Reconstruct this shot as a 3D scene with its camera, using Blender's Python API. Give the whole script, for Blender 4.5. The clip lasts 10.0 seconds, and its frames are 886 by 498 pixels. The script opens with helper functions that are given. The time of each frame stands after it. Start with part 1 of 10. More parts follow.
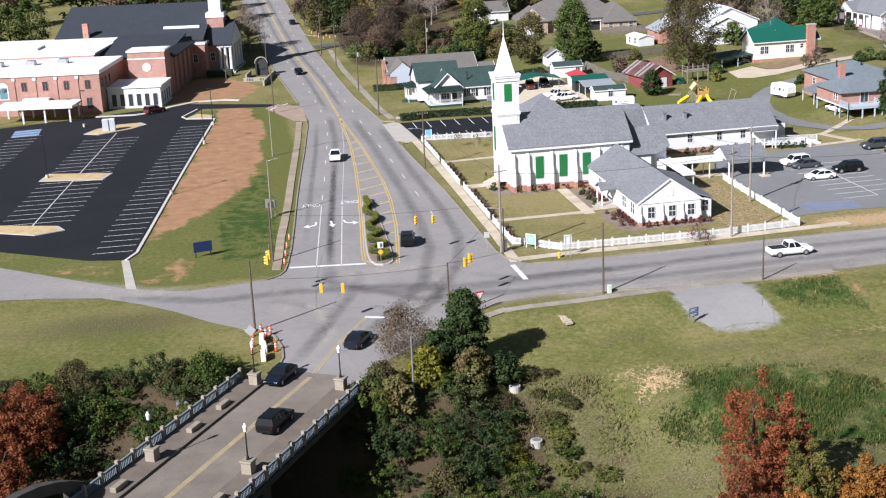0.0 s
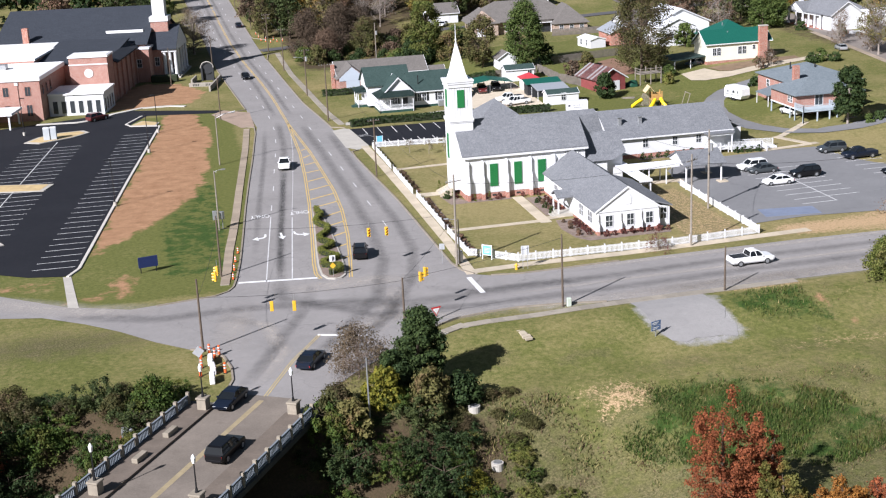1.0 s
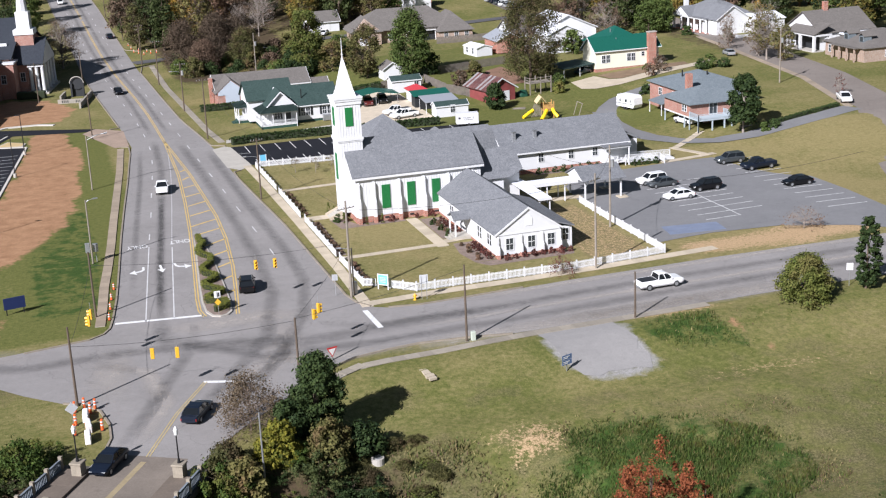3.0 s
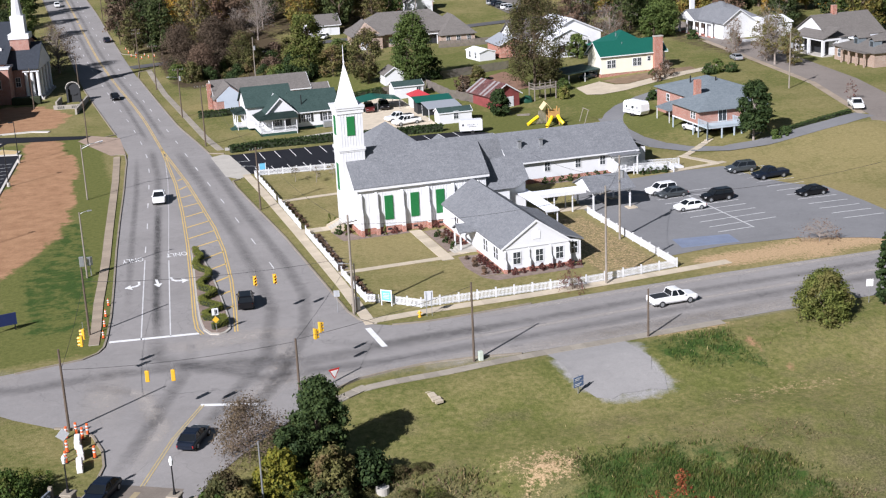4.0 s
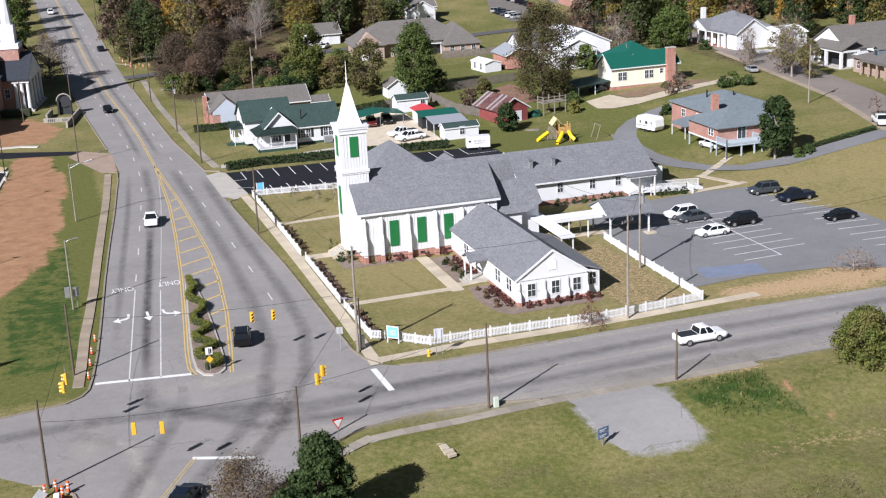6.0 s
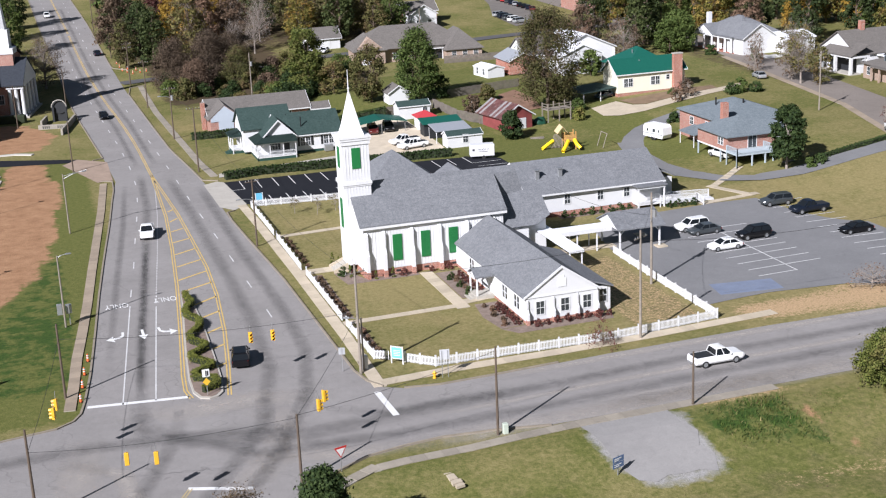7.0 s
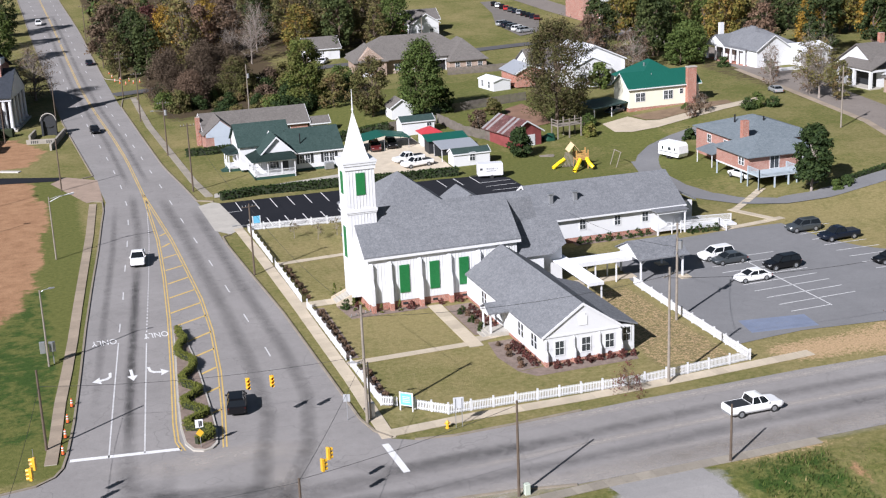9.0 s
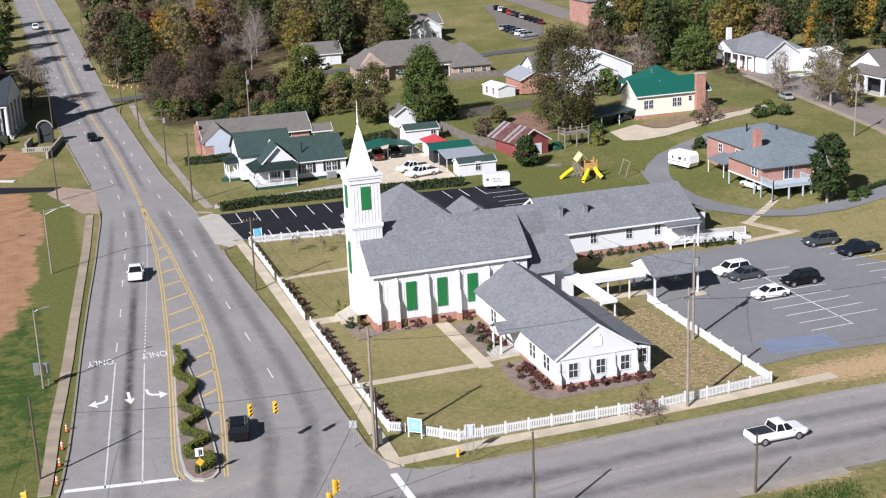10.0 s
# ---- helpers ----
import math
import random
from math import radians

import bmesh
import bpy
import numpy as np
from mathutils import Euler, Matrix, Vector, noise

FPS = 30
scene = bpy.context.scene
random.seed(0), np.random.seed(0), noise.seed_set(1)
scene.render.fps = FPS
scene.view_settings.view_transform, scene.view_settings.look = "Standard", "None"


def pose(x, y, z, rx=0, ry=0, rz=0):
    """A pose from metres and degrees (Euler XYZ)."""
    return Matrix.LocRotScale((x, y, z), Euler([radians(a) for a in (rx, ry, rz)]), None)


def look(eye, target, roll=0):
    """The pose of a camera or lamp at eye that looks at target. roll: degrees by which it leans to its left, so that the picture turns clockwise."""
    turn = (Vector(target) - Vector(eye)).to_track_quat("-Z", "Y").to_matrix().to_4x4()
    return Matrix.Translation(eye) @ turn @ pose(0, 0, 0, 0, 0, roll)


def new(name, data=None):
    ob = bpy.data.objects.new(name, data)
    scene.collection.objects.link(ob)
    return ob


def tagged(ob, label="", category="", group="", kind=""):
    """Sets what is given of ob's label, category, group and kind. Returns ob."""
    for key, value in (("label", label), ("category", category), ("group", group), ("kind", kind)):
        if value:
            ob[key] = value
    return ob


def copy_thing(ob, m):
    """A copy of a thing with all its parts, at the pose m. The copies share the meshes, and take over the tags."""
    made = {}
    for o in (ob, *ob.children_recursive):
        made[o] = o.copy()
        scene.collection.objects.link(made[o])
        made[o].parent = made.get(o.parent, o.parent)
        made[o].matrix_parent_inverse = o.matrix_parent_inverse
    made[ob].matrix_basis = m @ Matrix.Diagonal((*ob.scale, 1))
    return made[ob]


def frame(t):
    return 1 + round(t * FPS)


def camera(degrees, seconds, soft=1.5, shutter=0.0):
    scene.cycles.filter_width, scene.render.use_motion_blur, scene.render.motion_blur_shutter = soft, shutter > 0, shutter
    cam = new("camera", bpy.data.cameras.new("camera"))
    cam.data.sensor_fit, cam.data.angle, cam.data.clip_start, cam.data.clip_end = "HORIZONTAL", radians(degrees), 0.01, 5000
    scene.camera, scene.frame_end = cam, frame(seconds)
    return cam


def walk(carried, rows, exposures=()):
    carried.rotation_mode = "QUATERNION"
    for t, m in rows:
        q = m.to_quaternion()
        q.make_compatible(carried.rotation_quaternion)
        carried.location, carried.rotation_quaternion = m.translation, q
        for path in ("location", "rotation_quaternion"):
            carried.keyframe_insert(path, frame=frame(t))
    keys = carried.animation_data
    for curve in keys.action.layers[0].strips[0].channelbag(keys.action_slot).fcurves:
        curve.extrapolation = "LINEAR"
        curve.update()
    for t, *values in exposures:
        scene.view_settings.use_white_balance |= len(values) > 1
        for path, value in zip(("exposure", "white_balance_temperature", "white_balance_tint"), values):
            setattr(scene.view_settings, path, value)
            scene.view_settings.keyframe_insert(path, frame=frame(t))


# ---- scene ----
cam = camera(37.0, 10.0, soft=1.2)
PATH = [
    (0.0, (-43.46, -191.72, 49.95), (-27.48, -97.22, 21.39), -2.62),
    (0.5, (-43.30, -189.21, 50.05), (-27.01, -94.78, 21.46), -2.65),
    (1.0, (-43.06, -186.71, 50.18), (-23.37, -92.98, 21.41), -2.64),
    (1.5, (-42.89, -184.16, 50.31), (-15.89, -92.37, 21.22), -2.62),
    (2.0, (-42.65, -181.62, 50.39), (-14.59, -90.15, 21.30), -2.64),
    (2.5, (-42.29, -178.99, 50.45), (-14.15, -87.53, 21.41), -2.66),
    (4.0, (-40.86, -170.97, 50.63), (-12.60, -79.51, 21.68), -2.69),
    (4.5, (-40.35, -168.30, 50.62), (-12.07, -76.83, 21.75), -2.67),
    (5.0, (-39.85, -165.64, 50.67), (-11.53, -74.16, 21.85), -2.63),
    (6.5, (-38.33, -157.51, 50.85), (-9.84, -66.04, 22.19), -2.57),
    (7.0, (-37.86, -154.78, 50.92), (-9.31, -63.31, 22.30), -2.55),
    (7.5, (-37.40, -152.05, 50.97), (-8.76, -60.59, 22.43), -2.50),
    (8.0, (-36.95, -149.34, 51.03), (-8.21, -57.89, 22.56), -2.45),
    (8.5, (-36.50, -146.59, 51.10), (-7.68, -55.15, 22.68), -2.40),
    (9.0, (-36.07, -143.83, 51.15), (-7.18, -52.39, 22.80), -2.38),
    (9.5, (-35.70, -141.12, 51.25), (-6.74, -49.68, 22.95), -2.37),
    (10.0, (-35.41, -138.43, 51.41), (-6.41, -46.99, 23.15), -2.34),
]
walk(cam, [(t, look(eye, target, roll)) for t, eye, target, roll in PATH], exposures=[(0.0, 0.88, 6330, 10), (1.0, 0.9, 6330, 10), (2.2, 0.78, 6330, 10), (10.0, 0.73, 6330, 10)])

# ---- sky, sun and exposure ----
SUN_DIR = Vector((0.665, 0.50, -0.555)).normalized()   # the way the light travels
world = bpy.data.worlds.new("sky")
scene.world = world
world.use_nodes = True
sky = world.node_tree.nodes.new("ShaderNodeTexSky")
sky.sky_type, sky.sun_disc = "NISHITA", False
sky.sun_elevation = math.asin(-SUN_DIR.z)
sky.sun_rotation = math.atan2(-SUN_DIR.x, -SUN_DIR.y)
world.node_tree.links.new(sky.outputs[0], world.node_tree.nodes["Background"].inputs[0])
world.node_tree.nodes["Background"].inputs[1].default_value = 0.031
sun = new("sun", bpy.data.lights.new("sun", "SUN"))
sun.data.energy, sun.data.angle, sun.data.color = 5.0, radians(0.55), (0.985, 0.955, 1.0)
sun.matrix_world = look((0, 0, 200), Vector((0, 0, 200)) + SUN_DIR)

# ---- materials ----
MATS = {}


def nodes_of(name):
    m = bpy.data.materials.new(name)
    m.use_nodes = True
    nt = m.node_tree
    return m, nt, nt.nodes["Principled BSDF"]


def noise_node(nt, vec, scale, detail=4.0, rough=0.6):
    n = nt.nodes.new("ShaderNodeTexNoise")
    n.inputs["Scale"].default_value, n.inputs["Detail"].default_value, n.inputs["Roughness"].default_value = scale, detail, rough
    nt.links.new(vec, n.inputs["Vector"])
    return n.outputs["Fac"]


def ramp(nt, fac, lo, hi, a=0.0, b=1.0):
    n = nt.nodes.new("ShaderNodeMapRange")
    n.inputs["From Min"].default_value, n.inputs["From Max"].default_value = lo, hi
    n.inputs["To Min"].default_value, n.inputs["To Max"].default_value = a, b
    nt.links.new(fac, n.inputs["Value"])
    return n.outputs["Result"]


def mixc(nt, fac, a, b, mode="MIX"):
    n = nt.nodes.new("ShaderNodeMix")
    n.data_type, n.blend_type = "RGBA", mode
    for idx, v in ((0, fac), (6, a), (7, b)):
        if isinstance(v, (int, float)):
            n.inputs[idx].default_value = v
        elif isinstance(v, tuple):
            n.inputs[idx].default_value = (*v, 1.0)
        else:
            nt.links.new(v, n.inputs[idx])
    return n.outputs[2]


def arith(nt, op, a, b):
    n = nt.nodes.new("ShaderNodeMath")
    n.operation = op
    for i, v in ((0, a), (1, b)):
        if isinstance(v, (int, float)):
            n.inputs[i].default_value = v
        else:
            nt.links.new(v, n.inputs[i])
    return n.outputs[0]


def position(nt):
    return nt.nodes.new("ShaderNodeNewGeometry").outputs["Position"]


def attr(nt, name):
    n = nt.nodes.new("ShaderNodeAttribute")
    n.attribute_name = name
    return n.outputs["Fac"]


def bump(nt, bsdf, fac, strength, dist):
    n = nt.nodes.new("ShaderNodeBump")
    n.inputs["Strength"].default_value, n.inputs["Distance"].default_value = strength, dist
    nt.links.new(fac, n.inputs["Height"])
    nt.links.new(n.outputs[0], bsdf.inputs["Normal"])


def mat(name, col, rough=0.75, var=0.18, scale=0.6, fine=9.0, relief=0.25, metal=0.0, spec=0.4, stain=None, piece=0.0):
    """A surface with large blotches and fine grain about one base colour."""
    if name in MATS:
        return MATS[name]
    m, nt, b = nodes_of(name)
    pos = position(nt)
    big, small = noise_node(nt, pos, scale), noise_node(nt, pos, fine, 3.0)
    f = arith(nt, "ADD", arith(nt, "MULTIPLY", big, 0.6), arith(nt, "MULTIPLY", small, 0.4))
    f = ramp(nt, f, 0.32, 0.68)
    lo, hi = tuple(c * (1 - var) for c in col), tuple(min(1.0, c * (1 + var)) for c in col)
    c = mixc(nt, f, lo, hi)
    if stain:
        c = mixc(nt, ramp(nt, noise_node(nt, pos, scale * 2.3, 6.0, 0.7), 0.56, 0.75, 0.0, 0.7), c, stain)
    if piece:
        r = nt.nodes.new("ShaderNodeObjectInfo").outputs["Random"]
        c = mixc(nt, 1.0, c, mixc(nt, r, (1 - piece,) * 3, (1 + piece,) * 3), "MULTIPLY")
    nt.links.new(c, b.inputs["Base Color"])
    b.inputs["Roughness"].default_value, b.inputs["Metallic"].default_value = rough, metal
    b.inputs["Specular IOR Level"].default_value = spec
    if relief:
        bump(nt, b, small, relief, 0.02)
    MATS[name] = m
    return m


def plain(name, col, rough=0.4, metal=0.0, spec=0.5, coat=0.0):
    """Paint, glass-like gloss and other truly even surfaces."""
    if name in MATS:
        return MATS[name]
    m, nt, b = nodes_of(name)
    pos = position(nt)
    c = mixc(nt, ramp(nt, noise_node(nt, pos, 3.0, 5.0), 0.35, 0.7), tuple(v * 0.93 for v in col), tuple(min(1, v * 1.05) for v in col))
    nt.links.new(c, b.inputs["Base Color"])
    b.inputs["Roughness"].default_value, b.inputs["Metallic"].default_value = rough, metal
    b.inputs["Specular IOR Level"].default_value, b.inputs["Coat Weight"].default_value = spec, coat
    MATS[name] = m
    return m


def shingle_mat(name, dark, light):
    """Asphalt shingles: courses of small tabs of uneven tone."""
    m, nt, b = nodes_of(name)
    pos = position(nt)
    sep = nt.nodes.new("ShaderNodeSeparateXYZ")
    nt.links.new(pos, sep.inputs[0])
    com = nt.nodes.new("ShaderNodeCombineXYZ")
    nt.links.new(arith(nt, "MULTIPLY", arith(nt, "ADD", sep.outputs[0], arith(nt, "MULTIPLY", sep.outputs[1], 0.9)), 1.6), com.inputs[0])
    nt.links.new(arith(nt, "MULTIPLY", sep.outputs[2], 7.0), com.inputs[1])
    v = nt.nodes.new("ShaderNodeTexVoronoi")
    v.inputs["Scale"].default_value = 1.0
    nt.links.new(com.outputs[0], v.inputs["Vector"])
    sc = nt.nodes.new("ShaderNodeSeparateColor")
    nt.links.new(v.outputs["Color"], sc.inputs[0])
    fine = noise_node(nt, pos, 5.5, 3.0, 0.8)
    big = noise_node(nt, pos, 0.35, 4.0)
    mid = noise_node(nt, pos, 2.2, 5.0, 0.75)
    f = arith(nt, "ADD", arith(nt, "MULTIPLY", sc.outputs[0], 0.22), arith(nt, "ADD", arith(nt, "MULTIPLY", ramp(nt, big, 0.3, 0.7), 0.2), arith(nt, "MULTIPLY", ramp(nt, mid, 0.32, 0.68), 0.58)))
    c = mixc(nt, f, dark, light)
    c = mixc(nt, ramp(nt, fine, 0.42, 0.62, 0.0, 0.5), c, tuple(v * 0.62 for v in dark))
    nt.links.new(c, b.inputs["Base Color"])
    b.inputs["Roughness"].default_value = 0.92
    b.inputs["Specular IOR Level"].default_value = 0.25
    bump(nt, b, sc.outputs[1], 0.5, 0.015)
    return m


def brick_mat(name, a, bcol, mortar):
    m, nt, b = nodes_of(name)
    pos = position(nt)
    sep = nt.nodes.new("ShaderNodeSeparateXYZ")
    nt.links.new(pos, sep.inputs[0])
    com = nt.nodes.new("ShaderNodeCombineXYZ")
    nt.links.new(arith(nt, "ADD", sep.outputs[0], sep.outputs[1]), com.inputs[0])
    nt.links.new(sep.outputs[2], com.inputs[1])
    t = nt.nodes.new("ShaderNodeTexBrick")
    t.inputs["Scale"].default_value = 1.0
    t.inputs["Brick Width"].default_value, t.inputs["Row Height"].default_value, t.inputs["Mortar Size"].default_value = 0.21, 0.075, 0.008
    t.inputs["Color1"].default_value, t.inputs["Color2"].default_value, t.inputs["Mortar"].default_value = (*a, 1), (*bcol, 1), (*mortar, 1)
    nt.links.new(com.outputs[0], t.inputs["Vector"])
    c = mixc(nt, ramp(nt, noise_node(nt, pos, 0.8, 5.0), 0.35, 0.7, 0.0, 0.45), t.outputs["Color"], tuple(v * 0.7 for v in a))
    nt.links.new(c, b.inputs["Base Color"])
    b.inputs["Roughness"].default_value = 0.9
    bump(nt, b, t.outputs["Fac"], 0.4, -0.01)
    return m


def leaf_mat(name, a, bcol, ccol=None):
    """Leaves of uneven tone; some light passes through."""
    m, nt, b = nodes_of(name)
    r = nt.nodes.new("ShaderNodeNewGeometry").outputs["Random Per Island"]
    o = nt.nodes.new("ShaderNodeObjectInfo").outputs["Random"]
    c = mixc(nt, r, a, bcol)
    if ccol:
        c = mixc(nt, ramp(nt, noise_node(nt, position(nt), 0.5, 2.0), 0.5, 0.62), c, ccol)
    c = mixc(nt, 1.0, c, mixc(nt, o, (0.75, 0.78, 0.75), (1.25, 1.15, 1.1)), "MULTIPLY")
    nt.links.new(c, b.inputs["Base Color"])
    b.inputs["Roughness"].default_value = 0.75
    b.inputs["Specular IOR Level"].default_value = 0.2
    tr = nt.nodes.new("ShaderNodeBsdfTranslucent")
    nt.links.new(c, tr.inputs[0])
    mx = nt.nodes.new("ShaderNodeMixShader")
    mx.inputs[0].default_value = 0.17
    nt.links.new(b.outputs[0], mx.inputs[1])
    nt.links.new(tr.outputs[0], mx.inputs[2])
    nt.links.new(mx.outputs[0], nt.nodes["Material Output"].inputs[0])
    return m


def ground_mat():
    m, nt, b = nodes_of("ground")
    pos = position(nt)
    n1, n2, n3 = noise_node(nt, pos, 0.06, 5.0), noise_node(nt, pos, 0.45, 6.0, 0.7), noise_node(nt, pos, 4.5, 4.0, 0.7)
    n4 = noise_node(nt, pos, 1.7, 6.0, 0.75)
    green = mixc(nt, ramp(nt, n4, 0.35, 0.65), (0.084, 0.099, 0.023), (0.158, 0.157, 0.048))
    straw = mixc(nt, ramp(nt, n4, 0.3, 0.7), (0.205, 0.17, 0.068), (0.305, 0.252, 0.12))
    f = arith(nt, "ADD", attr(nt, "dry"), arith(nt, "ADD", ramp(nt, n1, 0.3, 0.7, -0.34, 0.34), arith(nt, "ADD", ramp(nt, n2, 0.3, 0.7, -0.17, 0.17), ramp(nt, n4, 0.3, 0.7, -0.17, 0.17))))
    c = mixc(nt, ramp(nt, f, 0.15, 0.85), green, straw)
    rough = mixc(nt, ramp(nt, n3, 0.34, 0.64), (0.045, 0.045, 0.018), mixc(nt, ramp(nt, n2, 0.35, 0.65), (0.12, 0.115, 0.045), (0.2, 0.165, 0.09)))
    c = mixc(nt, ramp(nt, arith(nt, "ADD", attr(nt, "rough"), ramp(nt, n2, 0.3, 0.7, -0.3, 0.3)), 0.2, 0.9, 0.0, 0.9), c, rough)
    lush = arith(nt, "ADD", attr(nt, "lush"), ramp(nt, n2, 0.3, 0.7, -0.58, 0.5))
    c = mixc(nt, ramp(nt, lush, 0.4, 0.8), c, mixc(nt, ramp(nt, n4, 0.3, 0.7), (0.014, 0.042, 0.008), (0.062, 0.105, 0.02)))
    dirt = arith(nt, "ADD", attr(nt, "dirt"), ramp(nt, n2, 0.3, 0.7, -0.35, 0.35))
    c = mixc(nt, ramp(nt, dirt, 0.42, 0.72), c, mixc(nt, ramp(nt, n2, 0.3, 0.7), (0.27, 0.142, 0.078), (0.42, 0.245, 0.14)))
    sand = arith(nt, "ADD", attr(nt, "sand"), arith(nt, "ADD", ramp(nt, n4, 0.3, 0.7, -0.28, 0.28), ramp(nt, n3, 0.3, 0.7, -0.2, 0.2)))
    c = mixc(nt, ramp(nt, sand, 0.42, 0.7), c, mixc(nt, n3, (0.36, 0.235, 0.13), (0.56, 0.40, 0.24)))
    grav = arith(nt, "ADD", attr(nt, "gravel"), ramp(nt, n2, 0.3, 0.7, -0.2, 0.2))
    c = mixc(nt, ramp(nt, grav, 0.35, 0.65), c, mixc(nt, n2, (0.27, 0.262, 0.255), (0.345, 0.335, 0.325)))
    # leaf litter; its dark end also puts ravine and woodland shade into the colour
    wood = arith(nt, "ADD", attr(nt, "litter_and_shade"), ramp(nt, n2, 0.3, 0.7, -0.25, 0.25))
    c = mixc(nt, ramp(nt, wood, 0.4, 0.7), c, mixc(nt, n3, (0.03, 0.022, 0.014), (0.11, 0.075, 0.045)))
    c = mixc(nt, ramp(nt, n3, 0.36, 0.62, 0.26, 0.0), c, (0.05, 0.055, 0.02))
    nt.links.new(c, b.inputs["Base Color"])
    b.inputs["Roughness"].default_value = 0.95
    b.inputs["Specular IOR Level"].default_value = 0.15
    bump(nt, b, n3, 0.7, 0.1)
    return m


def asphalt_mat(name, dark, light, patch=0.35, spec=0.3):
    m, nt, b = nodes_of(name)
    pos = position(nt)
    n1, n2, n3 = noise_node(nt, pos, 0.09, 5.0, 0.65), noise_node(nt, pos, 0.8, 6.0, 0.7), noise_node(nt, pos, 12.0, 3.0)
    f = arith(nt, "ADD", arith(nt, "MULTIPLY", ramp(nt, n1, 0.3, 0.7), 0.6), arith(nt, "MULTIPLY", ramp(nt, n2, 0.3, 0.7), 0.4))
    c = mixc(nt, f, dark, light)
    c = mixc(nt, ramp(nt, n3, 0.35, 0.65, 0.0, 0.22), c, tuple(v * 0.5 for v in dark))
    n5 = noise_node(nt, pos, 2.6, 6.0, 0.8)
    c = mixc(nt, ramp(nt, n5, 0.52, 0.72, 0.0, 0.3), c, tuple(v * 0.62 for v in dark))
    v = nt.nodes.new("ShaderNodeTexVoronoi")
    v.feature, v.inputs["Scale"].default_value = "DISTANCE_TO_EDGE", 0.11
    wob = nt.nodes.new("ShaderNodeVectorMath")
    wob.operation = "ADD"
    nn = nt.nodes.new("ShaderNodeTexNoise")
    nn.inputs["Scale"].default_value = 0.3
    nt.links.new(pos, nn.inputs["Vector"])
    sc = nt.nodes.new("ShaderNodeVectorMath")
    sc.operation = "SCALE"
    sc.inputs["Scale"].default_value = 5.0
    nt.links.new(nn.outputs["Color"], sc.inputs[0])
    nt.links.new(pos, wob.inputs[0])
    nt.links.new(sc.outputs[0], wob.inputs[1])
    nt.links.new(wob.outputs[0], v.inputs["Vector"])
    c = mixc(nt, ramp(nt, v.outputs["Distance"], 0.0, 0.008, patch, 0.0), c, tuple(k * 0.45 for k in dark))
    nt.links.new(c, b.inputs["Base Color"])
    b.inputs["Roughness"].default_value = 0.9
    b.inputs["Specular IOR Level"].default_value = spec
    bump(nt, b, n3, 0.3, 0.01)
    return m


def stain_mat(name, col, strength):
    """Oil and tyre stain: thins out towards its edges."""
    m, nt, b = nodes_of(name)
    pos = position(nt)
    b.inputs["Base Color"].default_value = (*col, 1)
    b.inputs["Roughness"].default_value = 0.85
    a = arith(nt, "MULTIPLY", attr(nt, "cover"), ramp(nt, noise_node(nt, pos, 0.7, 5.0, 0.7), 0.3, 0.65, 0.35 * strength, strength))
    nt.links.new(a, b.inputs["Alpha"])
    return m


WHITE = mat("white_paint", (0.62, 0.625, 0.63), 0.6, 0.04, 0.5, 6.0, 0.05)
TRIM = plain("white_trim", (0.65, 0.655, 0.66), 0.45)
SHINGLE = shingle_mat("grey_shingle", (0.122, 0.128, 0.138), (0.235, 0.242, 0.255))
SHINGLE_TAN = shingle_mat("taupe_shingle", (0.11, 0.1, 0.092), (0.19, 0.175, 0.16))
SHINGLE_GREEN = shingle_mat("green_shingle", (0.022, 0.045, 0.04), (0.055, 0.085, 0.078))
SHINGLE_DARK = shingle_mat("slate_shingle", (0.026, 0.031, 0.04), (0.05, 0.057, 0.07))
SHINGLE_BLUE = shingle_mat("blue_grey_shingle", (0.11, 0.135, 0.15), (0.21, 0.24, 0.26))
BRICK = brick_mat("red_brick", (0.33, 0.115, 0.075), (0.42, 0.165, 0.11), (0.42, 0.36, 0.31))
BRICK_PINK = brick_mat("salmon_brick", (0.32, 0.14, 0.105), (0.39, 0.185, 0.14), (0.4, 0.34, 0.295))
BRICK_TAN = brick_mat("tan_brick", (0.30, 0.20, 0.15), (0.38, 0.27, 0.2), (0.42, 0.38, 0.34))
SHUTTER = plain("green_shutter", (0.012, 0.15, 0.04), 0.5)
GLASS = plain("window_glass", (0.04, 0.047, 0.052), 0.08, 0.0, 0.6)
# near-black for dark parts, and for panels that stand in for shade
DARK = plain("dark_parts_and_shade", (0.02, 0.022, 0.025), 0.6)
ASPHALT = asphalt_mat("aged_asphalt", (0.215, 0.203, 0.195), (0.305, 0.289, 0.278))
ASPHALT_LOT = asphalt_mat("lot_asphalt", (0.165, 0.165, 0.168), (0.225, 0.225, 0.228), 0.2)
ASPHALT_NEW = asphalt_mat("new_asphalt", (0.013, 0.014, 0.018), (0.022, 0.023, 0.028), 0.0, 0.14)
CONCRETE = mat("concrete", (0.40, 0.375, 0.33), 0.9, 0.14, 0.5, 8.0, 0.3, stain=(0.27, 0.25, 0.21))
CONCRETE_DARK = mat("weathered_concrete", (0.30, 0.275, 0.235), 0.92, 0.22, 0.7, 6.0, 0.4, stain=(0.15, 0.135, 0.11))
CONCRETE_NEW = mat("new_concrete", (0.5, 0.475, 0.43), 0.9, 0.1, 0.5, 8.0, 0.3, stain=(0.38, 0.35, 0.3))
SIDEWALK = mat("tan_sidewalk", (0.45, 0.385, 0.29), 0.9, 0.14, 0.5, 8.0, 0.3, stain=(0.30, 0.26, 0.2))
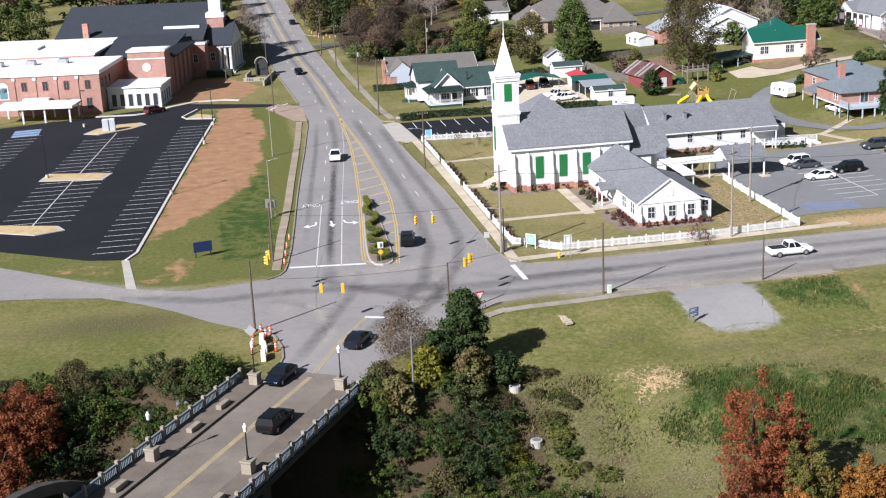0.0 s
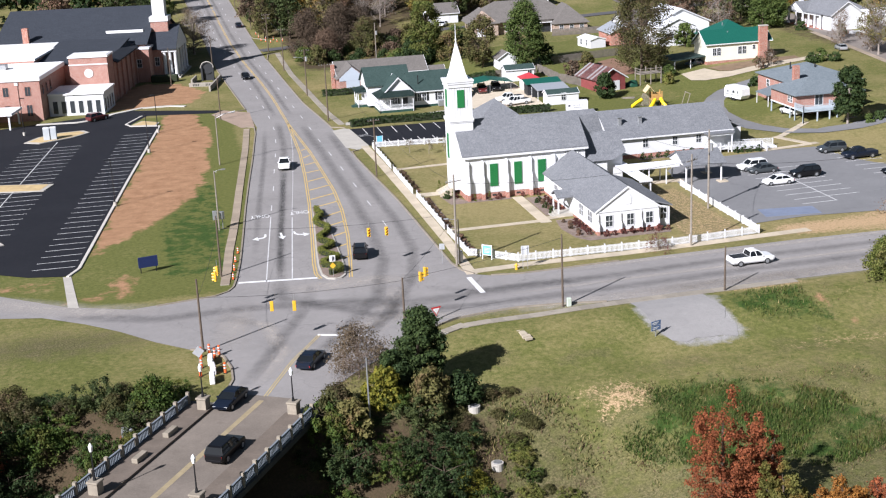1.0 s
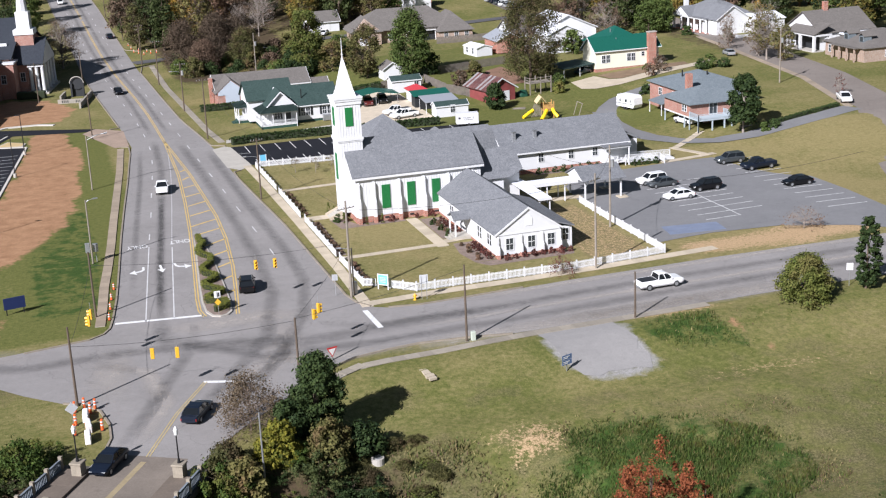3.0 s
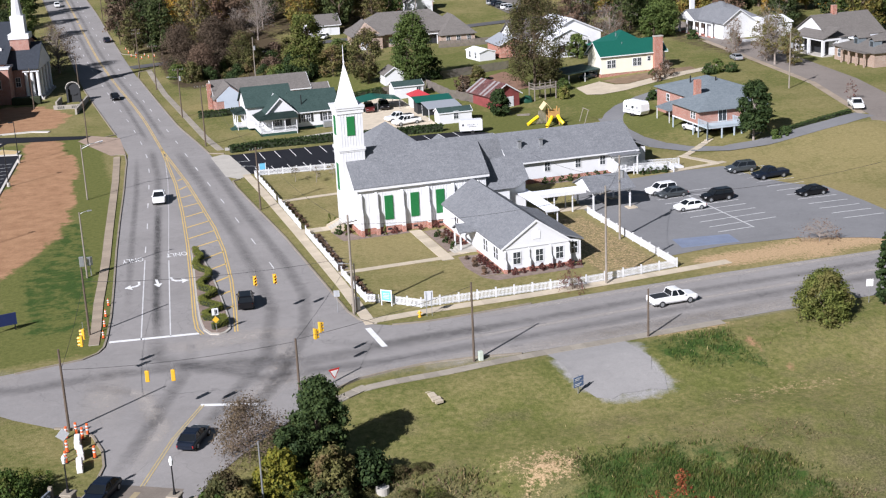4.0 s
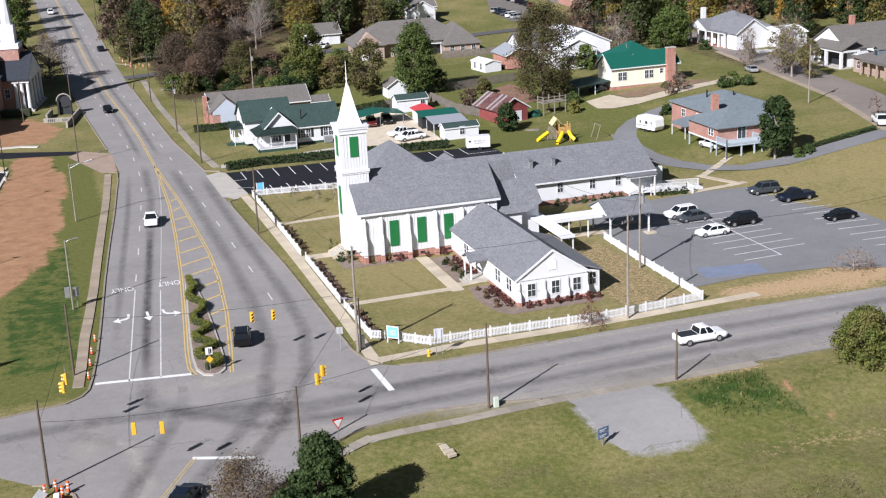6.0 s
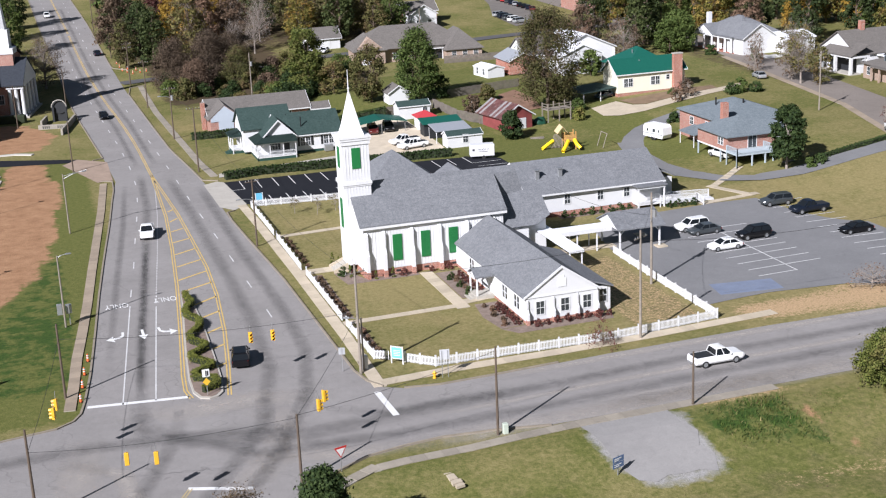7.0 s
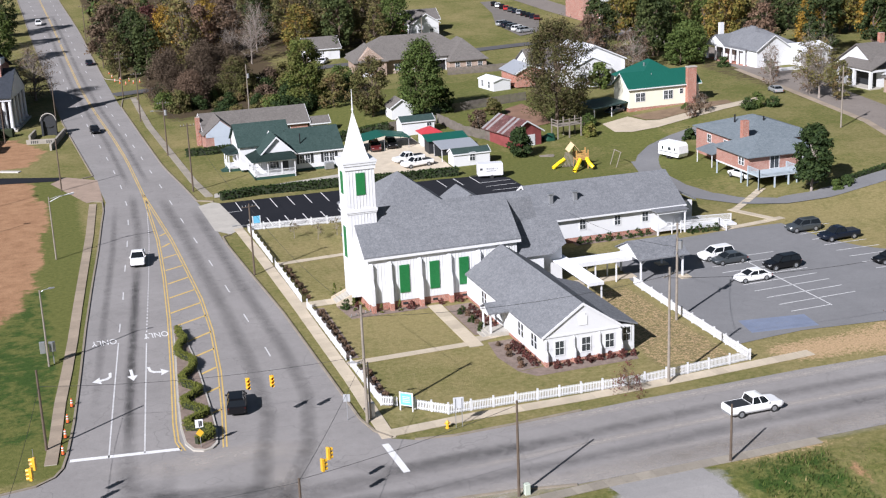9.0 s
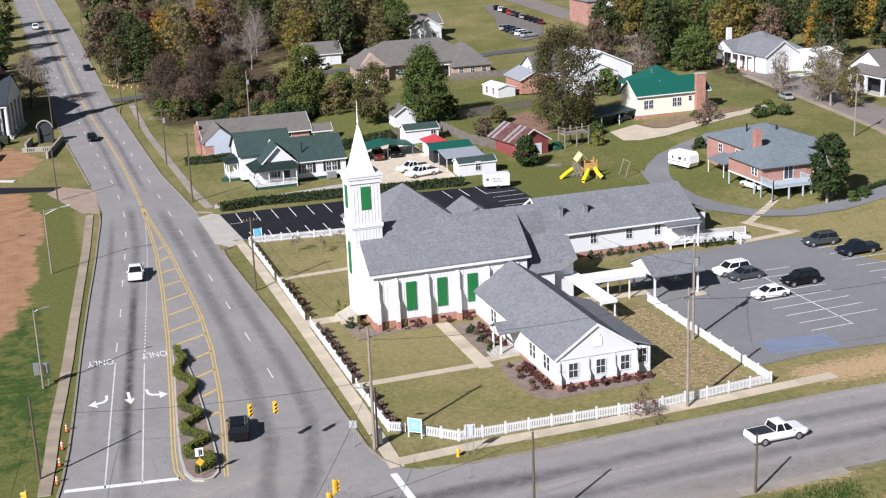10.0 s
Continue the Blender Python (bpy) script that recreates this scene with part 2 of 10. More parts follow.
KERB = mat("kerb_concrete", (0.24, 0.205, 0.16), 0.9, 0.2, 0.8, 6.0, 0.3, stain=(0.2, 0.175, 0.14))
PAINT_WHITE = mat("white_road_paint", (0.66, 0.66, 0.65), 0.8, 0.12, 0.8, 5.0, 0.1, stain=(0.42, 0.41, 0.4))
PAINT_WORN = mat("worn_lane_paint", (0.54, 0.535, 0.53), 0.85, 0.2, 0.8, 5.0, 0.1, stain=(0.34, 0.33, 0.32))
PAINT_YELLOW = mat("yellow_road_paint", (0.54, 0.375, 0.12), 0.8, 0.15, 0.8, 5.0, 0.1, stain=(0.40, 0.31, 0.14))
PAINT_BLUE = mat("worn_blue_paint", (0.2, 0.27, 0.42), 0.85, 0.2, 0.5, 5.0, 0.1, stain=(0.22, 0.23, 0.26))
PAINT_FADED = mat("faded_blue_paint", (0.165, 0.195, 0.265), 0.85, 0.15, 0.5, 5.0, 0.1, stain=(0.19, 0.19, 0.2))
WOOD_POLE = mat("creosote_wood", (0.10, 0.075, 0.055), 0.9, 0.25, 2.0, 14.0, 0.4)
WOOD_POLE_PALE = mat("weathered_wood", (0.23, 0.2, 0.165), 0.9, 0.25, 2.0, 14.0, 0.4)
METAL = mat("galvanised_steel", (0.42, 0.43, 0.44), 0.45, 0.12, 3.0, 12.0, 0.1, metal=0.7)
METAL_BLACK = plain("black_metal", (0.02, 0.02, 0.022), 0.4, 0.3)
WIRE = plain("black_wire", (0.02, 0.02, 0.02), 0.6)
SIGNAL = plain("signal_yellow", (0.72, 0.40, 0.03), 0.45)
MULCH = mat("mulch", (0.2, 0.152, 0.125), 0.98, 0.35, 1.5, 9.0, 0.8)
BARK = mat("bark", (0.115, 0.085, 0.062), 0.95, 0.3, 2.0, 9.0, 0.6)
BARK_GREY = mat("grey_bark", (0.25, 0.215, 0.185), 0.95, 0.25, 2.0, 9.0, 0.6)
STAIN = stain_mat("oil_stain", (0.07, 0.068, 0.066), 0.34)
WEAR = stain_mat("tan_wear", (0.47, 0.43, 0.385), 0.6)
LEAF_GREEN = leaf_mat("green_leaves", (0.038, 0.066, 0.016), (0.11, 0.148, 0.04))
LEAF_DARK = leaf_mat("dark_green_leaves", (0.014, 0.03, 0.010), (0.05, 0.078, 0.024))
LEAF_OLIVE = leaf_mat("olive_leaves", (0.075, 0.08, 0.026), (0.16, 0.15, 0.055), (0.13, 0.095, 0.045))
LEAF_PINE = leaf_mat("evergreen_leaves", (0.024, 0.04, 0.014), (0.07, 0.09, 0.03))
LEAF_FADED = leaf_mat("fading_leaves", (0.085, 0.09, 0.02), (0.19, 0.17, 0.045), (0.2, 0.13, 0.035))
LEAF_YELLOW = leaf_mat("yellow_green_leaves", (0.10, 0.115, 0.016), (0.24, 0.21, 0.03))
LEAF_GOLD = leaf_mat("gold_leaves", (0.16, 0.10, 0.016), (0.32, 0.215, 0.04))
LEAF_RED = leaf_mat("rust_red_leaves", (0.125, 0.038, 0.018), (0.265, 0.09, 0.038))
LEAF_BROWN = leaf_mat("brown_leaves", (0.095, 0.06, 0.04), (0.19, 0.13, 0.09))
LEAF_MAROON = leaf_mat("maroon_leaves", (0.06, 0.022, 0.022), (0.14, 0.055, 0.045))
LEAF_RUST = leaf_mat("rust_gold_leaves", (0.15, 0.06, 0.015), (0.30, 0.15, 0.035))
LEAF_STRAW = leaf_mat("straw_stalks", (0.19, 0.165, 0.07), (0.32, 0.27, 0.13))
LEAF_OAK = leaf_mat("oak_leaves", (0.04, 0.048, 0.016), (0.105, 0.1, 0.038), (0.085, 0.065, 0.034))
LEAF_TWIG = leaf_mat("seed_twigs", (0.105, 0.074, 0.046), (0.2, 0.145, 0.095))
LEAF_MYRTLE = leaf_mat("myrtle_leaves", (0.07, 0.05, 0.036), (0.145, 0.105, 0.075))
LEAF_VINE = leaf_mat("vine_leaves", (0.02, 0.044, 0.009), (0.08, 0.122, 0.024), (0.095, 0.105, 0.024))
LEAF_BUSH = leaf_mat("bush_leaves", (0.065, 0.09, 0.02), (0.175, 0.19, 0.048), (0.14, 0.13, 0.042))
TWIG = mat("twigs", (0.21, 0.155, 0.125), 0.95, 0.25, 1.0, 6.0, 0.2)
GREEN_METAL = plain("green_metal_roof", (0.01, 0.092, 0.066), 0.4, 0.0, 0.5)
HEDGE = leaf_mat("hedge_leaves", (0.02, 0.042, 0.012), (0.06, 0.09, 0.028))
HEDGE_YELLOW = leaf_mat("box_hedge_leaves", (0.07, 0.095, 0.018), (0.17, 0.19, 0.045))

# ---- building helpers ----
def spread(v, a, b):
    t = min(1.0, max(0.0, (v - a) / (b - a)))
    return t * t * (3 - 2 * t)


def ground_z(x, y):
    """Height of the ground: flat round the crossing, a ravine in the south, a gentle rise north and east."""
    z = float(np.interp(y, (165, 188, 212, 236, 261, 310, 420, 900, 4000), (0, 0.7, 1.36, 2.2, 3.5, 5.4, 9.0, 22.0, 60.0)))
    z += 2.4 * spread(x, 60, 96) * spread(y, -12, 22) + 2.0 * spread(y, 62, 112) * spread(x, 8, 40) * (1 - spread(x, 60, 96))
    east = spread(x, -24, -18)
    z -= 1.9 * spread(-y, 53, 66) * east
    deep = 9.0 - 4.6 * spread(x, -8, 8)
    edge = 68.0 - 6.0 * spread(-x, 44, 56) + 3.0 * spread(x, 2, 20)
    z -= (deep - 1.9 * east) * spread(-y, edge, edge + 15.0)
    return z


def finish(name, bm, material, smooth=False):
    me = bpy.data.meshes.new(name)
    bm.to_mesh(me)
    bm.free()
    if material:
        me.materials.append(material)
    if smooth:
        me.polygons.foreach_set("use_smooth", [True] * len(me.polygons))
    return me


def part(name, bm, material, parent, label="", smooth=False):
    """One mesh under a thing or under a part."""
    ob = new(name, finish(name, bm, material, smooth) if isinstance(bm, bmesh.types.BMesh) else bm)
    ob.parent = parent
    if label:
        ob["label"] = label
    return ob


def thing(name, x, y, label, category, group="", yaw=0.0, z=None):
    ob = new(name)
    ob.empty_display_size = 0.5
    ob.matrix_world = pose(x, y, ground_z(x, y) if z is None else z, 0, 0, yaw)
    return tagged(ob, label, category, group)


def solo(name, bm, material, label, category, group="", kind="", smooth=False):
    return tagged(new(name, finish(name, bm, material, smooth)), label, category, group, kind)


def bx(bm, x0, x1, y0, y1, z0, z1):
    v = [bm.verts.new((x, y, z)) for z in (z0, z1) for x, y in ((x0, y0), (x1, y0), (x1, y1), (x0, y1))]
    for f in ((3, 2, 1, 0), (4, 5, 6, 7), (0, 1, 5, 4), (1, 2, 6, 5), (2, 3, 7, 6), (3, 0, 4, 7)):
        bm.faces.new([v[i] for i in f])
    return v


def box(x0, x1, y0, y1, z0, z1, bevel=0.0):
    bm = bmesh.new()
    bx(bm, x0, x1, y0, y1, z0, z1)
    if bevel:
        bmesh.ops.bevel(bm, geom=bm.edges[:], offset=bevel, segments=1, affect="EDGES")
    return bm


def boxes(rows):
    bm = bmesh.new()
    for r in rows:
        bx(bm, *r)
    return bm


def cyl(bm, p0, p1, r0, r1=None, n=8, cap=True):
    p0, p1 = Vector(p0), Vector(p1)
    r1 = r0 if r1 is None else r1
    d = (p1 - p0).normalized()
    u = d.orthogonal().normalized()
    w = d.cross(u)
    rings = []
    for p, r in ((p0, r0), (p1, r1)):
        rings.append([bm.verts.new(p + (u * math.cos(a) + w * math.sin(a)) * r) for a in (2 * math.pi * k / n for k in range(n))])
    for k in range(n):
        bm.faces.new((rings[0][k], rings[0][(k + 1) % n], rings[1][(k + 1) % n], rings[1][k]))
    if cap:
        bm.faces.new(rings[0][::-1])
        bm.faces.new(rings[1])


def rod(p0, p1, r0, r1=None, n=8):
    bm = bmesh.new()
    cyl(bm, p0, p1, r0, r1, n)
    return bm


def tube(bm, pts, r, n=5):
    pts = [Vector(p) for p in pts]
    rings = []
    for k, p in enumerate(pts):
        d = (pts[min(k + 1, len(pts) - 1)] - pts[max(k - 1, 0)]).normalized()
        u = d.cross(Vector((0, 0, 1)))
        u = u.normalized() if u.length > 1e-4 else Vector((1, 0, 0))
        w = d.cross(u)
        rings.append([bm.verts.new(p + (u * math.cos(2 * math.pi * j / n) + w * math.sin(2 * math.pi * j / n)) * r) for j in range(n)])
    for a, b in zip(rings, rings[1:]):
        for j in range(n):
            bm.faces.new((a[j], a[(j + 1) % n], b[(j + 1) % n], b[j]))


def prism(bm, pts, z0, z1):
    lo, hi = [bm.verts.new((x, y, z0)) for x, y in pts], [bm.verts.new((x, y, z1)) for x, y in pts]
    n = len(pts)
    for k in range(n):
        bm.faces.new((lo[k], lo[(k + 1) % n], hi[(k + 1) % n], hi[k]))
    bm.faces.new(hi)
    bm.faces.new(lo[::-1])
    bmesh.ops.recalc_face_normals(bm, faces=bm.faces[:])


def slab(pts, z0, z1):
    bm = bmesh.new()
    prism(bm, pts, z0, z1)
    return bm


def extrude_x(bm, prof, x0, x1):
    """A profile of (y, z) drawn out along x."""
    a, b = [bm.verts.new((x0, y, z)) for y, z in prof], [bm.verts.new((x1, y, z)) for y, z in prof]
    n = len(prof)
    for k in range(n):
        bm.faces.new((a[k], a[(k + 1) % n], b[(k + 1) % n], b[k]))
    bm.faces.new(a[::-1])
    bm.faces.new(b)
    bmesh.ops.recalc_face_normals(bm, faces=bm.faces[:])


def extrude_y(bm, prof, y0, y1):
    """A profile of (x, z) drawn out along y."""
    a, b = [bm.verts.new((x, y0, z)) for x, z in prof], [bm.verts.new((x, y1, z)) for x, z in prof]
    n = len(prof)
    for k in range(n):
        bm.faces.new((a[k], a[(k + 1) % n], b[(k + 1) % n], b[k]))
    bm.faces.new(a[::-1])
    bm.faces.new(b)
    bmesh.ops.recalc_face_normals(bm, faces=bm.faces[:])


def gable_roof(x0, x1, y0, y1, eave, ridge, axis="x", over=0.45, thick=0.18):
    """Two roof slopes; axis: the way the ridge runs."""
    bm = bmesh.new()
    if axis == "x":
        c, h = (y0 + y1) / 2, (y1 - y0) / 2
        k = (ridge - eave) / h
        prof = [(y0 - over, eave - k * over), (c, ridge), (y1 + over, eave - k * over), (y1 + over, eave - k * over + thick), (c, ridge + thick), (y0 - over, eave - k * over + thick)]
        extrude_x(bm, prof, x0 - over, x1 + over)
    else:
        c, h = (x0 + x1) / 2, (x1 - x0) / 2
        k = (ridge - eave) / h
        prof = [(x0 - over, eave - k * over), (c, ridge), (x1 + over, eave - k * over), (x1 + over, eave - k * over + thick), (c, ridge + thick), (x0 - over, eave - k * over + thick)]
        extrude_y(bm, prof, y0 - over, y1 + over)
    return bm


def gable_walls(x0, x1, y0, y1, z0, eave, ridge, axis="x"):
    bm = bmesh.new()
    if axis == "x":
        extrude_x(bm, [(y0, z0), (y1, z0), (y1, eave), ((y0 + y1) / 2, ridge), (y0, eave)], x0, x1)
    else:
        extrude_y(bm, [(x0, z0), (x1, z0), (x1, eave), ((x0 + x1) / 2, ridge), (x0, eave)], y0, y1)
    return bm


def hip_roof(x0, x1, y0, y1, eave, ridge, over=0.5, thick=0.15):
    bm = bmesh.new()
    x0, x1, y0, y1 = x0 - over, x1 + over, y0 - over, y1 + over
    w, d = x1 - x0, y1 - y0
    if w >= d:
        r = [(x0 + d / 2, (y0 + y1) / 2), (x1 - d / 2, (y0 + y1) / 2)]
    else:
        r = [((x0 + x1) / 2, y0 + w / 2), ((x0 + x1) / 2, y1 - w / 2)]
    if (Vector(r[0]) - Vector(r[1])).length < 0.3:
        r[1] = (r[0][0] + (0.3 if w >= d else 0), r[0][1] + (0 if w >= d else 0.3))
    b = [bm.verts.new((x, y, eave - thick)) for x, y in ((x0, y0), (x1, y0), (x1, y1), (x0, y1))]
    e = [bm.verts.new((x, y, eave)) for x, y in ((x0, y0), (x1, y0), (x1, y1), (x0, y1))]
    a, c = bm.verts.new((*r[0], ridge)), bm.verts.new((*r[1], ridge))
    bm.faces.new(b[::-1])
    for k in range(4):
        bm.faces.new((b[k], b[(k + 1) % 4], e[(k + 1) % 4], e[k]))
    if w >= d:
        fs = ((e[0], e[1], c, a), (e[1], e[2], c), (e[2], e[3], a, c), (e[3], e[0], a))
    else:
        fs = ((e[0], e[1], a), (e[1], e[2], c, a), (e[2], e[3], c), (e[3], e[0], a, c))
    for f in fs:
        bm.faces.new(f)
    return bm


def along(pts, step):
    """Points at even steps on a polyline, with its direction there."""
    pts = [Vector((*p, 0)) if len(p) == 2 else Vector(p) for p in pts]
    out, need = [], 0.0
    for a, b in zip(pts, pts[1:]):
        d = (b - a).length
        while need <= d + 1e-6:
            out.append((a.lerp(b, need / d), (b - a).normalized()))
            need += step
        need -= d
    return out


def ribbon(pts, width, z, thick=0.0, step=0.0, shift=0.0):
    """A flat strip along a polyline, lying z above the ground."""
    pts = [Vector(p) for p in pts]
    if step:
        fine = [pts[0]]
        for a, b in zip(pts, pts[1:]):
            n = max(1, int((b - a).length / step))
            fine += [a.lerp(b, k / n) for k in range(1, n + 1)]
        pts = fine
    bm = bmesh.new()
    rows = []
    for k, p in enumerate(pts):
        d = (pts[min(k + 1, len(pts) - 1)] - pts[max(k - 1, 0)]).normalized()
        nrm = Vector((-d.y, d.x))
        a, b = p + nrm * (shift + width / 2), p + nrm * (shift - width / 2)
        h = ground_z(p.x, p.y) + z
        row = [bm.verts.new((a.x, a.y, h)), bm.verts.new((b.x, b.y, h))]
        if thick:
            row += [bm.verts.new((b.x, b.y, h - thick)), bm.verts.new((a.x, a.y, h - thick))]
        rows.append(row)
    for r, s in zip(rows, rows[1:]):
        n = len(r)
        for k in range(n if thick else 1):
            bm.faces.new((r[k], r[(k + 1) % n], s[(k + 1) % n], s[k]))
    if thick:
        bm.faces.new(rows[0])
        bm.faces.new(rows[-1][::-1])
    bmesh.ops.recalc_face_normals(bm, faces=bm.faces[:])
    if not thick:
        for f in bm.faces:
            if f.normal.z < 0:
                f.normal_flip()
    return bm


def window(parent, x, y, z, w, h, face, mullions=1, sash=True, frame_mat=None, shutters=None):
    """A window on a wall: frame, pane, bars. face: the side of the wall, one of -y +y -x +x."""
    fm = frame_mat or TRIM
    def place(bm, u0, u1, z0, z1, d0, d1):
        if face == "-y":
            bx(bm, x + u0, x + u1, y - d1, y - d0, z + z0, z + z1)
        elif face == "+y":
            bx(bm, x + u0, x + u1, y + d0, y + d1, z + z0, z + z1)
        elif face == "-x":
            bx(bm, x - d1, x - d0, y + u0, y + u1, z + z0, z + z1)
        else:
            bx(bm, x + d0, x + d1, y + u0, y + u1, z + z0, z + z1)
    bm = bmesh.new()
    t = 0.09
    spot = {"-y": lambda u, d, v: (x + u, y - d, z + v), "+y": lambda u, d, v: (x + u, y + d, z + v), "-x": lambda u, d, v: (x - d, y + u, z + v), "+x": lambda u, d, v: (x + d, y + u, z + v)}[face]
    loops = []
    for g, d in ((t, 0.0), (t, 0.07), (0.0, 0.07), (0.0, 0.0)):
        loops.append([bm.verts.new(spot(u, d, v)) for u, v in ((-w / 2 - g, -g), (w / 2 + g, -g), (w / 2 + g, h + g), (-w / 2 - g, h + g))])
    for a, b in zip(loops, loops[1:] + loops[:1]):
        for k in range(4):
            bm.faces.new((a[k], a[(k + 1) % 4], b[(k + 1) % 4], b[k]))
    bmesh.ops.recalc_face_normals(bm, faces=bm.faces[:])
    win = part("window", bm, fm, parent)
    if sash:
        bm = bmesh.new()
        place(bm, -w / 2, w / 2, h / 2 - 0.03, h / 2 + 0.03, 0.0, 0.05)
        part("sash_bar", bm, fm, win)
    for k in range(mullions):
        u = -w / 2 + w * (k + 1) / (mullions + 1)
        bm = bmesh.new()
        place(bm, u - 0.022, u + 0.022, 0, h, 0.0, 0.042)
        part("glazing_bar", bm, fm, win)
    bm = bmesh.new()
    place(bm, -w / 2, w / 2, 0, h, 0.003, 0.025)
    part("pane", bm, GLASS, win, "dark glass pane")
    if shutters:
        for s in (-1, 1):
            bm = bmesh.new()
            c = s * (w / 2 + t + 0.2)
            place(bm, c - 0.2, c + 0.2, -0.05, h + 0.05, 0.003, 0.05)
            part("shutter", bm, shutters, win, "dark louvred shutter")
    return win

# ---- ground, roads, pavements ----
def inside(x, y, poly):
    hit = False
    for (x0, y0), (x1, y1) in zip(poly, poly[1:] + poly[:1]):
        if (y0 > y) != (y1 > y) and x < (x1 - x0) * (y - y0) / (y1 - y0) + x0:
            hit = not hit
    return hit


def soft(x, y, poly, r=1.6):
    return sum(inside(x + dx * r, y + dy * r, poly) for dx, dy in ((0, 0), (1, 0), (-1, 0), (0, 1), (0, -1))) / 5


RED_SOIL = [(-43.4, 81), (-42, 96), (-36.3, 92), (-34.2, 68), (-36.3, 37), (-39.2, 18.6), (-44.8, 5.7), (-50.5, -4), (-55.4, -14), (-51, 20)]
SOIL_BANK = [(-54, 102), (-36, 104), (-32.5, 118), (-38, 132), (-47, 136), (-52, 122)]
BANK_PATCHES = ((-2, -62, 5, 2.5), (8, -66, 6, 2.0), (20, -66, 7, 2.2), (33, -63, 5, 3), (-10, -60, 3, 2))
TAN_SHOULDER = [(35, -28.6), (46, -27.6), (62, -26.5), (66, -33), (52, -35.4), (40, -34.6), (35, -33)]
LUSH_BANK = [(-2.9, -74.2), (0.4, -74.6), (2.2, -71.0), (5.8, -70.0), (10.1, -71.4), (14.4, -72.8), (17.0, -75.3), (20.8, -77.0), (22.2, -79.6), (20.6, -84.2), (16.9, -87.0), (12.7, -87.8), (5.6, -85.0), (-0.4, -79.4), (-3.2, -76.4)]
GRAVEL_PAD = [(6.2, -51.5), (6.8, -55.3), (6.9, -59.3), (7.6, -61.8), (9.5, -62.6), (12, -62.2), (15.9, -62.8), (16.8, -59.5), (15.8, -58.3), (17.0, -56.1), (16.2, -53.9), (16.2, -51.2)]
SAND_BANK = [(-3.9, -70.0), (-0.6, -67.7), (1.4, -69.0), (3.2, -70.8), (1.6, -72.6), (-1.2, -72.9), (-3.8, -74.3), (-4.7, -73.0)]
WEED_BANK = [(17.4, -52.2), (27.4, -51.6), (26.6, -55.7), (27.4, -58.2), (26.9, -62.1), (23.7, -60.4), (19.4, -59.0), (17.0, -56.2)]
LUSH_EAST = [(26.6, -86), (29.6, -85), (35, -92), (24, -95), (21.8, -90.6)]


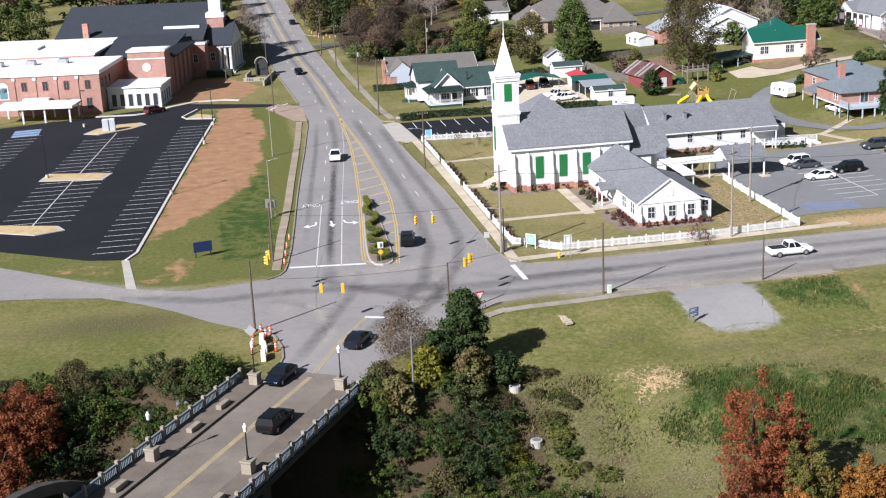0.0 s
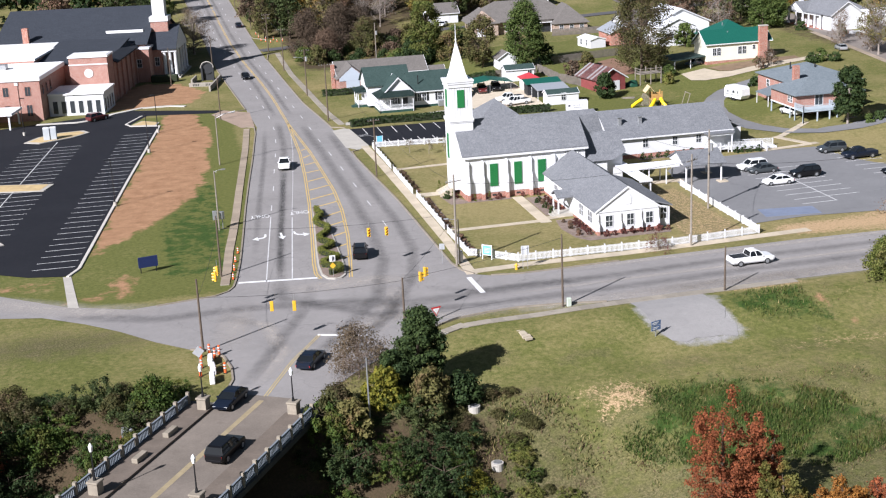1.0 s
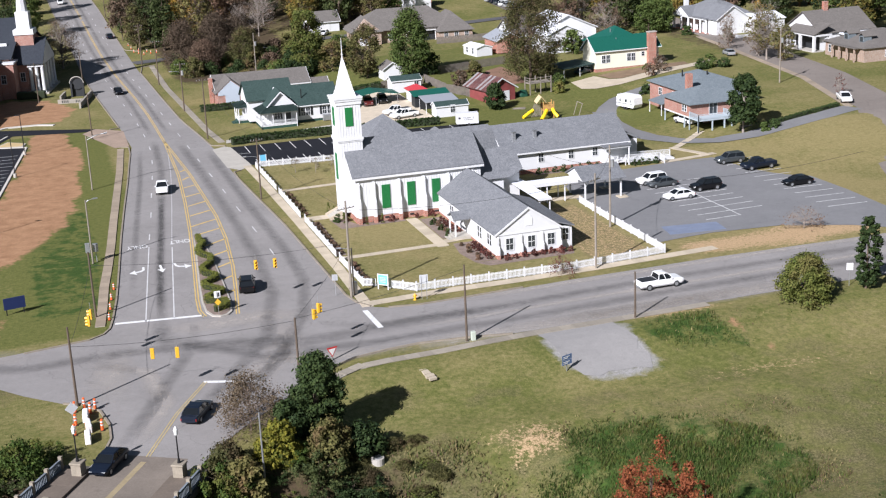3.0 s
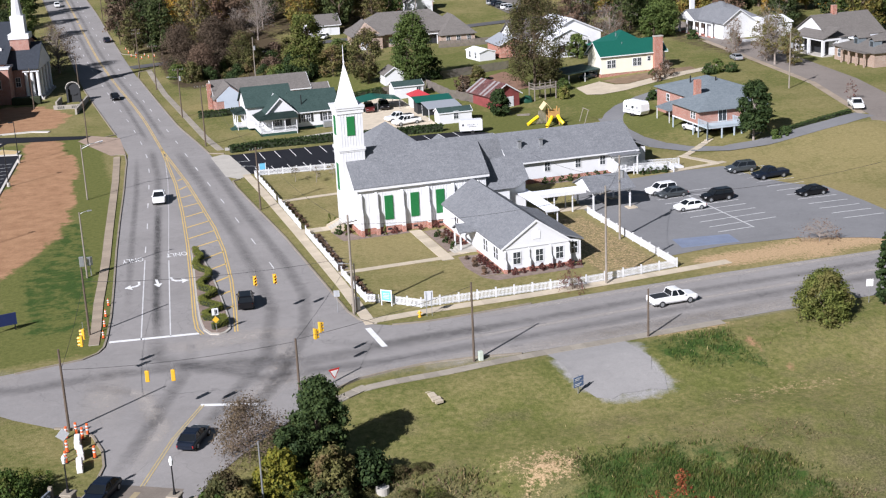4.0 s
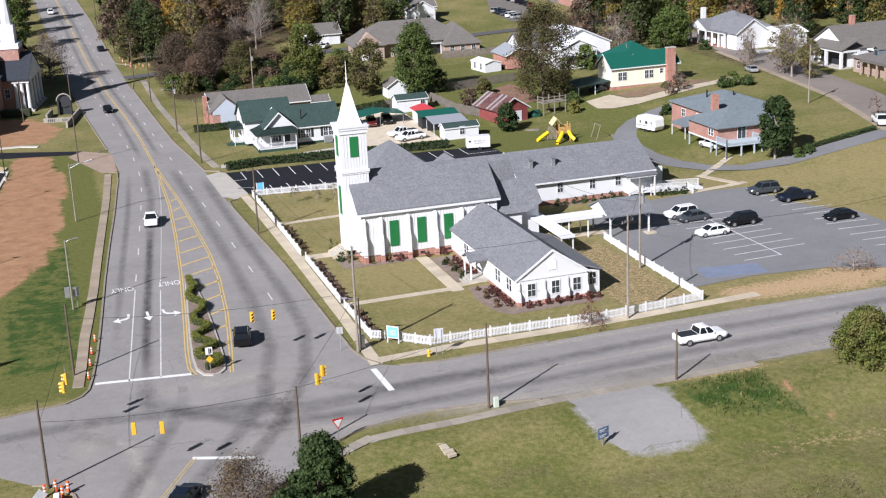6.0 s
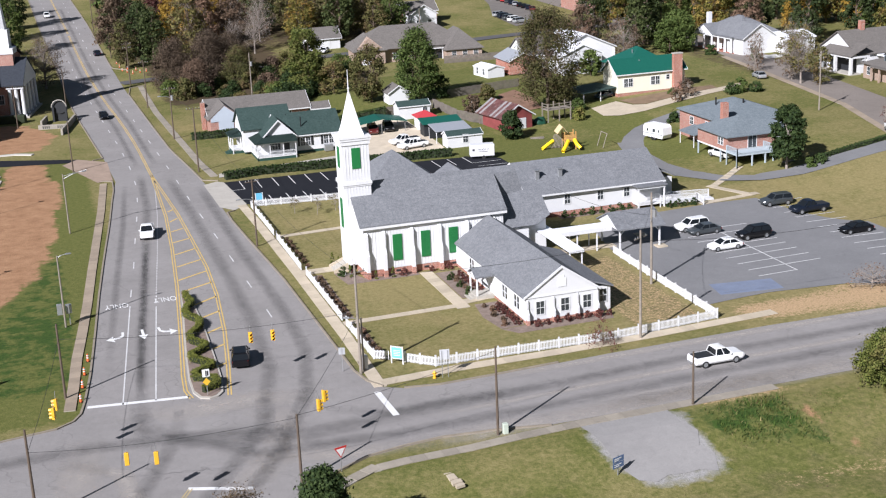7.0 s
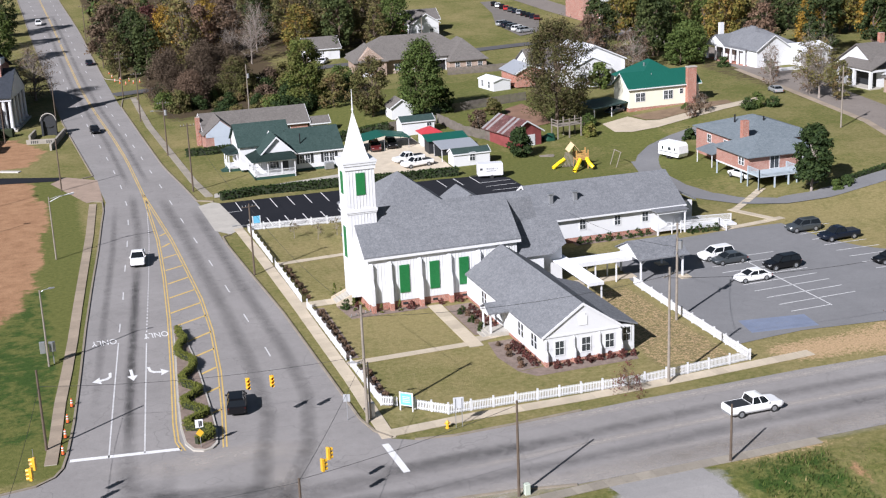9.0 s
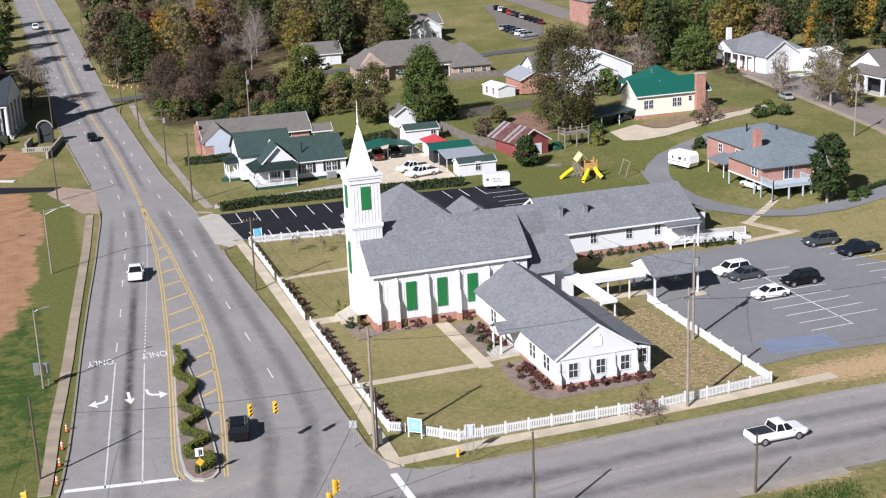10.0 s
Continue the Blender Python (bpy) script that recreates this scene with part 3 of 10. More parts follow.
def build_ground():
    xs = np.concatenate([(-3600, -1600, -800, -420, -260, -180, -140, -115), np.arange(-95, 140, 1.5), (150, 165, 190, 230, 300, 450, 800, 1600, 3600)])
    ys = np.concatenate([(-1500, -700, -400, -260, -190, -150), np.arange(-125, 175, 1.5), np.arange(178, 330, 8), (345, 380, 430, 520, 700, 1000, 1800, 4000)])
    rng = np.random.RandomState(4)
    verts, keep = [], {k: [] for k in ("dry", "lush", "dirt", "sand", "litter_and_shade", "gravel", "rough")}
    for y in ys:
        for x in xs:
            x, y = float(x), float(y)
            wob = 0.0
            if y < -53:
                wob = 0.35 * spread(-y, 56, 70) * max(spread(x, -22, -14), spread(-x, 46, 52), spread(-y, 76, 84)) * (noise.noise((x * 0.25, y * 0.25, 0)) + 0.6 * noise.noise((x * 0.8, y * 0.8, 3)))
            if 4 < x < 20 and y > -68:
                wob = 0.0
            verts.append((x, y, ground_z(x, y) + wob))
            dry = 0.5
            if x > 33 and y > -40:
                dry = 0.72 - 0.3 * spread(y, 15, 30)
            if x > 58 and -25 < y < 22:
                dry = 0.85
            if -7 < x < 33 and -33 < y < 45:
                dry = 0.72
            if x < -29 and -32 < y < 90:
                dry = -0.12 if x > -47 else 0.1
            if y < -52 and x > -24:
                dry = 0.28 + 0.14 * spread(x, 12, 40)
            if x < -40 and y < -33:
                dry = 0.3
            if 15 < x < 75 and 40 < y < 140:
                dry = 0.08 if x < 40 or y < 84 or x > 66 else 0.0
            lush = 0.74 * soft(x, y, LUSH_BANK, 2.4)
            lush = max(lush, 0.5 * spread(-y, 70, 80) * (1 - spread(x, -16, -8)))
            lush = max(lush, 0.78 * soft(x, y, WEED_BANK, 1.6), 0.85 * soft(x, y, LUSH_EAST, 2.0))
            if -45 < x < -36 and -24 < y < 26:
                lush = max(lush, 0.78 * math.exp(-((y + 4) / 18) ** 2), 0.6)
            sand = 0.62 * soft(x, y, SAND_BANK, 1.4) + 0.4 * math.exp(-((x + 5.2) / 2.0) ** 2 - ((y + 69.4) / 1.8) ** 2)
            sand = max(sand, 0.75 * soft(x, y, TAN_SHOULDER, 1.8), 0.5 if 23 < x < 32 and -30 < y < -4 else 0.0, 0.6 * math.exp(-((y + 51.4) / 0.8) ** 2) * spread(x, 16, 20) * (1 - spread(x, 27, 34)), 0.42 * math.exp(-((x - 27) / 14) ** 2 - ((y + 65.5) / 2.4) ** 2))
            litter_and_shade = 0.85 * spread(y, 126, 146) * (1 - spread(x, 22, 34)) * spread(x, -11, -5)
            litter_and_shade = max(litter_and_shade, 0.7 * spread(y, 175, 215) * (1 if x > -12 and x < 66 else 0))
            litter_and_shade = max(litter_and_shade, 0.55 * math.exp(-((x - 62) / 5) ** 2 - ((y - 84) / 4) ** 2), 0.6 * math.exp(-((x - 116 - 0.05 * (y - 100)) / 6) ** 2) * spread(y, 66, 80) * (1 - spread(y, 134, 146)))
            # darkens ravine floor and banks, standing in for the shade there
            litter_and_shade = max(litter_and_shade, 0.75 * spread(-y, 68, 73) * (1 - spread(x, -17, -10)), 0.36 * spread(-y, 67, 74) * (1 - spread(x, -8, 2)))
            litter_and_shade = max(litter_and_shade, 0.9 * spread(-y, 61, 65) * spread(-x, 42, 48))
            rough = 0.95 * spread(-y, 66, 71) * (1 - spread(x, -12, -1)) + 0.75 * spread(-y, 72, 80) * spread(x, -12, -1)
            rough = max(rough, 0.95 * math.exp(-((x + 57) / 12) ** 2 - ((y + 44) / 4.5) ** 2), 0.7 * math.exp(-((x + 49) / 4) ** 2 - ((y + 45) / 2.4) ** 2), 0.25 if y < -52 and x > 16 else 0.0)
            rough = max(rough, 0.6 * spread(-y, 65, 75), max(0.5 * math.exp(-((x - a) / c) ** 2 - ((y - b) / d) ** 2) for a, b, c, d in BANK_PATCHES))
            if 22 < x < 32.3 and -31 < y < -3:
                rough, dry = 0.5, 0.95
            for k, v in (("rough", rough), ("dry", dry), ("lush", lush), ("dirt", max(soft(x, y, RED_SOIL), soft(x, y, SOIL_BANK), 0.7 * math.exp(-((x + 54) / 3.2) ** 2 - ((y + 28.5) / 2) ** 2), 0.6 * math.exp(-((x + 62) / 7) ** 2 - ((y + 21) / 2.4) ** 2), 0.5 * math.exp(-((x + 40) / 2) ** 2 - ((y + 30) / 1.6) ** 2), 0.75 * math.exp(-((x - 27.6) / 1.0) ** 2 - ((y + 56.6) / 2.0) ** 2), 0.8 * math.exp(-((x - 29.4) / 1.3) ** 2 - ((y + 61.4) / 1.2) ** 2), 0.7 * math.exp(-((x + 50.0) / 2.4) ** 2 - ((y + 24.5) / 7.0) ** 2))), ("sand", sand), ("litter_and_shade", litter_and_shade), ("gravel", 0.8 * soft(x, y, GRAVEL_PAD, 1.6))):
                keep[k].append(v)
    n = len(xs)
    faces = [(j * n + i, j * n + i + 1, (j + 1) * n + i + 1, (j + 1) * n + i) for j in range(len(ys) - 1) for i in range(n - 1)]
    me = bpy.data.meshes.new("ground")
    me.from_pydata(verts, [], faces)
    for k, v in keep.items():
        me.attributes.new(k, "FLOAT", "POINT").data.foreach_set("value", v)
    me.materials.append(ground_mat())
    me.polygons.foreach_set("use_smooth", [True] * len(me.polygons))
    return tagged(new("ground", me), "mown grass, dry turf and bare soil round the crossing", "ground", kind="structure")


ground = build_ground()

ROAD_LEFT = ((-30, -28, -23, -9, 8, 26, 41, 59, 70, 90, 125, 147, 214, 281, 346, 450, 700), (-36.4, -36.1, -35.3, -33.8, -32.1, -30.1, -28.3, -26.4, -25.1, -25.6, -27.2, -28.1, -29.2, -30.9, -32.1, -34, -40))
ROAD_RIGHT = ((-30, 5, 24, 37, 59, 75, 92, 123, 150, 176, 208, 278, 355, 450, 700), (-9.2, -9.7, -10.6, -11.1, -11.1, -12.1, -13.4, -14.1, -14.6, -15.1, -15.6, -16.4, -18.4, -20, -27))


def left_x(y):
    return float(np.interp(y, *ROAD_LEFT))


def right_x(y):
    return float(np.interp(y, *ROAD_RIGHT))


def build_highway():
    bm = bmesh.new()
    rows = []
    for y in [-30 + 5 * k for k in range(147)]:
        z = ground_z(-20, y) + 0.05
        a, b = left_x(y), right_x(y)
        rows.append([bm.verts.new((a + (b - a) * k / 4, y, z)) for k in range(5)])
    for r, s in zip(rows, rows[1:]):
        for k in range(4):
            bm.faces.new((r[k], r[k + 1], s[k + 1], s[k]))
    return tagged(new("road", finish("road", bm, ASPHALT)), "grey aged asphalt highway with lane lines", "road", kind="structure")


road = build_highway()


def flat(name, pts, z, material, label, category, kind="structure"):
    bm = bmesh.new()
    f = bm.faces.new([bm.verts.new((x, y, z)) for x, y in pts])
    bm.normal_update()
    if f.normal.z < 0:
        f.normal_flip()
    return tagged(new(name, finish(name, bm, material)), label, category, kind=kind)


def drape(name, pts, z, material, label, category, step=3.0):
    """A paved patch that follows the lie of the ground."""
    bm = bmesh.new()
    bm.faces.new([bm.verts.new((x, y, 0)) for x, y in pts])
    for axis, vals in ((0, [p[0] for p in pts]), (1, [p[1] for p in pts])):
        c = min(vals) + step
        while c < max(vals):
            no = (1, 0, 0) if axis == 0 else (0, 1, 0)
            bmesh.ops.bisect_plane(bm, geom=bm.verts[:] + bm.edges[:] + bm.faces[:], plane_co=(c, c, 0), plane_no=no)
            c += step
    for v in bm.verts:
        v.co.z = ground_z(v.co.x, v.co.y) + z
    bm.normal_update()
    for f in bm.faces:
        if f.normal.z < 0:
            f.normal_flip()
    return tagged(new(name, finish(name, bm, material)), label, category, kind="structure")


crossing = flat("road_crossing", [(-36.4, -30), (-37.0, -31.2), (-38.8, -32.6), (-41.3, -33), (-49, -34.3), (-56.5, -30.7), (-73.3, -16.2), (-140, 40), (-148, 30), (-74, -30.3), (-65.3, -32.0), (-59.1, -33.8), (-54.2, -37.7), (-50.2, -41.7), (-46.3, -46.6),
                                  (-42.6, -50.3), (-40.8, -51.2), (-39.3, -53.6), (-38.7, -57.2), (-38.8, -60.6), (-39.8, -64.0), (-41.2, -66.0), (-33.2, -71.9), (-30.2, -67), (-27, -63), (-22.6, -58.6), (-18.8, -54.6), (-16.3, -52.0), (-13.0, -50.1), (-9.4, -49.3), (-5.7, -48.9), (-0.6, -49.4), (4.4, -50.4), (18.5, -50.4), (34.6, -50.2), (60, -50.4),
                                  (400, -58), (400, -44), (63, -36.2), (36, -35.7), (17, -36.2), (4, -37.0), (-2, -37.2), (-5.4, -36.6), (-7.6, -35.3), (-8.7, -33.2), (-9.2, -30)], 0.05, ASPHALT,
                "worn grey asphalt street crossing", "road")
church_lot = flat("parking_lot_east", [(32.9, -2), (32.8, -24.8), (33.7, -26.9), (37.5, -26.4), (42, -26.0), (52, -27.0), (60, -31.0), (66, -36.0), (70, -36.0), (69.5, -28), (70.2, -15), (69.8, 12), (57, 12.6), (45, 11.5), (38, 9.5), (34.4, 6)], 0.045, ASPHALT_LOT,
                  "grey asphalt car park beside the white church", "car park")
north_lot = flat("parking_lot_north", [(-7.2, 44.6), (-8.2, 60.8), (28, 59.9), (34.6, 59.2), (39.0, 55.9), (38.9, 48.8), (38.8, 41), (20, 41.5), (-5, 43)], 0.045, ASPHALT_NEW, "fresh black asphalt car park behind the church", "car park")
west_lot = flat("parking_lot_west", [(-56.0, -16.6), (-57.5, -17.8), (-62, -16.6), (-74.4, -8.2), (-100, 8), (-100, 84), (-72, 92), (-58, 97), (-50, 101), (-30, 92), (-30, 89.2), (-46, 93), (-49.5, 84), (-43.9, 80.3)], 0.045, ASPHALT_NEW,
                "fresh black asphalt car park with white stall lines", "car park")
east_street = tagged(new("street_east", finish("street_east", ribbon([(76, -30), (88, -5), (104, 24), (114, 58), (120, 92), (126, 130), (128, 190), (122, 300)], 9.5, 0.06, 0, 4), asphalt_mat("tan_asphalt", (0.18, 0.155, 0.135), (0.255, 0.222, 0.195)))), "pale tan-grey residential street", "road", kind="structure")
side_street = tagged(new("street_side", finish("street_side", ribbon([(-15.2, 177), (-8, 178.4), (3, 181), (14, 180.6), (26, 178.4), (42, 179), (64, 181), (92, 184), (126, 187)], 7.0, 0.06, 0, 4), mat("side_asphalt", (0.085, 0.083, 0.085), 0.9, 0.15, 0.3, 8))), "dark asphalt side street", "road", kind="structure")
lane = tagged(new("driveway_lane", finish("driveway_lane", ribbon([(63.5, 56), (60.6, 46), (60.0, 38), (61.2, 31), (64.6, 25.4), (69.6, 21.8), (75.4, 20.6), (83.6, 21.7), (91.4, 23.2), (99, 26)], 4.2, 0.06, 0, 1.5), ASPHALT_LOT)), "grey asphalt lane past the brick house", "driveway", kind="structure")
tagged(new("driveway_lane_spur", finish("driveway_lane_spur", ribbon([(62.5, 52), (66.4, 58.4), (70.5, 63.0), (76, 66.4), (82, 68.6)], 5.0, 0.06, 0, 1.5), ASPHALT_LOT)), "grey asphalt lane behind the playground", "driveway", kind="structure")
drape("driveway_white_house", [(-8.4, 64.6), (-8.0, 67.4), (14, 71.5), (22, 70.5), (22, 67), (8, 66.8)], 0.08, CONCRETE, "pale concrete drive beside the hedge", "driveway")
drape("yard_gravel", [(15.5, 65.8), (16, 72), (19, 80), (20.5, 92), (29, 98), (32.5, 94), (33, 72), (32.6, 64.2)], 0.09, mat("pale_gravel", (0.50, 0.43, 0.33), 0.95, 0.15, 0.7, 7, 0.4), "pale gravel yard behind the white house", "yard")
drape("driveway_cream_house", [(68.4, 77.4), (68.8, 84), (75.2, 86.2), (76.6, 81.4), (79, 80), (86.6, 81.9), (97, 84.6), (104, 87.5), (104.6, 85.0), (97.5, 81.6), (88.4, 78.4), (76.3, 75.4), (71, 75.6)], 0.09, SIDEWALK, "pale concrete drive to the cream house", "driveway")
drape("barn_earth", [(53.5, 91.5), (56.5, 104), (61.5, 107.5), (62, 98), (60.5, 89.5), (56, 88)], 0.07, mat("brown_earth", (0.2, 0.115, 0.075), 0.95, 0.25, 0.4, 5, 0.5), "bare brown earth behind the barn", "ground")
drape("house_bed", [(76.0, 86.4), (92.6, 88.0), (98, 88.2), (97.4, 85.0), (86.4, 82.2), (79, 80.4), (77, 82)], 0.075, mat("leafy_soil", (0.19, 0.13, 0.08), 0.95, 0.3, 0.6, 5, 0.5), "brown leaf-strewn bed before the cream house", "planting bed")
drape("gravel_pad", [(6.6, -51.6), (7.0, -53.6), (7.2, -55.6), (7.1, -57.6), (7.3, -59.5), (8.0, -61.3), (9.5, -61.9), (10.8, -61.3), (12.2, -61.5), (13.8, -61.4), (15.3, -62.0), (16.2, -59.6), (15.4, -58.3), (16.4, -56.2), (15.8, -54.0), (15.6, -51.6)], 0.05, asphalt_mat("pad_gravel", (0.235, 0.227, 0.22), (0.315, 0.304, 0.292), 0.1), "smooth pale grey gravel pad beside the street", "car park", 1.5)
flat("apron_north", [(-11.4, 44.5), (-11.6, 60.5), (-9.2, 62.0), (-8.2, 60.8), (-7.2, 44.6), (-9.6, 41.6)], 0.056, CONCRETE, "pale concrete drive apron", "pavement")
flat("apron_west", [(-25.4, 71.5), (-25.2, 87), (-30.2, 92), (-33, 88), (-28, 71)], 0.056, mat("dusty_concrete", (0.3, 0.225, 0.172), 0.95, 0.22, 0.5, 6, 0.3, stain=(0.36, 0.28, 0.22)), "dusty concrete drive apron", "pavement")


def marking(name, bm, material, parent=None, label=""):
    return part(name, bm, material, parent or road, label)


def dash_line(xf, y0, y1, cycle, length, width, material, name="lane_dash"):
    y = y0
    while y < y1:
        marking(name, ribbon([(xf(y), y), (xf(y + length), y + length)], width, 0.062), material)
        y += cycle


def xr(y):
    return float(np.interp(y, (-8, 29, 51, 76, 101, 138, 170, 192, 222, 270, 345, 500), (-13.8, -14.5, -15.1, -15.5, -16.1, -17.1, -18, -18.6, -19.2, -19.9, -21, -25)))


def xl(y):
    return float(np.interp(y, (-29, 6.7, 18, 30, 42, 54, 66, 79, 98, 148, 198, 244, 297, 500), (-32.5, -28.4, -27.0, -25.7, -24.3, -23.0, -22.1, -21.8, -21.95, -23.6, -25.1, -25.9, -27.3, -32)))


def xd(y):
    return float(np.interp(y, (-29.3, 4.8, 22.5, 44, 63), (-29.3, -25.5, -23.4, -21.0, -19.3)))


def xc(y):
    return float(np.interp(y, (70, 101, 125, 147, 165, 193, 226, 258, 290, 340, 380, 500, 700), (-18.9, -18.9, -19.5, -20.4, -21, -22, -22.5, -23, -23.5, -24.5, -25.2, -28, -33)))


dash_line(xr, -9.7, 420, 12.19, 3.05, 0.15, PAINT_WORN)
dash_line(xl, 5.2, 420, 12.19, 3.05, 0.15, PAINT_WORN)
dash_line(xd, 1.5, 62, 1.2, 0.6, 0.14, PAINT_WORN, "dotted_line")
marking("lane_line", ribbon([(xl(y), y) for y in (-29.2, -15, 1.6)], 0.14, 0.062), PAINT_WORN)
marking("lane_line", ribbon([(xd(y), y) for y in (-29.4, -15, 0.2)], 0.14, 0.062), PAINT_WORN)
for s in (-0.16, 0.16):
    marking("centre_line", ribbon([(xc(y) + s, y) for y in range(72, 700, 8)], 0.14, 0.062), PAINT_YELLOW)
    marking("median_line", ribbon([(x + s, y) for x, y in ((-18.9, 72), (-19.3, 59.3), (-19.85, 43), (-21.15, 24.5), (-22.65, 7.2), (-24.4, -10), (-25.9, -23.9), (-26.2, -28.2), (-25.9, -30.4))], 0.14, 0.062), PAINT_YELLOW)
    marking("median_line", ribbon([(x + s, y) for x, y in ((-18.9, 72), (-18.5, 58.9), (-18.0, 43.2), (-17.95, 28.2), (-17.95, 13.6), (-18.5, 1.4), (-19.7, -12.1), (-21.1, -23.3), (-22.2, -31.1))], 0.14, 0.062), PAINT_YELLOW)
for a, b in (((-19.3, 45.4), (-18.3, 46.6)), ((-19.7, 39.2), (-18.4, 40.9)), ((-20.2, 33.5), (-18.3, 34.8)), ((-20.6, 27.6), (-18.1, 29.0)), ((-21.1, 21.4), (-18.1, 23.4)), ((-21.6, 15.5), (-18.1, 17.7)), ((-22.2, 9.5), (-18.2, 12.1)),
             ((-22.5, 4.4), (-18.3, 7.0)), ((-21.6, -1.3), (-18.6, 1.0)), ((-21.6, -6.5), (-19.1, -4.7)), ((-21.7, -12.0), (-19.8, -10.5)), ((-22.0, -17.4), (-20.4, -16.3)), ((-22.2, -22.8), (-21.1, -22.1))):
    marking("hatch_stripe", ribbon([a, b], 0.34, 0.062), PAINT_YELLOW)
marking("stop_line", ribbon([(-35.9, -28.5), (-26.1, -29.9)], 0.6, 0.062), PAINT_WHITE, crossing)
marking("stop_line", ribbon([(-8.4, -36.3), (-8.2, -42.6)], 0.65, 0.014, 0), PAINT_WHITE, crossing).location.z = 0.05
marking("stop_line", ribbon([(-28.9, -50.3), (-19.6, -53.9)], 0.55, 0.062), PAINT_WHITE, crossing)
for s in (-0.15, 0.15):
    marking("centre_line", ribbon([(-28.7 + s, -50.4), (-32.4 + s, -57.3), (-36.0 + s, -65.8)], 0.12, 0.064), mat("worn_yellow_paint", (0.42, 0.33, 0.16), 0.85, 0.2, 0.8, 5, 0.1, stain=(0.26, 0.24, 0.2)), crossing)
    marking("centre_line", ribbon([(66, -30 + s), (72.5, -36 + s)], 0.14, 0.02), PAINT_WHITE, church_lot)


def turn_arrow(cx, cy, way):
    """A road arrow met from the north: way -1 turns west, +1 east, 0 straight on."""
    bm = bmesh.new()
    if way == 0:
        pts = [(-0.16, 1.7), (0.16, 1.7), (0.16, -0.2), (0.55, -0.2), (0, -1.7), (-0.55, -0.2), (-0.16, -0.2)]
    else:
        w = way
        pts = [(-1.0 * w, 1.5), (-0.7 * w, 1.5), (-0.62 * w, 0.35), (-0.3 * w, 0.0), (0.35 * w, -0.2), (0.3 * w, 0.5), (1.15 * w, -0.6), (0.2 * w, -1.5), (0.3 * w, -0.75), (-0.5 * w, -0.5), (-0.9 * w, 0.1)]
    f = bm.faces.new([bm.verts.new((cx + x, cy + y, 0.063)) for x, y in pts])
    bm.normal_update()
    if f.normal.z < 0:
        f.normal_flip()
    return bm


marking("turn_arrow", turn_arrow(-31.5, -9.0, -1), PAINT_WHITE)
marking("straight_arrow", turn_arrow(-28.5, -9.2, 0), PAINT_WHITE)
marking("turn_arrow", turn_arrow(-25.8, -9.0, 1), PAINT_WHITE)


def lettering(text, m, size, material, parent, name, stretch=1.0):
    """Flat letters as a mesh of their own under a thing."""
    cu = bpy.data.curves.new(name, "FONT")
    cu.body, cu.size, cu.align_x, cu.align_y = text, size, "CENTER", "CENTER"
    ob = bpy.data.objects.new(name, cu)
    me = bpy.data.meshes.new_from_object(ob)
    bpy.data.objects.remove(ob)
    me.transform(m @ Matrix.Diagonal((1, stretch, 1, 1)))
    me.materials.clear()
    me.materials.append(material)
    return part(name, me, None, parent)


for x, y in ((-30.5, 2.4), (-24.7, 2.6)):
    lettering("ONLY", pose(x, y, 0.063, 0, 0, 180), 1.05, PAINT_WHITE, road, "road_lettering", 2.4)


def stain(pts, width, material=None, fade=3.0):
    """A soft strip of oil or wear along a lane."""
    pts = [Vector(p) for p in pts]
    fine = [pts[0]]
    for a, b in zip(pts, pts[1:]):
        n = max(1, int((b - a).length / 2.5))
        fine += [a.lerp(b, k / n) for k in range(1, n + 1)]
    bm = bmesh.new()
    lay = bm.verts.layers.float.new("cover")
    rows = []
    for k, p in enumerate(fine):
        d = (fine[min(k + 1, len(fine) - 1)] - fine[max(k - 1, 0)]).normalized()
        nrm = Vector((-d.y, d.x))
        end = min(1.0, min(k, len(fine) - 1 - k) / fade)
        row = []
        for u, c in ((-1, 0), (-0.45, 0.7), (0, 1), (0.45, 0.7), (1, 0)):
            q = p + nrm * (u * width / 2)
            v = bm.verts.new((q.x, q.y, ground_z(p.x, p.y) + 0.057))
            v[lay] = c * end
            row.append(v)
        rows.append(row)
    for r, s in zip(rows, rows[1:]):
        for k in range(4):
            bm.faces.new((r[k], r[k + 1], s[k + 1], s[k]))
    bm.normal_update()
    for f in bm.faces:
        if f.normal.z < 0:
            f.normal_flip()
    return part("tyre_stain", bm, material or STAIN, road)


OIL = stain_mat("lane_oil", (0.045, 0.044, 0.043), 0.55)
stain([(3.5, -48.4), (8, -48.4), (18, -48.3), (27, -48.4), (36, -47.6), (40, -46.8)], 4.6, WEAR, 4.0)
stain([((xl(y) + xd(y)) / 2, y) for y in (75, 50, 25, 0, -15, -32)], 1.7)
stain([((xl(y) + xd(y)) / 2, y) for y in (30, 12, -2, -15, -29)], 1.1, OIL)
stain([(-30.7, -26), (-31.2, -34), (-31.8, -42)], 2.4)
stain([((left_x(y) + xl(y)) / 2, y) for y in (70, 40, 10, -20)], 1.2, STAIN, 8)
stain([(-16.4, 70), (-16.0, 40), (-15.9, 10), (-16.2, -10), (-17.2, -26), (-20.5, -40), (-26, -50), (-33, -62)], 2.2)
stain([(-12.4, 60), (-12.4, 20), (-12.0, -8), (-12.5, -22), (-15, -34), (-20.0, -46), (-27, -58)], 2.0)
stain([(-14.6, -38), (-9, -41.5), (4, -41.8), (22, -40.6), (45, -40.2), (75, -39.6)], 2.4)
stain([(-33, -33), (-27, -41), (-17, -43.5), (-5, -42), (10, -41.4)], 3.6)
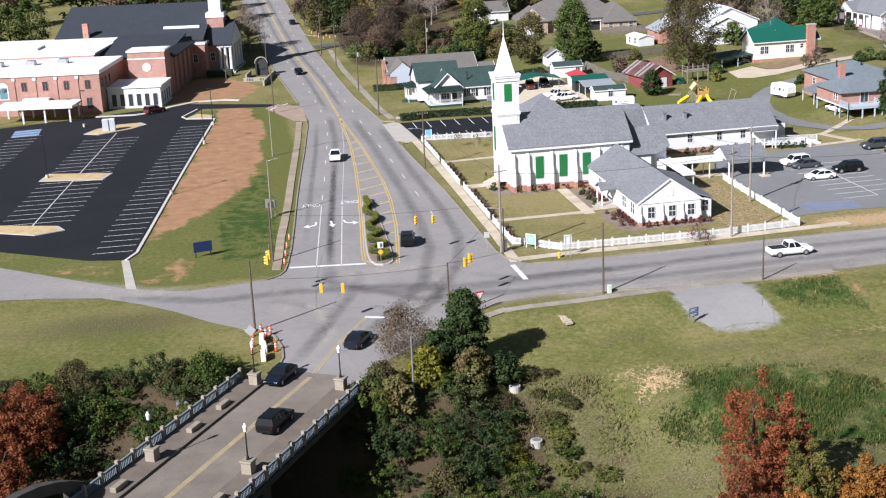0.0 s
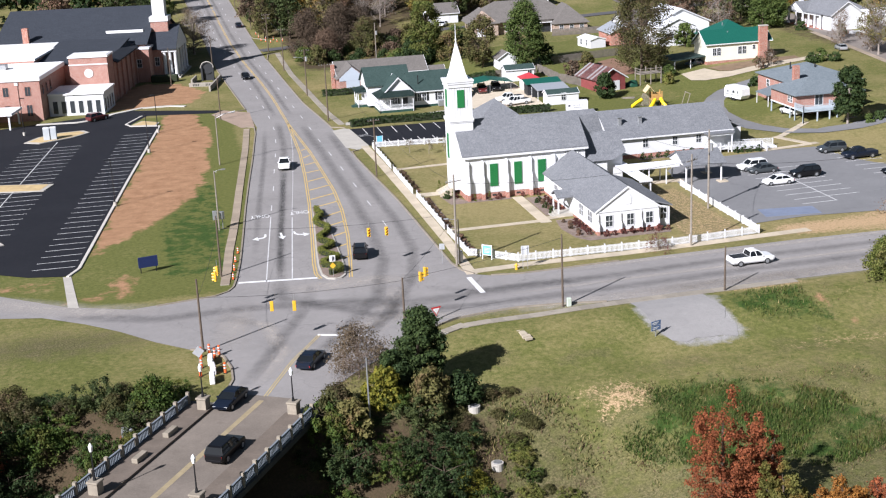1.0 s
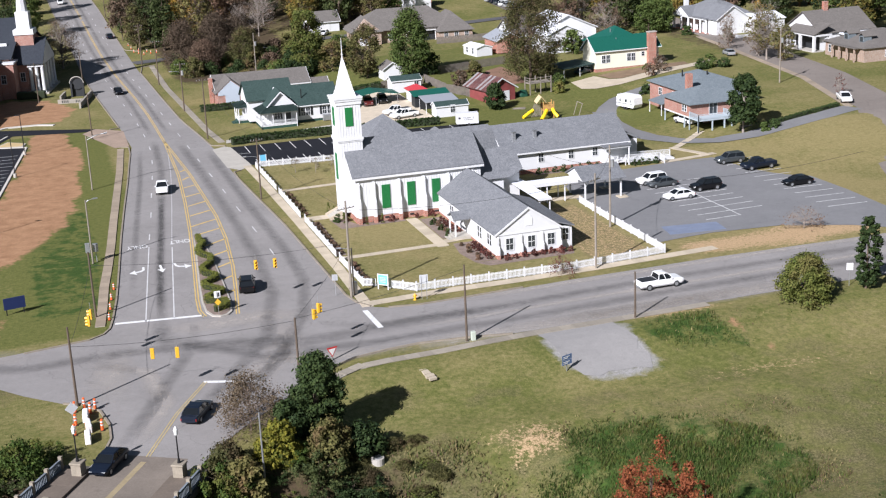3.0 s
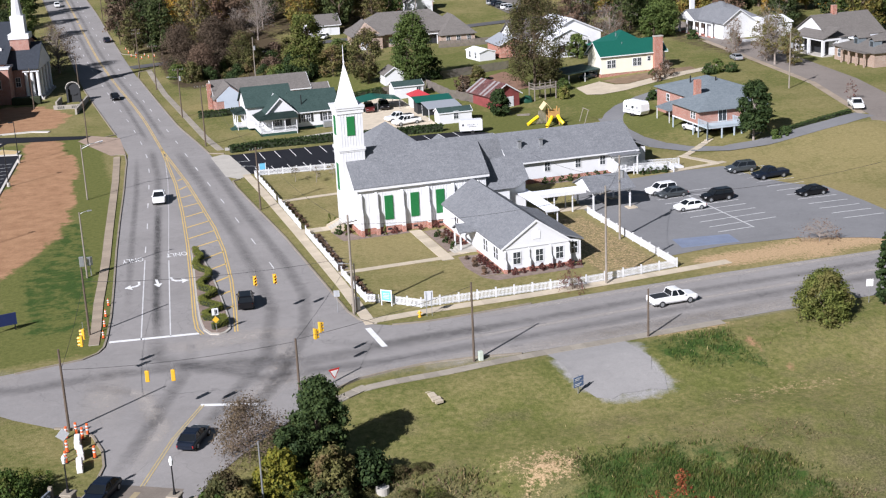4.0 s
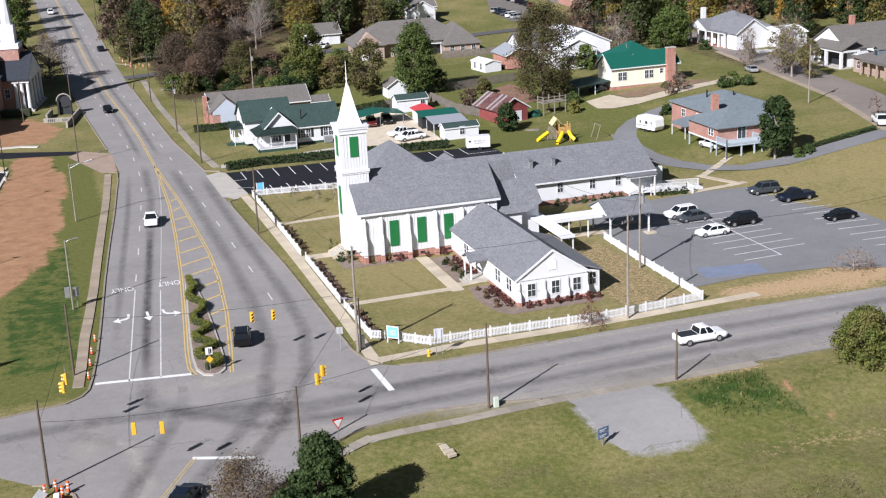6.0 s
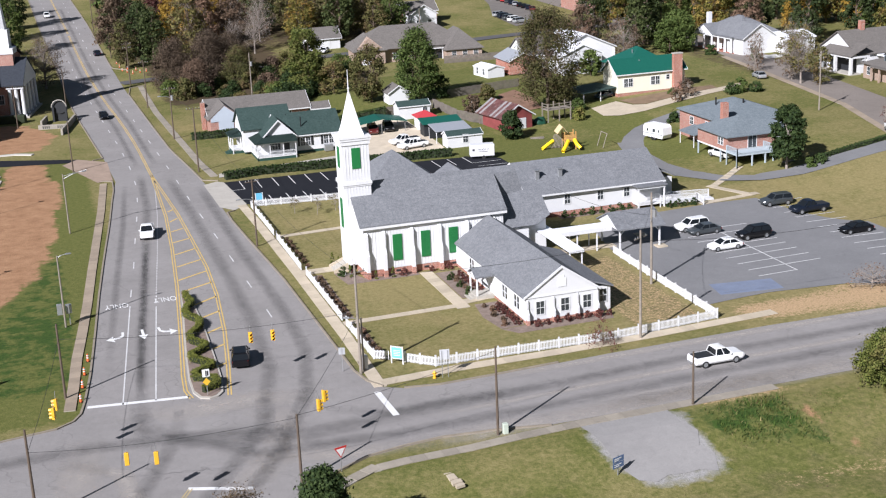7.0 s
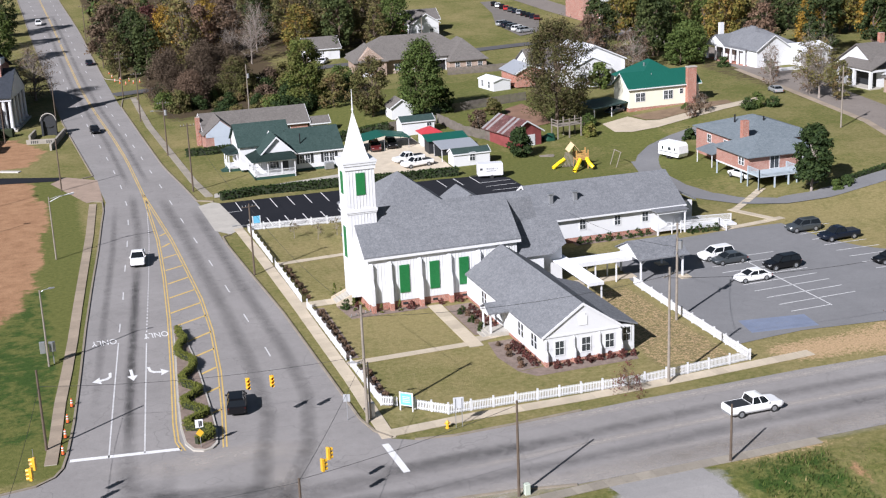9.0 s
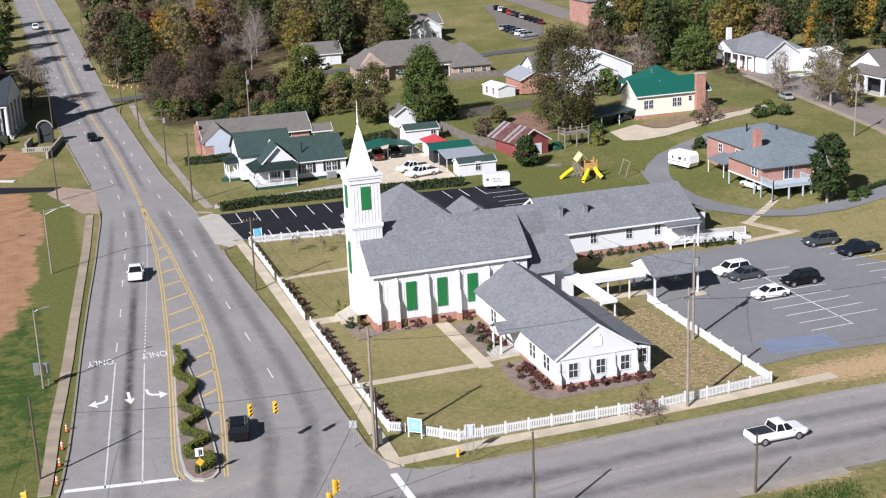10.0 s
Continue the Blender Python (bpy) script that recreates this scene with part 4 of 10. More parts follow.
stain([(-30, -38), (-22, -45.5), (-10, -46.6), (6, -46.2), (26, -45.0), (60, -44.6)], 2.6)
stain([(-27, -33), (-29.5, -42), (-33.5, -52), (-38.5, -64)], 2.0)
stain([(-58, -34), (-46, -39), (-36, -38.5), (-24, -40), (-14, -42.5)], 3.0)
stain([(-40, -40), (-34, -45), (-33, -54), (-37, -64)], 2.5, WEAR)
stain([(-22, -34), (-18, -38), (-20, -46), (-26, -54)], 4.5, WEAR)
stain([(-10, -49.3), (8, -49.6), (26, -49.0), (44, -48.6)], 4.6, WEAR)
stain([(-34, -31), (-28, -33.5), (-20, -33), (-12, -36)], 5.0, WEAR)
stain([(-36, -36), (-37.5, -44), (-39, -53)], 5.0, WEAR)
stain([(-24, -46), (-14, -49), (-6, -49.5)], 3.6, WEAR)
stain([(2, -37.6), (20, -37.0), (48, -36.6), (70, -37)], 1.8, WEAR)
stain([(-6, -44.0), (20, -43.0), (50, -42.6), (80, -42.4)], 1.3, WEAR)
stain([(-44, -36), (-54, -33.4), (-70, -23)], 6.0, WEAR)
stain([(xc(y) + 1.5, y) for y in (80, 120, 160, 200, 260, 320)], 1.4)
stain([(xc(y) - 1.7, y) for y in (80, 120, 160, 200, 260, 320)], 1.4)


# kerbs: real steps along the paved edges
def kerb(name, pts, label="weathered concrete kerb", width=0.22, top=0.17):
    return tagged(new(name, finish(name, ribbon(pts, width, top, 0.25, 4), CONCRETE_NEW if "pale" in label else KERB)), label, "kerb", kind="structure")


kerb("kerb_west", [(left_x(y) - 0.1, y) for y in range(-27, 71, 7)] + [(-25.6, 70.6), (-27.4, 71.6)])
kerb("kerb_west_corner", [(left_x(-27) - 0.1, -27), (-36.6, -30), (-37.4, -31.6), (-39.0, -32.8), (-41.3, -33.2), (-46, -34.1)])
kerb("kerb_west_far", [(-27.6, 89.5), (-25.7, 90.5)] + [(left_x(y) - 0.1, y) for y in range(93, 420, 9)])
kerb("kerb_east", [(-7.4, -35.2), (-8.5, -33.3), (-9.1, -30)] + [(right_x(y) + 0.1, y) for y in range(-28, 40, 8)] + [(-10.9, 40.6), (-9.6, 41.5)])
kerb("kerb_east_mid", [(-8.9, 62.4)] + [(right_x(y) + 0.1, y) for y in range(64, 166, 6)] + [(-13.6, 169), (-10, 170.5)])
kerb("kerb_east_far", [(-12, 194.5), (-15, 198)] + [(right_x(y) + 0.1, y) for y in range(200, 420, 9)])
kerb("kerb_south_road", [(-5.6, -36.45), (-2, -37.05), (4, -36.85), (11, -36.4)])
kerb("kerb_south_near", [(-20.6, -56.8), (-18.7, -54.6), (-16.3, -52.1), (-13.0, -50.2), (-9.4, -49.4), (-5.7, -49.0), (-0.6, -49.5), (4.4, -50.5)])
kerb("kerb_bridge_corner", [(-40.6, -65.6), (-39.8, -64.0), (-38.8, -60.6), (-38.7, -57.2), (-39.3, -53.6), (-40.8, -51.2), (-42.6, -50.3)])


def paving(name, pts, width, label, material=SIDEWALK, top=0.1, step=1.5):
    """A pavement laid as slabs with open joints between them."""
    base = tagged(new(name, finish(name, ribbon(pts, width - 0.06, top - 0.03, 0.12, 3), CONCRETE_DARK)), label, "pavement", kind="structure")
    for p, d in along(pts, step):
        q = p + d * step * 0.48
        n = Vector((-d.y, d.x, 0))
        z = ground_z(q.x, q.y) + top
        bm = bmesh.new()
        h = step / 2 - 0.012
        cor = [p + d * (step / 2) + d * a + n * b for a, b in ((-h, -width / 2), (h, -width / 2), (h, width / 2), (-h, width / 2))]
        prism(bm, [(c.x, c.y) for c in cor], z - 0.06, z + random.uniform(-0.004, 0.004))
        part("paving_slab", bm, material, base)
    return base


random.seed(11)
SIDEWALK_P = mat("slab_concrete", (0.45, 0.385, 0.29), 0.9, 0.12, 0.5, 8.0, 0.3, stain=(0.32, 0.28, 0.21), piece=0.1)
WALK_BROWN = mat("brown_slab_concrete", (0.29, 0.235, 0.175), 0.92, 0.16, 0.5, 8.0, 0.3, stain=(0.19, 0.155, 0.115), piece=0.12)
WALK_GREY = mat("old_slab_concrete", (0.27, 0.24, 0.195), 0.92, 0.16, 0.5, 8.0, 0.3, stain=(0.17, 0.15, 0.12), piece=0.12)
paving("pavement_east", [(-7.7, -35.2), (-7.4, -20), (-7.45, 5), (-7.7, 30), (-8.0, 43)], 1.35, "tan concrete pavement along the picket fence", SIDEWALK_P)
paving("pavement_south", [(-7.4, -34.2), (-3, -33.9), (1, -33.6), (12, -33.6), (23, -33.2), (38, -32.2)], 1.5, "tan concrete pavement along the picket fence", SIDEWALK_P)
paving("pavement_west", [(-37.6, -28.7), (-36.95, -23.0), (-36.1, -14.1), (-35.0, -5.4), (-33.85, 4.5), (-32.45, 18), (-30.7, 34.1), (-28.9, 50.6), (-27.2, 69)], 1.15, "stained tan-brown pavement behind a grass strip", WALK_BROWN)
paving("pavement_near", [(-19.8, -58.0), (-16.6, -54.6), (-13.6, -52.9), (-10, -52.4), (-4.5, -52.2), (1.5, -51.6), (7.8, -51.2), (18.8, -51.0), (27, -50.8)], 1.25, "stained concrete pavement beside the street", WALK_GREY)
paving("pavement_north", [(-9.0, 66), (-9.9, 78), (-10.5, 100), (-11.4, 133), (-11.0, 170)], 1.3, "stained concrete pavement beside the highway", WALK_GREY, step=2.5)
paving("path_lawn", [(-6.6, -15.4), (7.4, -15.0)], 1.1, "tan concrete path across the lawn", SIDEWALK_P)
paving("path_office", [(7.7, -16.0), (7.7, -1.6)], 1.6, "tan concrete path to the office porch", SIDEWALK_P)
paving("path_porch", [(8.4, -14.0), (10.6, -13.6)], 1.5, "tan concrete path to the office porch", SIDEWALK_P)
paving("path_nave", [(-7.0, 5.6), (-3.4, 5.6)], 2.0, "tan concrete path to the church steps", SIDEWALK_P)
paving("path_north_lawn", [(-6.6, 23.8), (4, 24.6)], 1.1, "tan concrete path across the lawn", SIDEWALK_P)
paving("path_zigzag", [(54.4, 13.0), (64.0, 14.4)], 1.2, "pale concrete ramp path to the house", SIDEWALK_P)
paving("path_zigzag_back", [(63.2, 14.9), (60.9, 21.0)], 1.2, "pale concrete ramp path to the house", SIDEWALK_P)
paving("path_zigzag_top", [(61.2, 21.4), (69.4, 28.4)], 1.2, "pale concrete ramp path to the house", SIDEWALK_P)
paving("path_canopy", [(24.2, -9), (24.2, -2.2)], 1.8, "concrete path below the white canopy", SIDEWALK_P)
paving("path_carport", [(25.2, -0.4), (34.0, -0.4)], 1.8, "concrete path below the white canopy", SIDEWALK_P)
paving("pavement_street_east", [(99, 27), (108.5, 57), (114.5, 92), (119, 120)], 1.4, "worn concrete pavement along the street", WALK_BROWN, step=3)


# parking stalls
def stalls(parent, rows):
    for x0, y0, x1, y1 in rows:
        marking("stall_line", ribbon([(x0, y0), (x1, y1)], 0.13, 0.055), PAINT_WHITE, parent)


stalls(church_lot, [(49.6, -20.2, 49.6, 2.5)])
stalls(church_lot, [(44.2, -20.2, 49.5, -20.0)])
stalls(church_lot, [(44.3, y - 0.2, 54.8, y + 0.2) for y in (-17.4, -14.7, -12.0, -9.4)] + [(44.5, y, 54.9, y) for y in (-6.9, -4.3, -1.7, 0.9)])
stalls(church_lot, [(62.4, y, 68.6, y - 0.3) for y in (9, 6.2, 3.4, 0.6, -2.2, -5, -7.8, -10.6, -13.4, -16.2, -19, -21.8)])
stalls(north_lot, [(-5.75 + 2.77 * k, 54.3, -5.75 + 2.77 * k, 60.3) for k in range(6)] + [(-5.75 + 2.77 * k, 43.6, -5.75 + 2.77 * k, 48.6) for k in range(6)] + [(-8.0, 54.4, -5.8, 54.4)])
stalls(north_lot, [(27.6 + 2.85 * k, 54.2, 27.5 + 2.85 * k, 59.2) for k in range(3)] + [(33.4, y, 38.6, y) for y in (54.4, 51.6, 48.8, 46.0)])
lot_dir = Vector((12.2, 97.0)).normalized()
for k in range(31):
    q = Vector((-56.2, -13.6)) + lot_dir * (2.93 * k)
    stalls(west_lot, [(q.x - 5.4, q.y, q.x, q.y - 0.1)])
for a, b in ((3, 12), (14, 24)):
    q0, q1 = Vector((-71.9, 1.6)) + lot_dir * (2.93 * (a - 2.4)), Vector((-71.9, 1.6)) + lot_dir * (2.93 * (b + 0.6))
    stalls(west_lot, [(q0.x, q0.y, q1.x, q1.y)])
    for k in range(a, b + 1):
        q = Vector((-71.9, 1.6)) + lot_dir * (2.93 * (k - 1.4))
        stalls(west_lot, [(q.x - 5.3, q.y, q.x + 5.3, q.y - 0.15)])
for k in range(24):
    q = Vector((-86.5, 10)) + lot_dir * (2.93 * k)
    stalls(west_lot, [(q.x - 5.3, q.y, q.x + 0.3, q.y - 0.1)])
for y0 in (76.5, 78.9, 81.3):
    marking("blue_bay", slab([(-83.5, y0), (-78.3, y0 + 0.5), (-78.3, y0 + 2.5), (-83.5, y0 + 2.0)], 0.046, 0.053), PAINT_BLUE, west_lot)
marking("blue_bay", slab([(36.6, -24.5), (44.5, -25.4), (45.0, -21.6), (37.2, -20.5)], 0.046, 0.05), PAINT_FADED, church_lot)
kerb("kerb_drive", [(-68.2, 92.8), (-60, 91.6), (-56, 93.2), (-53, 98.0), (-47, 102.6), (-41, 102.4), (-37.8, 100.6)], "pale new concrete kerb and gutter", 1.1)
kerb("kerb_west_lot", [(-56.9, -18.2), (-55.6, -15.0), (-49.6, 34), (-43.6, 80.3), (-49.2, 82.2), (-50.2, 85), (-47, 93)], "pale new concrete kerb", 0.4)
kerb("kerb_church_lot", [(32.95, -3.2), (32.85, -15), (32.8, -26.0)], "pale concrete kerb beside the picket fence", 0.3, 0.14)
flat("gutter_west", [(-57.5, -18.1), (-56.5, -18.1), (-55.0, -31.6), (-56.3, -31.0)], 0.06, CONCRETE, "pale concrete gutter strip", "pavement")


def island(name, pts):
    base = tagged(new(name, finish(name, slab(pts, 0.0, 0.17), CONCRETE)), "kerbed island with straw-coloured turf", "island", kind="structure")
    c = Vector((sum(p[0] for p in pts) / len(pts), sum(p[1] for p in pts) / len(pts)))
    part("turf", slab([tuple(c + (Vector(p) - c) * 0.86) for p in pts], 0.1, 0.2), mat("straw_turf", (0.46, 0.34, 0.17), 0.95, 0.25, 0.8, 5, 0.6), base)


island("island_north", [(-69.3, 74.1), (-66.3, 72.2), (-60, 76), (-57.2, 79.4), (-58.5, 82.0), (-63, 81.5), (-67, 78.5)])
island("island_middle", [(-73.7, 34.4), (-63.0, 31.8), (-61.6, 36.2), (-72.6, 39.6)])
island("island_south", [(-79, 7.2), (-67.6, 3.0), (-66.4, 0.4), (-70.5, -1.2), (-78, 3.0)])
island("island_entry", [(-49.4, 82.6), (-44.2, 81.2), (-43.6, 84), (-47, 87)])

# the planted median nose
NOSE = [(-22.1, 4.6), (-21.7, 0.0), (-21.6, -5.4), (-21.7, -12.0), (-21.9, -18.0), (-22.1, -23.6), (-22.3, -27.4), (-22.7, -30.2), (-23.3, -31.1), (-24.2, -31.4), (-25.1, -30.9), (-25.6, -29.2), (-25.55, -25.3), (-25.0, -18.8), (-24.1, -10.2), (-23.2, -2.1), (-22.5, 4.2)]
median = tagged(new("median", finish("median", slab(NOSE, 0, 0.2), CONCRETE)), "kerbed concrete median", "median", kind="structure")
part("mulch_bed", slab([(x + 0.2 * (1 if x < -23.3 - 0.03 * (y + 14) * -1 else -1) * (0.2 if y > 0 else 1), y + (0.3 if y < -29 else 0)) for x, y in NOSE], 0.1, 0.23), MULCH, median)

# ---- the white church ----
church = thing("church", 0, 0, "white board-and-batten church with grey shingle roof and green shutters", "church", z=0)
NX, NY, EAVE, RIDGE = 18.75, 10.3, 6.95, 11.05
part("foundation", box(0.02, NX - 0.02, 0.06, NY - 0.06, 0, 0.95), BRICK, church, "red brick foundation")
bm = gable_walls(0, NX, 0, NY, 0.9, EAVE, RIDGE, "x")
part("nave_wall", bm, WHITE, church, "white vertical board-and-batten siding")
bm = bmesh.new()
for k in range(1, 47):                        # battens on the long south wall and the west gable
    x = 0.4 * k
    bx(bm, x - 0.03, x + 0.03, -0.035, 0.0, 0.95, EAVE - 0.1)
for k in range(1, 26):
    y = 0.4 * k
    bx(bm, -0.035, 0.0, y - 0.03, y + 0.03, 0.95, EAVE + min(y, NY - y) * 0.85 - 0.1)
tagged(part("nave_batten", bm, WHITE, church), kind="stuff")
part("nave_roof", gable_roof(0, NX, 0, NY, EAVE, RIDGE, "x", 0.42, 0.2), SHINGLE, church, "grey asphalt shingles")
part("eave_board", boxes([(-0.4, NX + 0.4, -0.46, -0.4, EAVE - 0.62, EAVE - 0.32), (-0.3, NX + 0.3, -0.4, 0.0, EAVE - 0.45, EAVE - 0.36)]), TRIM, church)
for x in (0.4, 2.65, 6.35, 10.05, 13.75, 17.4):    # stepped buttresses between the bays
    bm = bmesh.new()
    extrude_x(bm, [(-0.02, 0), (-0.75, 0), (-0.75, 3.0), (-0.42, 3.7), (-0.42, 5.6), (-0.02, 6.0)], x - 0.2, x + 0.2)
    b = part("buttress", bm, WHITE, church)
    part("buttress_base", box(x - 0.23, x + 0.23, -0.8, -0.03, 0, 0.9), BRICK, b, "red brick base")
for x in (4.45, 8.18, 11.9, 15.6):
    s = part("shutter", box(x - 0.6, x + 0.6, -0.13, -0.03, 1.88, 5.27), SHUTTER, church, "closed green louvred shutter")
    bm = bmesh.new()
    for k in range(22):
        bx(bm, x - 0.52, x - 0.04, -0.15, -0.12, 1.97 + 0.147 * k, 2.04 + 0.147 * k)
        bx(bm, x + 0.04, x + 0.52, -0.15, -0.12, 1.97 + 0.147 * k, 2.04 + 0.147 * k)
    part("louvre", bm, SHUTTER, s)
    part("vent", box(x - 0.3, x + 0.3, 0.0, 0.07, 0.35, 0.6), DARK, church, "dark foundation vent")
# tower
TX, TY, HW = 0.6, 5.15, 1.75
bm = bmesh.new()
bx(bm, TX - HW, TX + HW, TY - HW, TY + HW, 0.9, 17.0)
tower = part("tower", bm, WHITE, church, "white boarded bell tower")
bm = bmesh.new()
for k in range(1, 9):
    u = -HW + 2 * HW * k / 9
    for z0, z1 in ((1.0, 11.15), (11.75, 16.4)):
        bx(bm, TX + u - 0.03, TX + u + 0.03, TY - HW - 0.035, TY - HW, z0, z1)
        bx(bm, TX - HW - 0.035, TX - HW, TY + u - 0.03, TY + u + 0.03, z0, z1)
        bx(bm, TX + HW, TX + HW + 0.035, TY + u - 0.03, TY + u + 0.03, z0, z1)
tagged(part("tower_batten", bm, WHITE, tower), kind="stuff")
part("belt_course", boxes([(TX - HW - 0.16, TX + HW + 0.16, TY - HW - 0.16, TY + HW + 0.16, 11.35, 11.75), (TX - HW - 0.08, TX + HW + 0.08, TY - HW - 0.08, TY + HW + 0.08, 11.15, 11.35)]), TRIM, tower)
part("cornice", boxes([(TX - HW - 0.14, TX + HW + 0.14, TY - HW - 0.14, TY + HW + 0.14, 16.5, 17.0), (TX - HW - 0.24, TX + HW + 0.24, TY - HW - 0.24, TY + HW + 0.24, 17.0, 17.3),
                       (TX - HW - 0.32, TX + HW + 0.32, TY - HW - 0.32, TY + HW + 0.32, 17.3, 17.55)]), TRIM, tower)
for f in ("s", "w", "e", "n"):
    dx, dy = {"s": (0, -1), "n": (0, 1), "w": (-1, 0), "e": (1, 0)}[f]
    cx, cy = TX + dx * (HW + 0.05), TY + dy * (HW + 0.05)
    wx, wy = (0.55, 0.05) if dx == 0 else (0.05, 0.55)
    part("louvre_shutter", box(cx - wx, cx + wx, cy - wy, cy + wy, 13.45, 16.1), SHUTTER, tower, "green louvred belfry shutter")
    if f == "w":
        part("louvre_shutter", box(cx - 0.05, cx + 0.05, cy - 0.55, cy + 0.55, 5.6, 9.4), SHUTTER, tower, "tall green shutter")
        part("church_door", box(cx - 0.08, cx + 0.03, cy - 0.95, cy + 0.95, 1.0, 3.6), TRIM, tower, "white double door")
bm = bmesh.new()
base = [bm.verts.new((TX + a * 1.36, TY + b * 1.36, 17.55)) for a, b in ((-1, -1), (1, -1), (1, 1), (-1, 1))]
mid = [bm.verts.new((TX + a * 1.06, TY + b * 1.06, 18.5)) for a, b in ((-1, -1), (1, -1), (1, 1), (-1, 1))]
top = [bm.verts.new((TX + a * 0.13, TY + b * 0.13, 22.7)) for a, b in ((-1, -1), (1, -1), (1, 1), (-1, 1))]
for lo, hi in ((base, mid), (mid, top)):
    for k in range(4):
        bm.faces.new((lo[k], lo[(k + 1) % 4], hi[(k + 1) % 4], hi[k]))
bm.faces.new(top)
spire = part("spire", bm, plain("white_metal", (0.74, 0.74, 0.735), 0.35), church, "white metal spire")
bm = rod((TX, TY, 22.6), (TX, TY, 25.7), 0.1, 0.03, 8)
cyl(bm, (TX, TY, 22.6), (TX, TY, 22.85), 0.2, 0.16)
cyl(bm, (TX, TY, 23.3), (TX, TY, 23.45), 0.15, 0.12)
part("finial", bm, TRIM, spire, "white pointed finial")
steps = part("entry_steps", boxes([(-1.15 - 0.36 * (k + 1), -1.15 - 0.36 * k, 3.9, 6.4, 0, 0.9 - 0.17 * k) for k in range(5)]), CONCRETE, church, "concrete entry steps")
for y in (3.8, 6.5):
    bm = bmesh.new()
    extrude_y(bm, [(-1.15, 0), (-3.1, 0), (-3.1, 0.35), (-1.15, 1.2)], y - 0.12, y + 0.12)
    part("cheek_wall", bm, SIDEWALK, steps)
# low link and halls behind the nave
part("chancel_wall", boxes([(NX, 22.3, 0.15, NY - 0.15, 0.0, 4.1), (22.3, 25.1, 1.1, NY - 0.15, 0.0, 5.0)]), WHITE, church)
bm = bmesh.new()
A, B, B3, M, N, M0, T0, T1, R0, R1, N0, N1 = (bm.verts.new(p) for p in (
    (18.8, -0.3, 4.2), (23.2, -0.3, 4.2), (25.5, 0.6, 5.06), (25.3, 3.0, 7.33), (22.9, 3.7, 8.0), (18.8, 3.3, 7.6),
    (18.8, 4.3, 10.54), (22.3, 4.4, 10.54), (18.8, 5.15, 11.22), (21.9, 5.15, 11.22), (18.8, 10.6, 4.5), (25.3, 10.6, 4.5)))
for f in ((A, B, M0), (B, N, M0), (B, B3, M), (B, M, N), (M0, N, T1, T0), (T0, T1, R1, R0), (R0, R1, N1, N0), (T1, N, R1), (N, M, N1, R1), (M, B3, N1), (N0, N1, B3, B, A)):
    bm.faces.new(f)
bmesh.ops.recalc_face_normals(bm, faces=bm.faces[:])
part("chancel_roof", bm, SHINGLE, church, "grey asphalt shingles")
link = thing("church_link", 22.9, 8.2, "white low link with grey shingle roof between church halls", "building", z=0)
part("wall", gable_walls(0.02, 4.7, 0, 5.8, 0.0, 3.4, 5.1, "x"), WHITE, link)
part("roof", gable_roof(0.0, 4.6, 0, 5.8, 3.4, 5.1, "x", 0.4, 0.18), SHINGLE, link)
part("vent_pipe", rod((3.2, 3.2, 4.2), (3.2, 3.2, 5.1), 0.09), METAL, link)
hall = thing("church_hall", 5.7, 22.0, "white hall with grey hipped shingle roof behind the church", "building", z=0)
part("wall", box(0, 13.4, 0, 14, 0, 4.2), WHITE, hall)
part("roof", hip_roof(0, 13.4, 0, 14, 4.25, 9.6), SHINGLE, hall)
annex = thing("church_annex", 20.4, 29.0, "small white annex with grey gable roof", "building", z=0)
part("wall", gable_walls(0, 5, 0, 6, 0, 3.5, 5.1, "y"), WHITE, annex)
part("roof", gable_roof(0, 5, 0, 6, 3.5, 5.1, "y", 0.35), SHINGLE, annex)
# east wing
wing = thing("church_wing", 28.6, 16.2, "long white wing with grey shingle roof and brick base", "building", z=0)
WL, WD = 21.0, 11.8
part("foundation", box(0.03, WL - 0.03, 0.03, WD, 0, 0.75), BRICK, wing, "red brick base")
part("wall", gable_walls(0, WL, 0, WD, 0.7, 3.65, 7.05, "x"), WHITE, wing, "white lap siding")
part("roof", gable_roof(0, WL, 0, WD, 3.65, 7.05, "x", 0.5, 0.2), SHINGLE, wing, "grey asphalt shingles")
part("gutter", box(-0.5, WL + 0.5, -0.62, -0.5, 3.36, 3.58), TRIM, wing, "white eaves gutter")
for s in (-1, 1):
    bm = bmesh.new()
    extrude_x(bm, [(WD / 2 + s * (WD / 2 + 0.5), 3.3), (WD / 2 + s * (WD / 2 + 0.5), 3.62), (WD / 2, 7.32), (WD / 2, 6.98)], -0.58, -0.51)
    part("bargeboard", bm, TRIM, wing)
for x in (6.0, 11.2, 15.4):
    window(wing, x, 0, 1.75, 0.85, 1.3, "-y")
part("ell_wall", box(WL, WL + 3.6, 3.6, 9.6, 0, 2.9), WHITE, wing, "low white rear addition")
bm = bmesh.new()
extrude_y(bm, [(WL + 0.5, 4.6), (WL + 0.5, 4.8), (WL + 4.0, 3.1), (WL + 4.0, 2.9)], 3.2, 10.0)
part("ell_roof", bm, SHINGLE, wing, "grey lean-to roof")
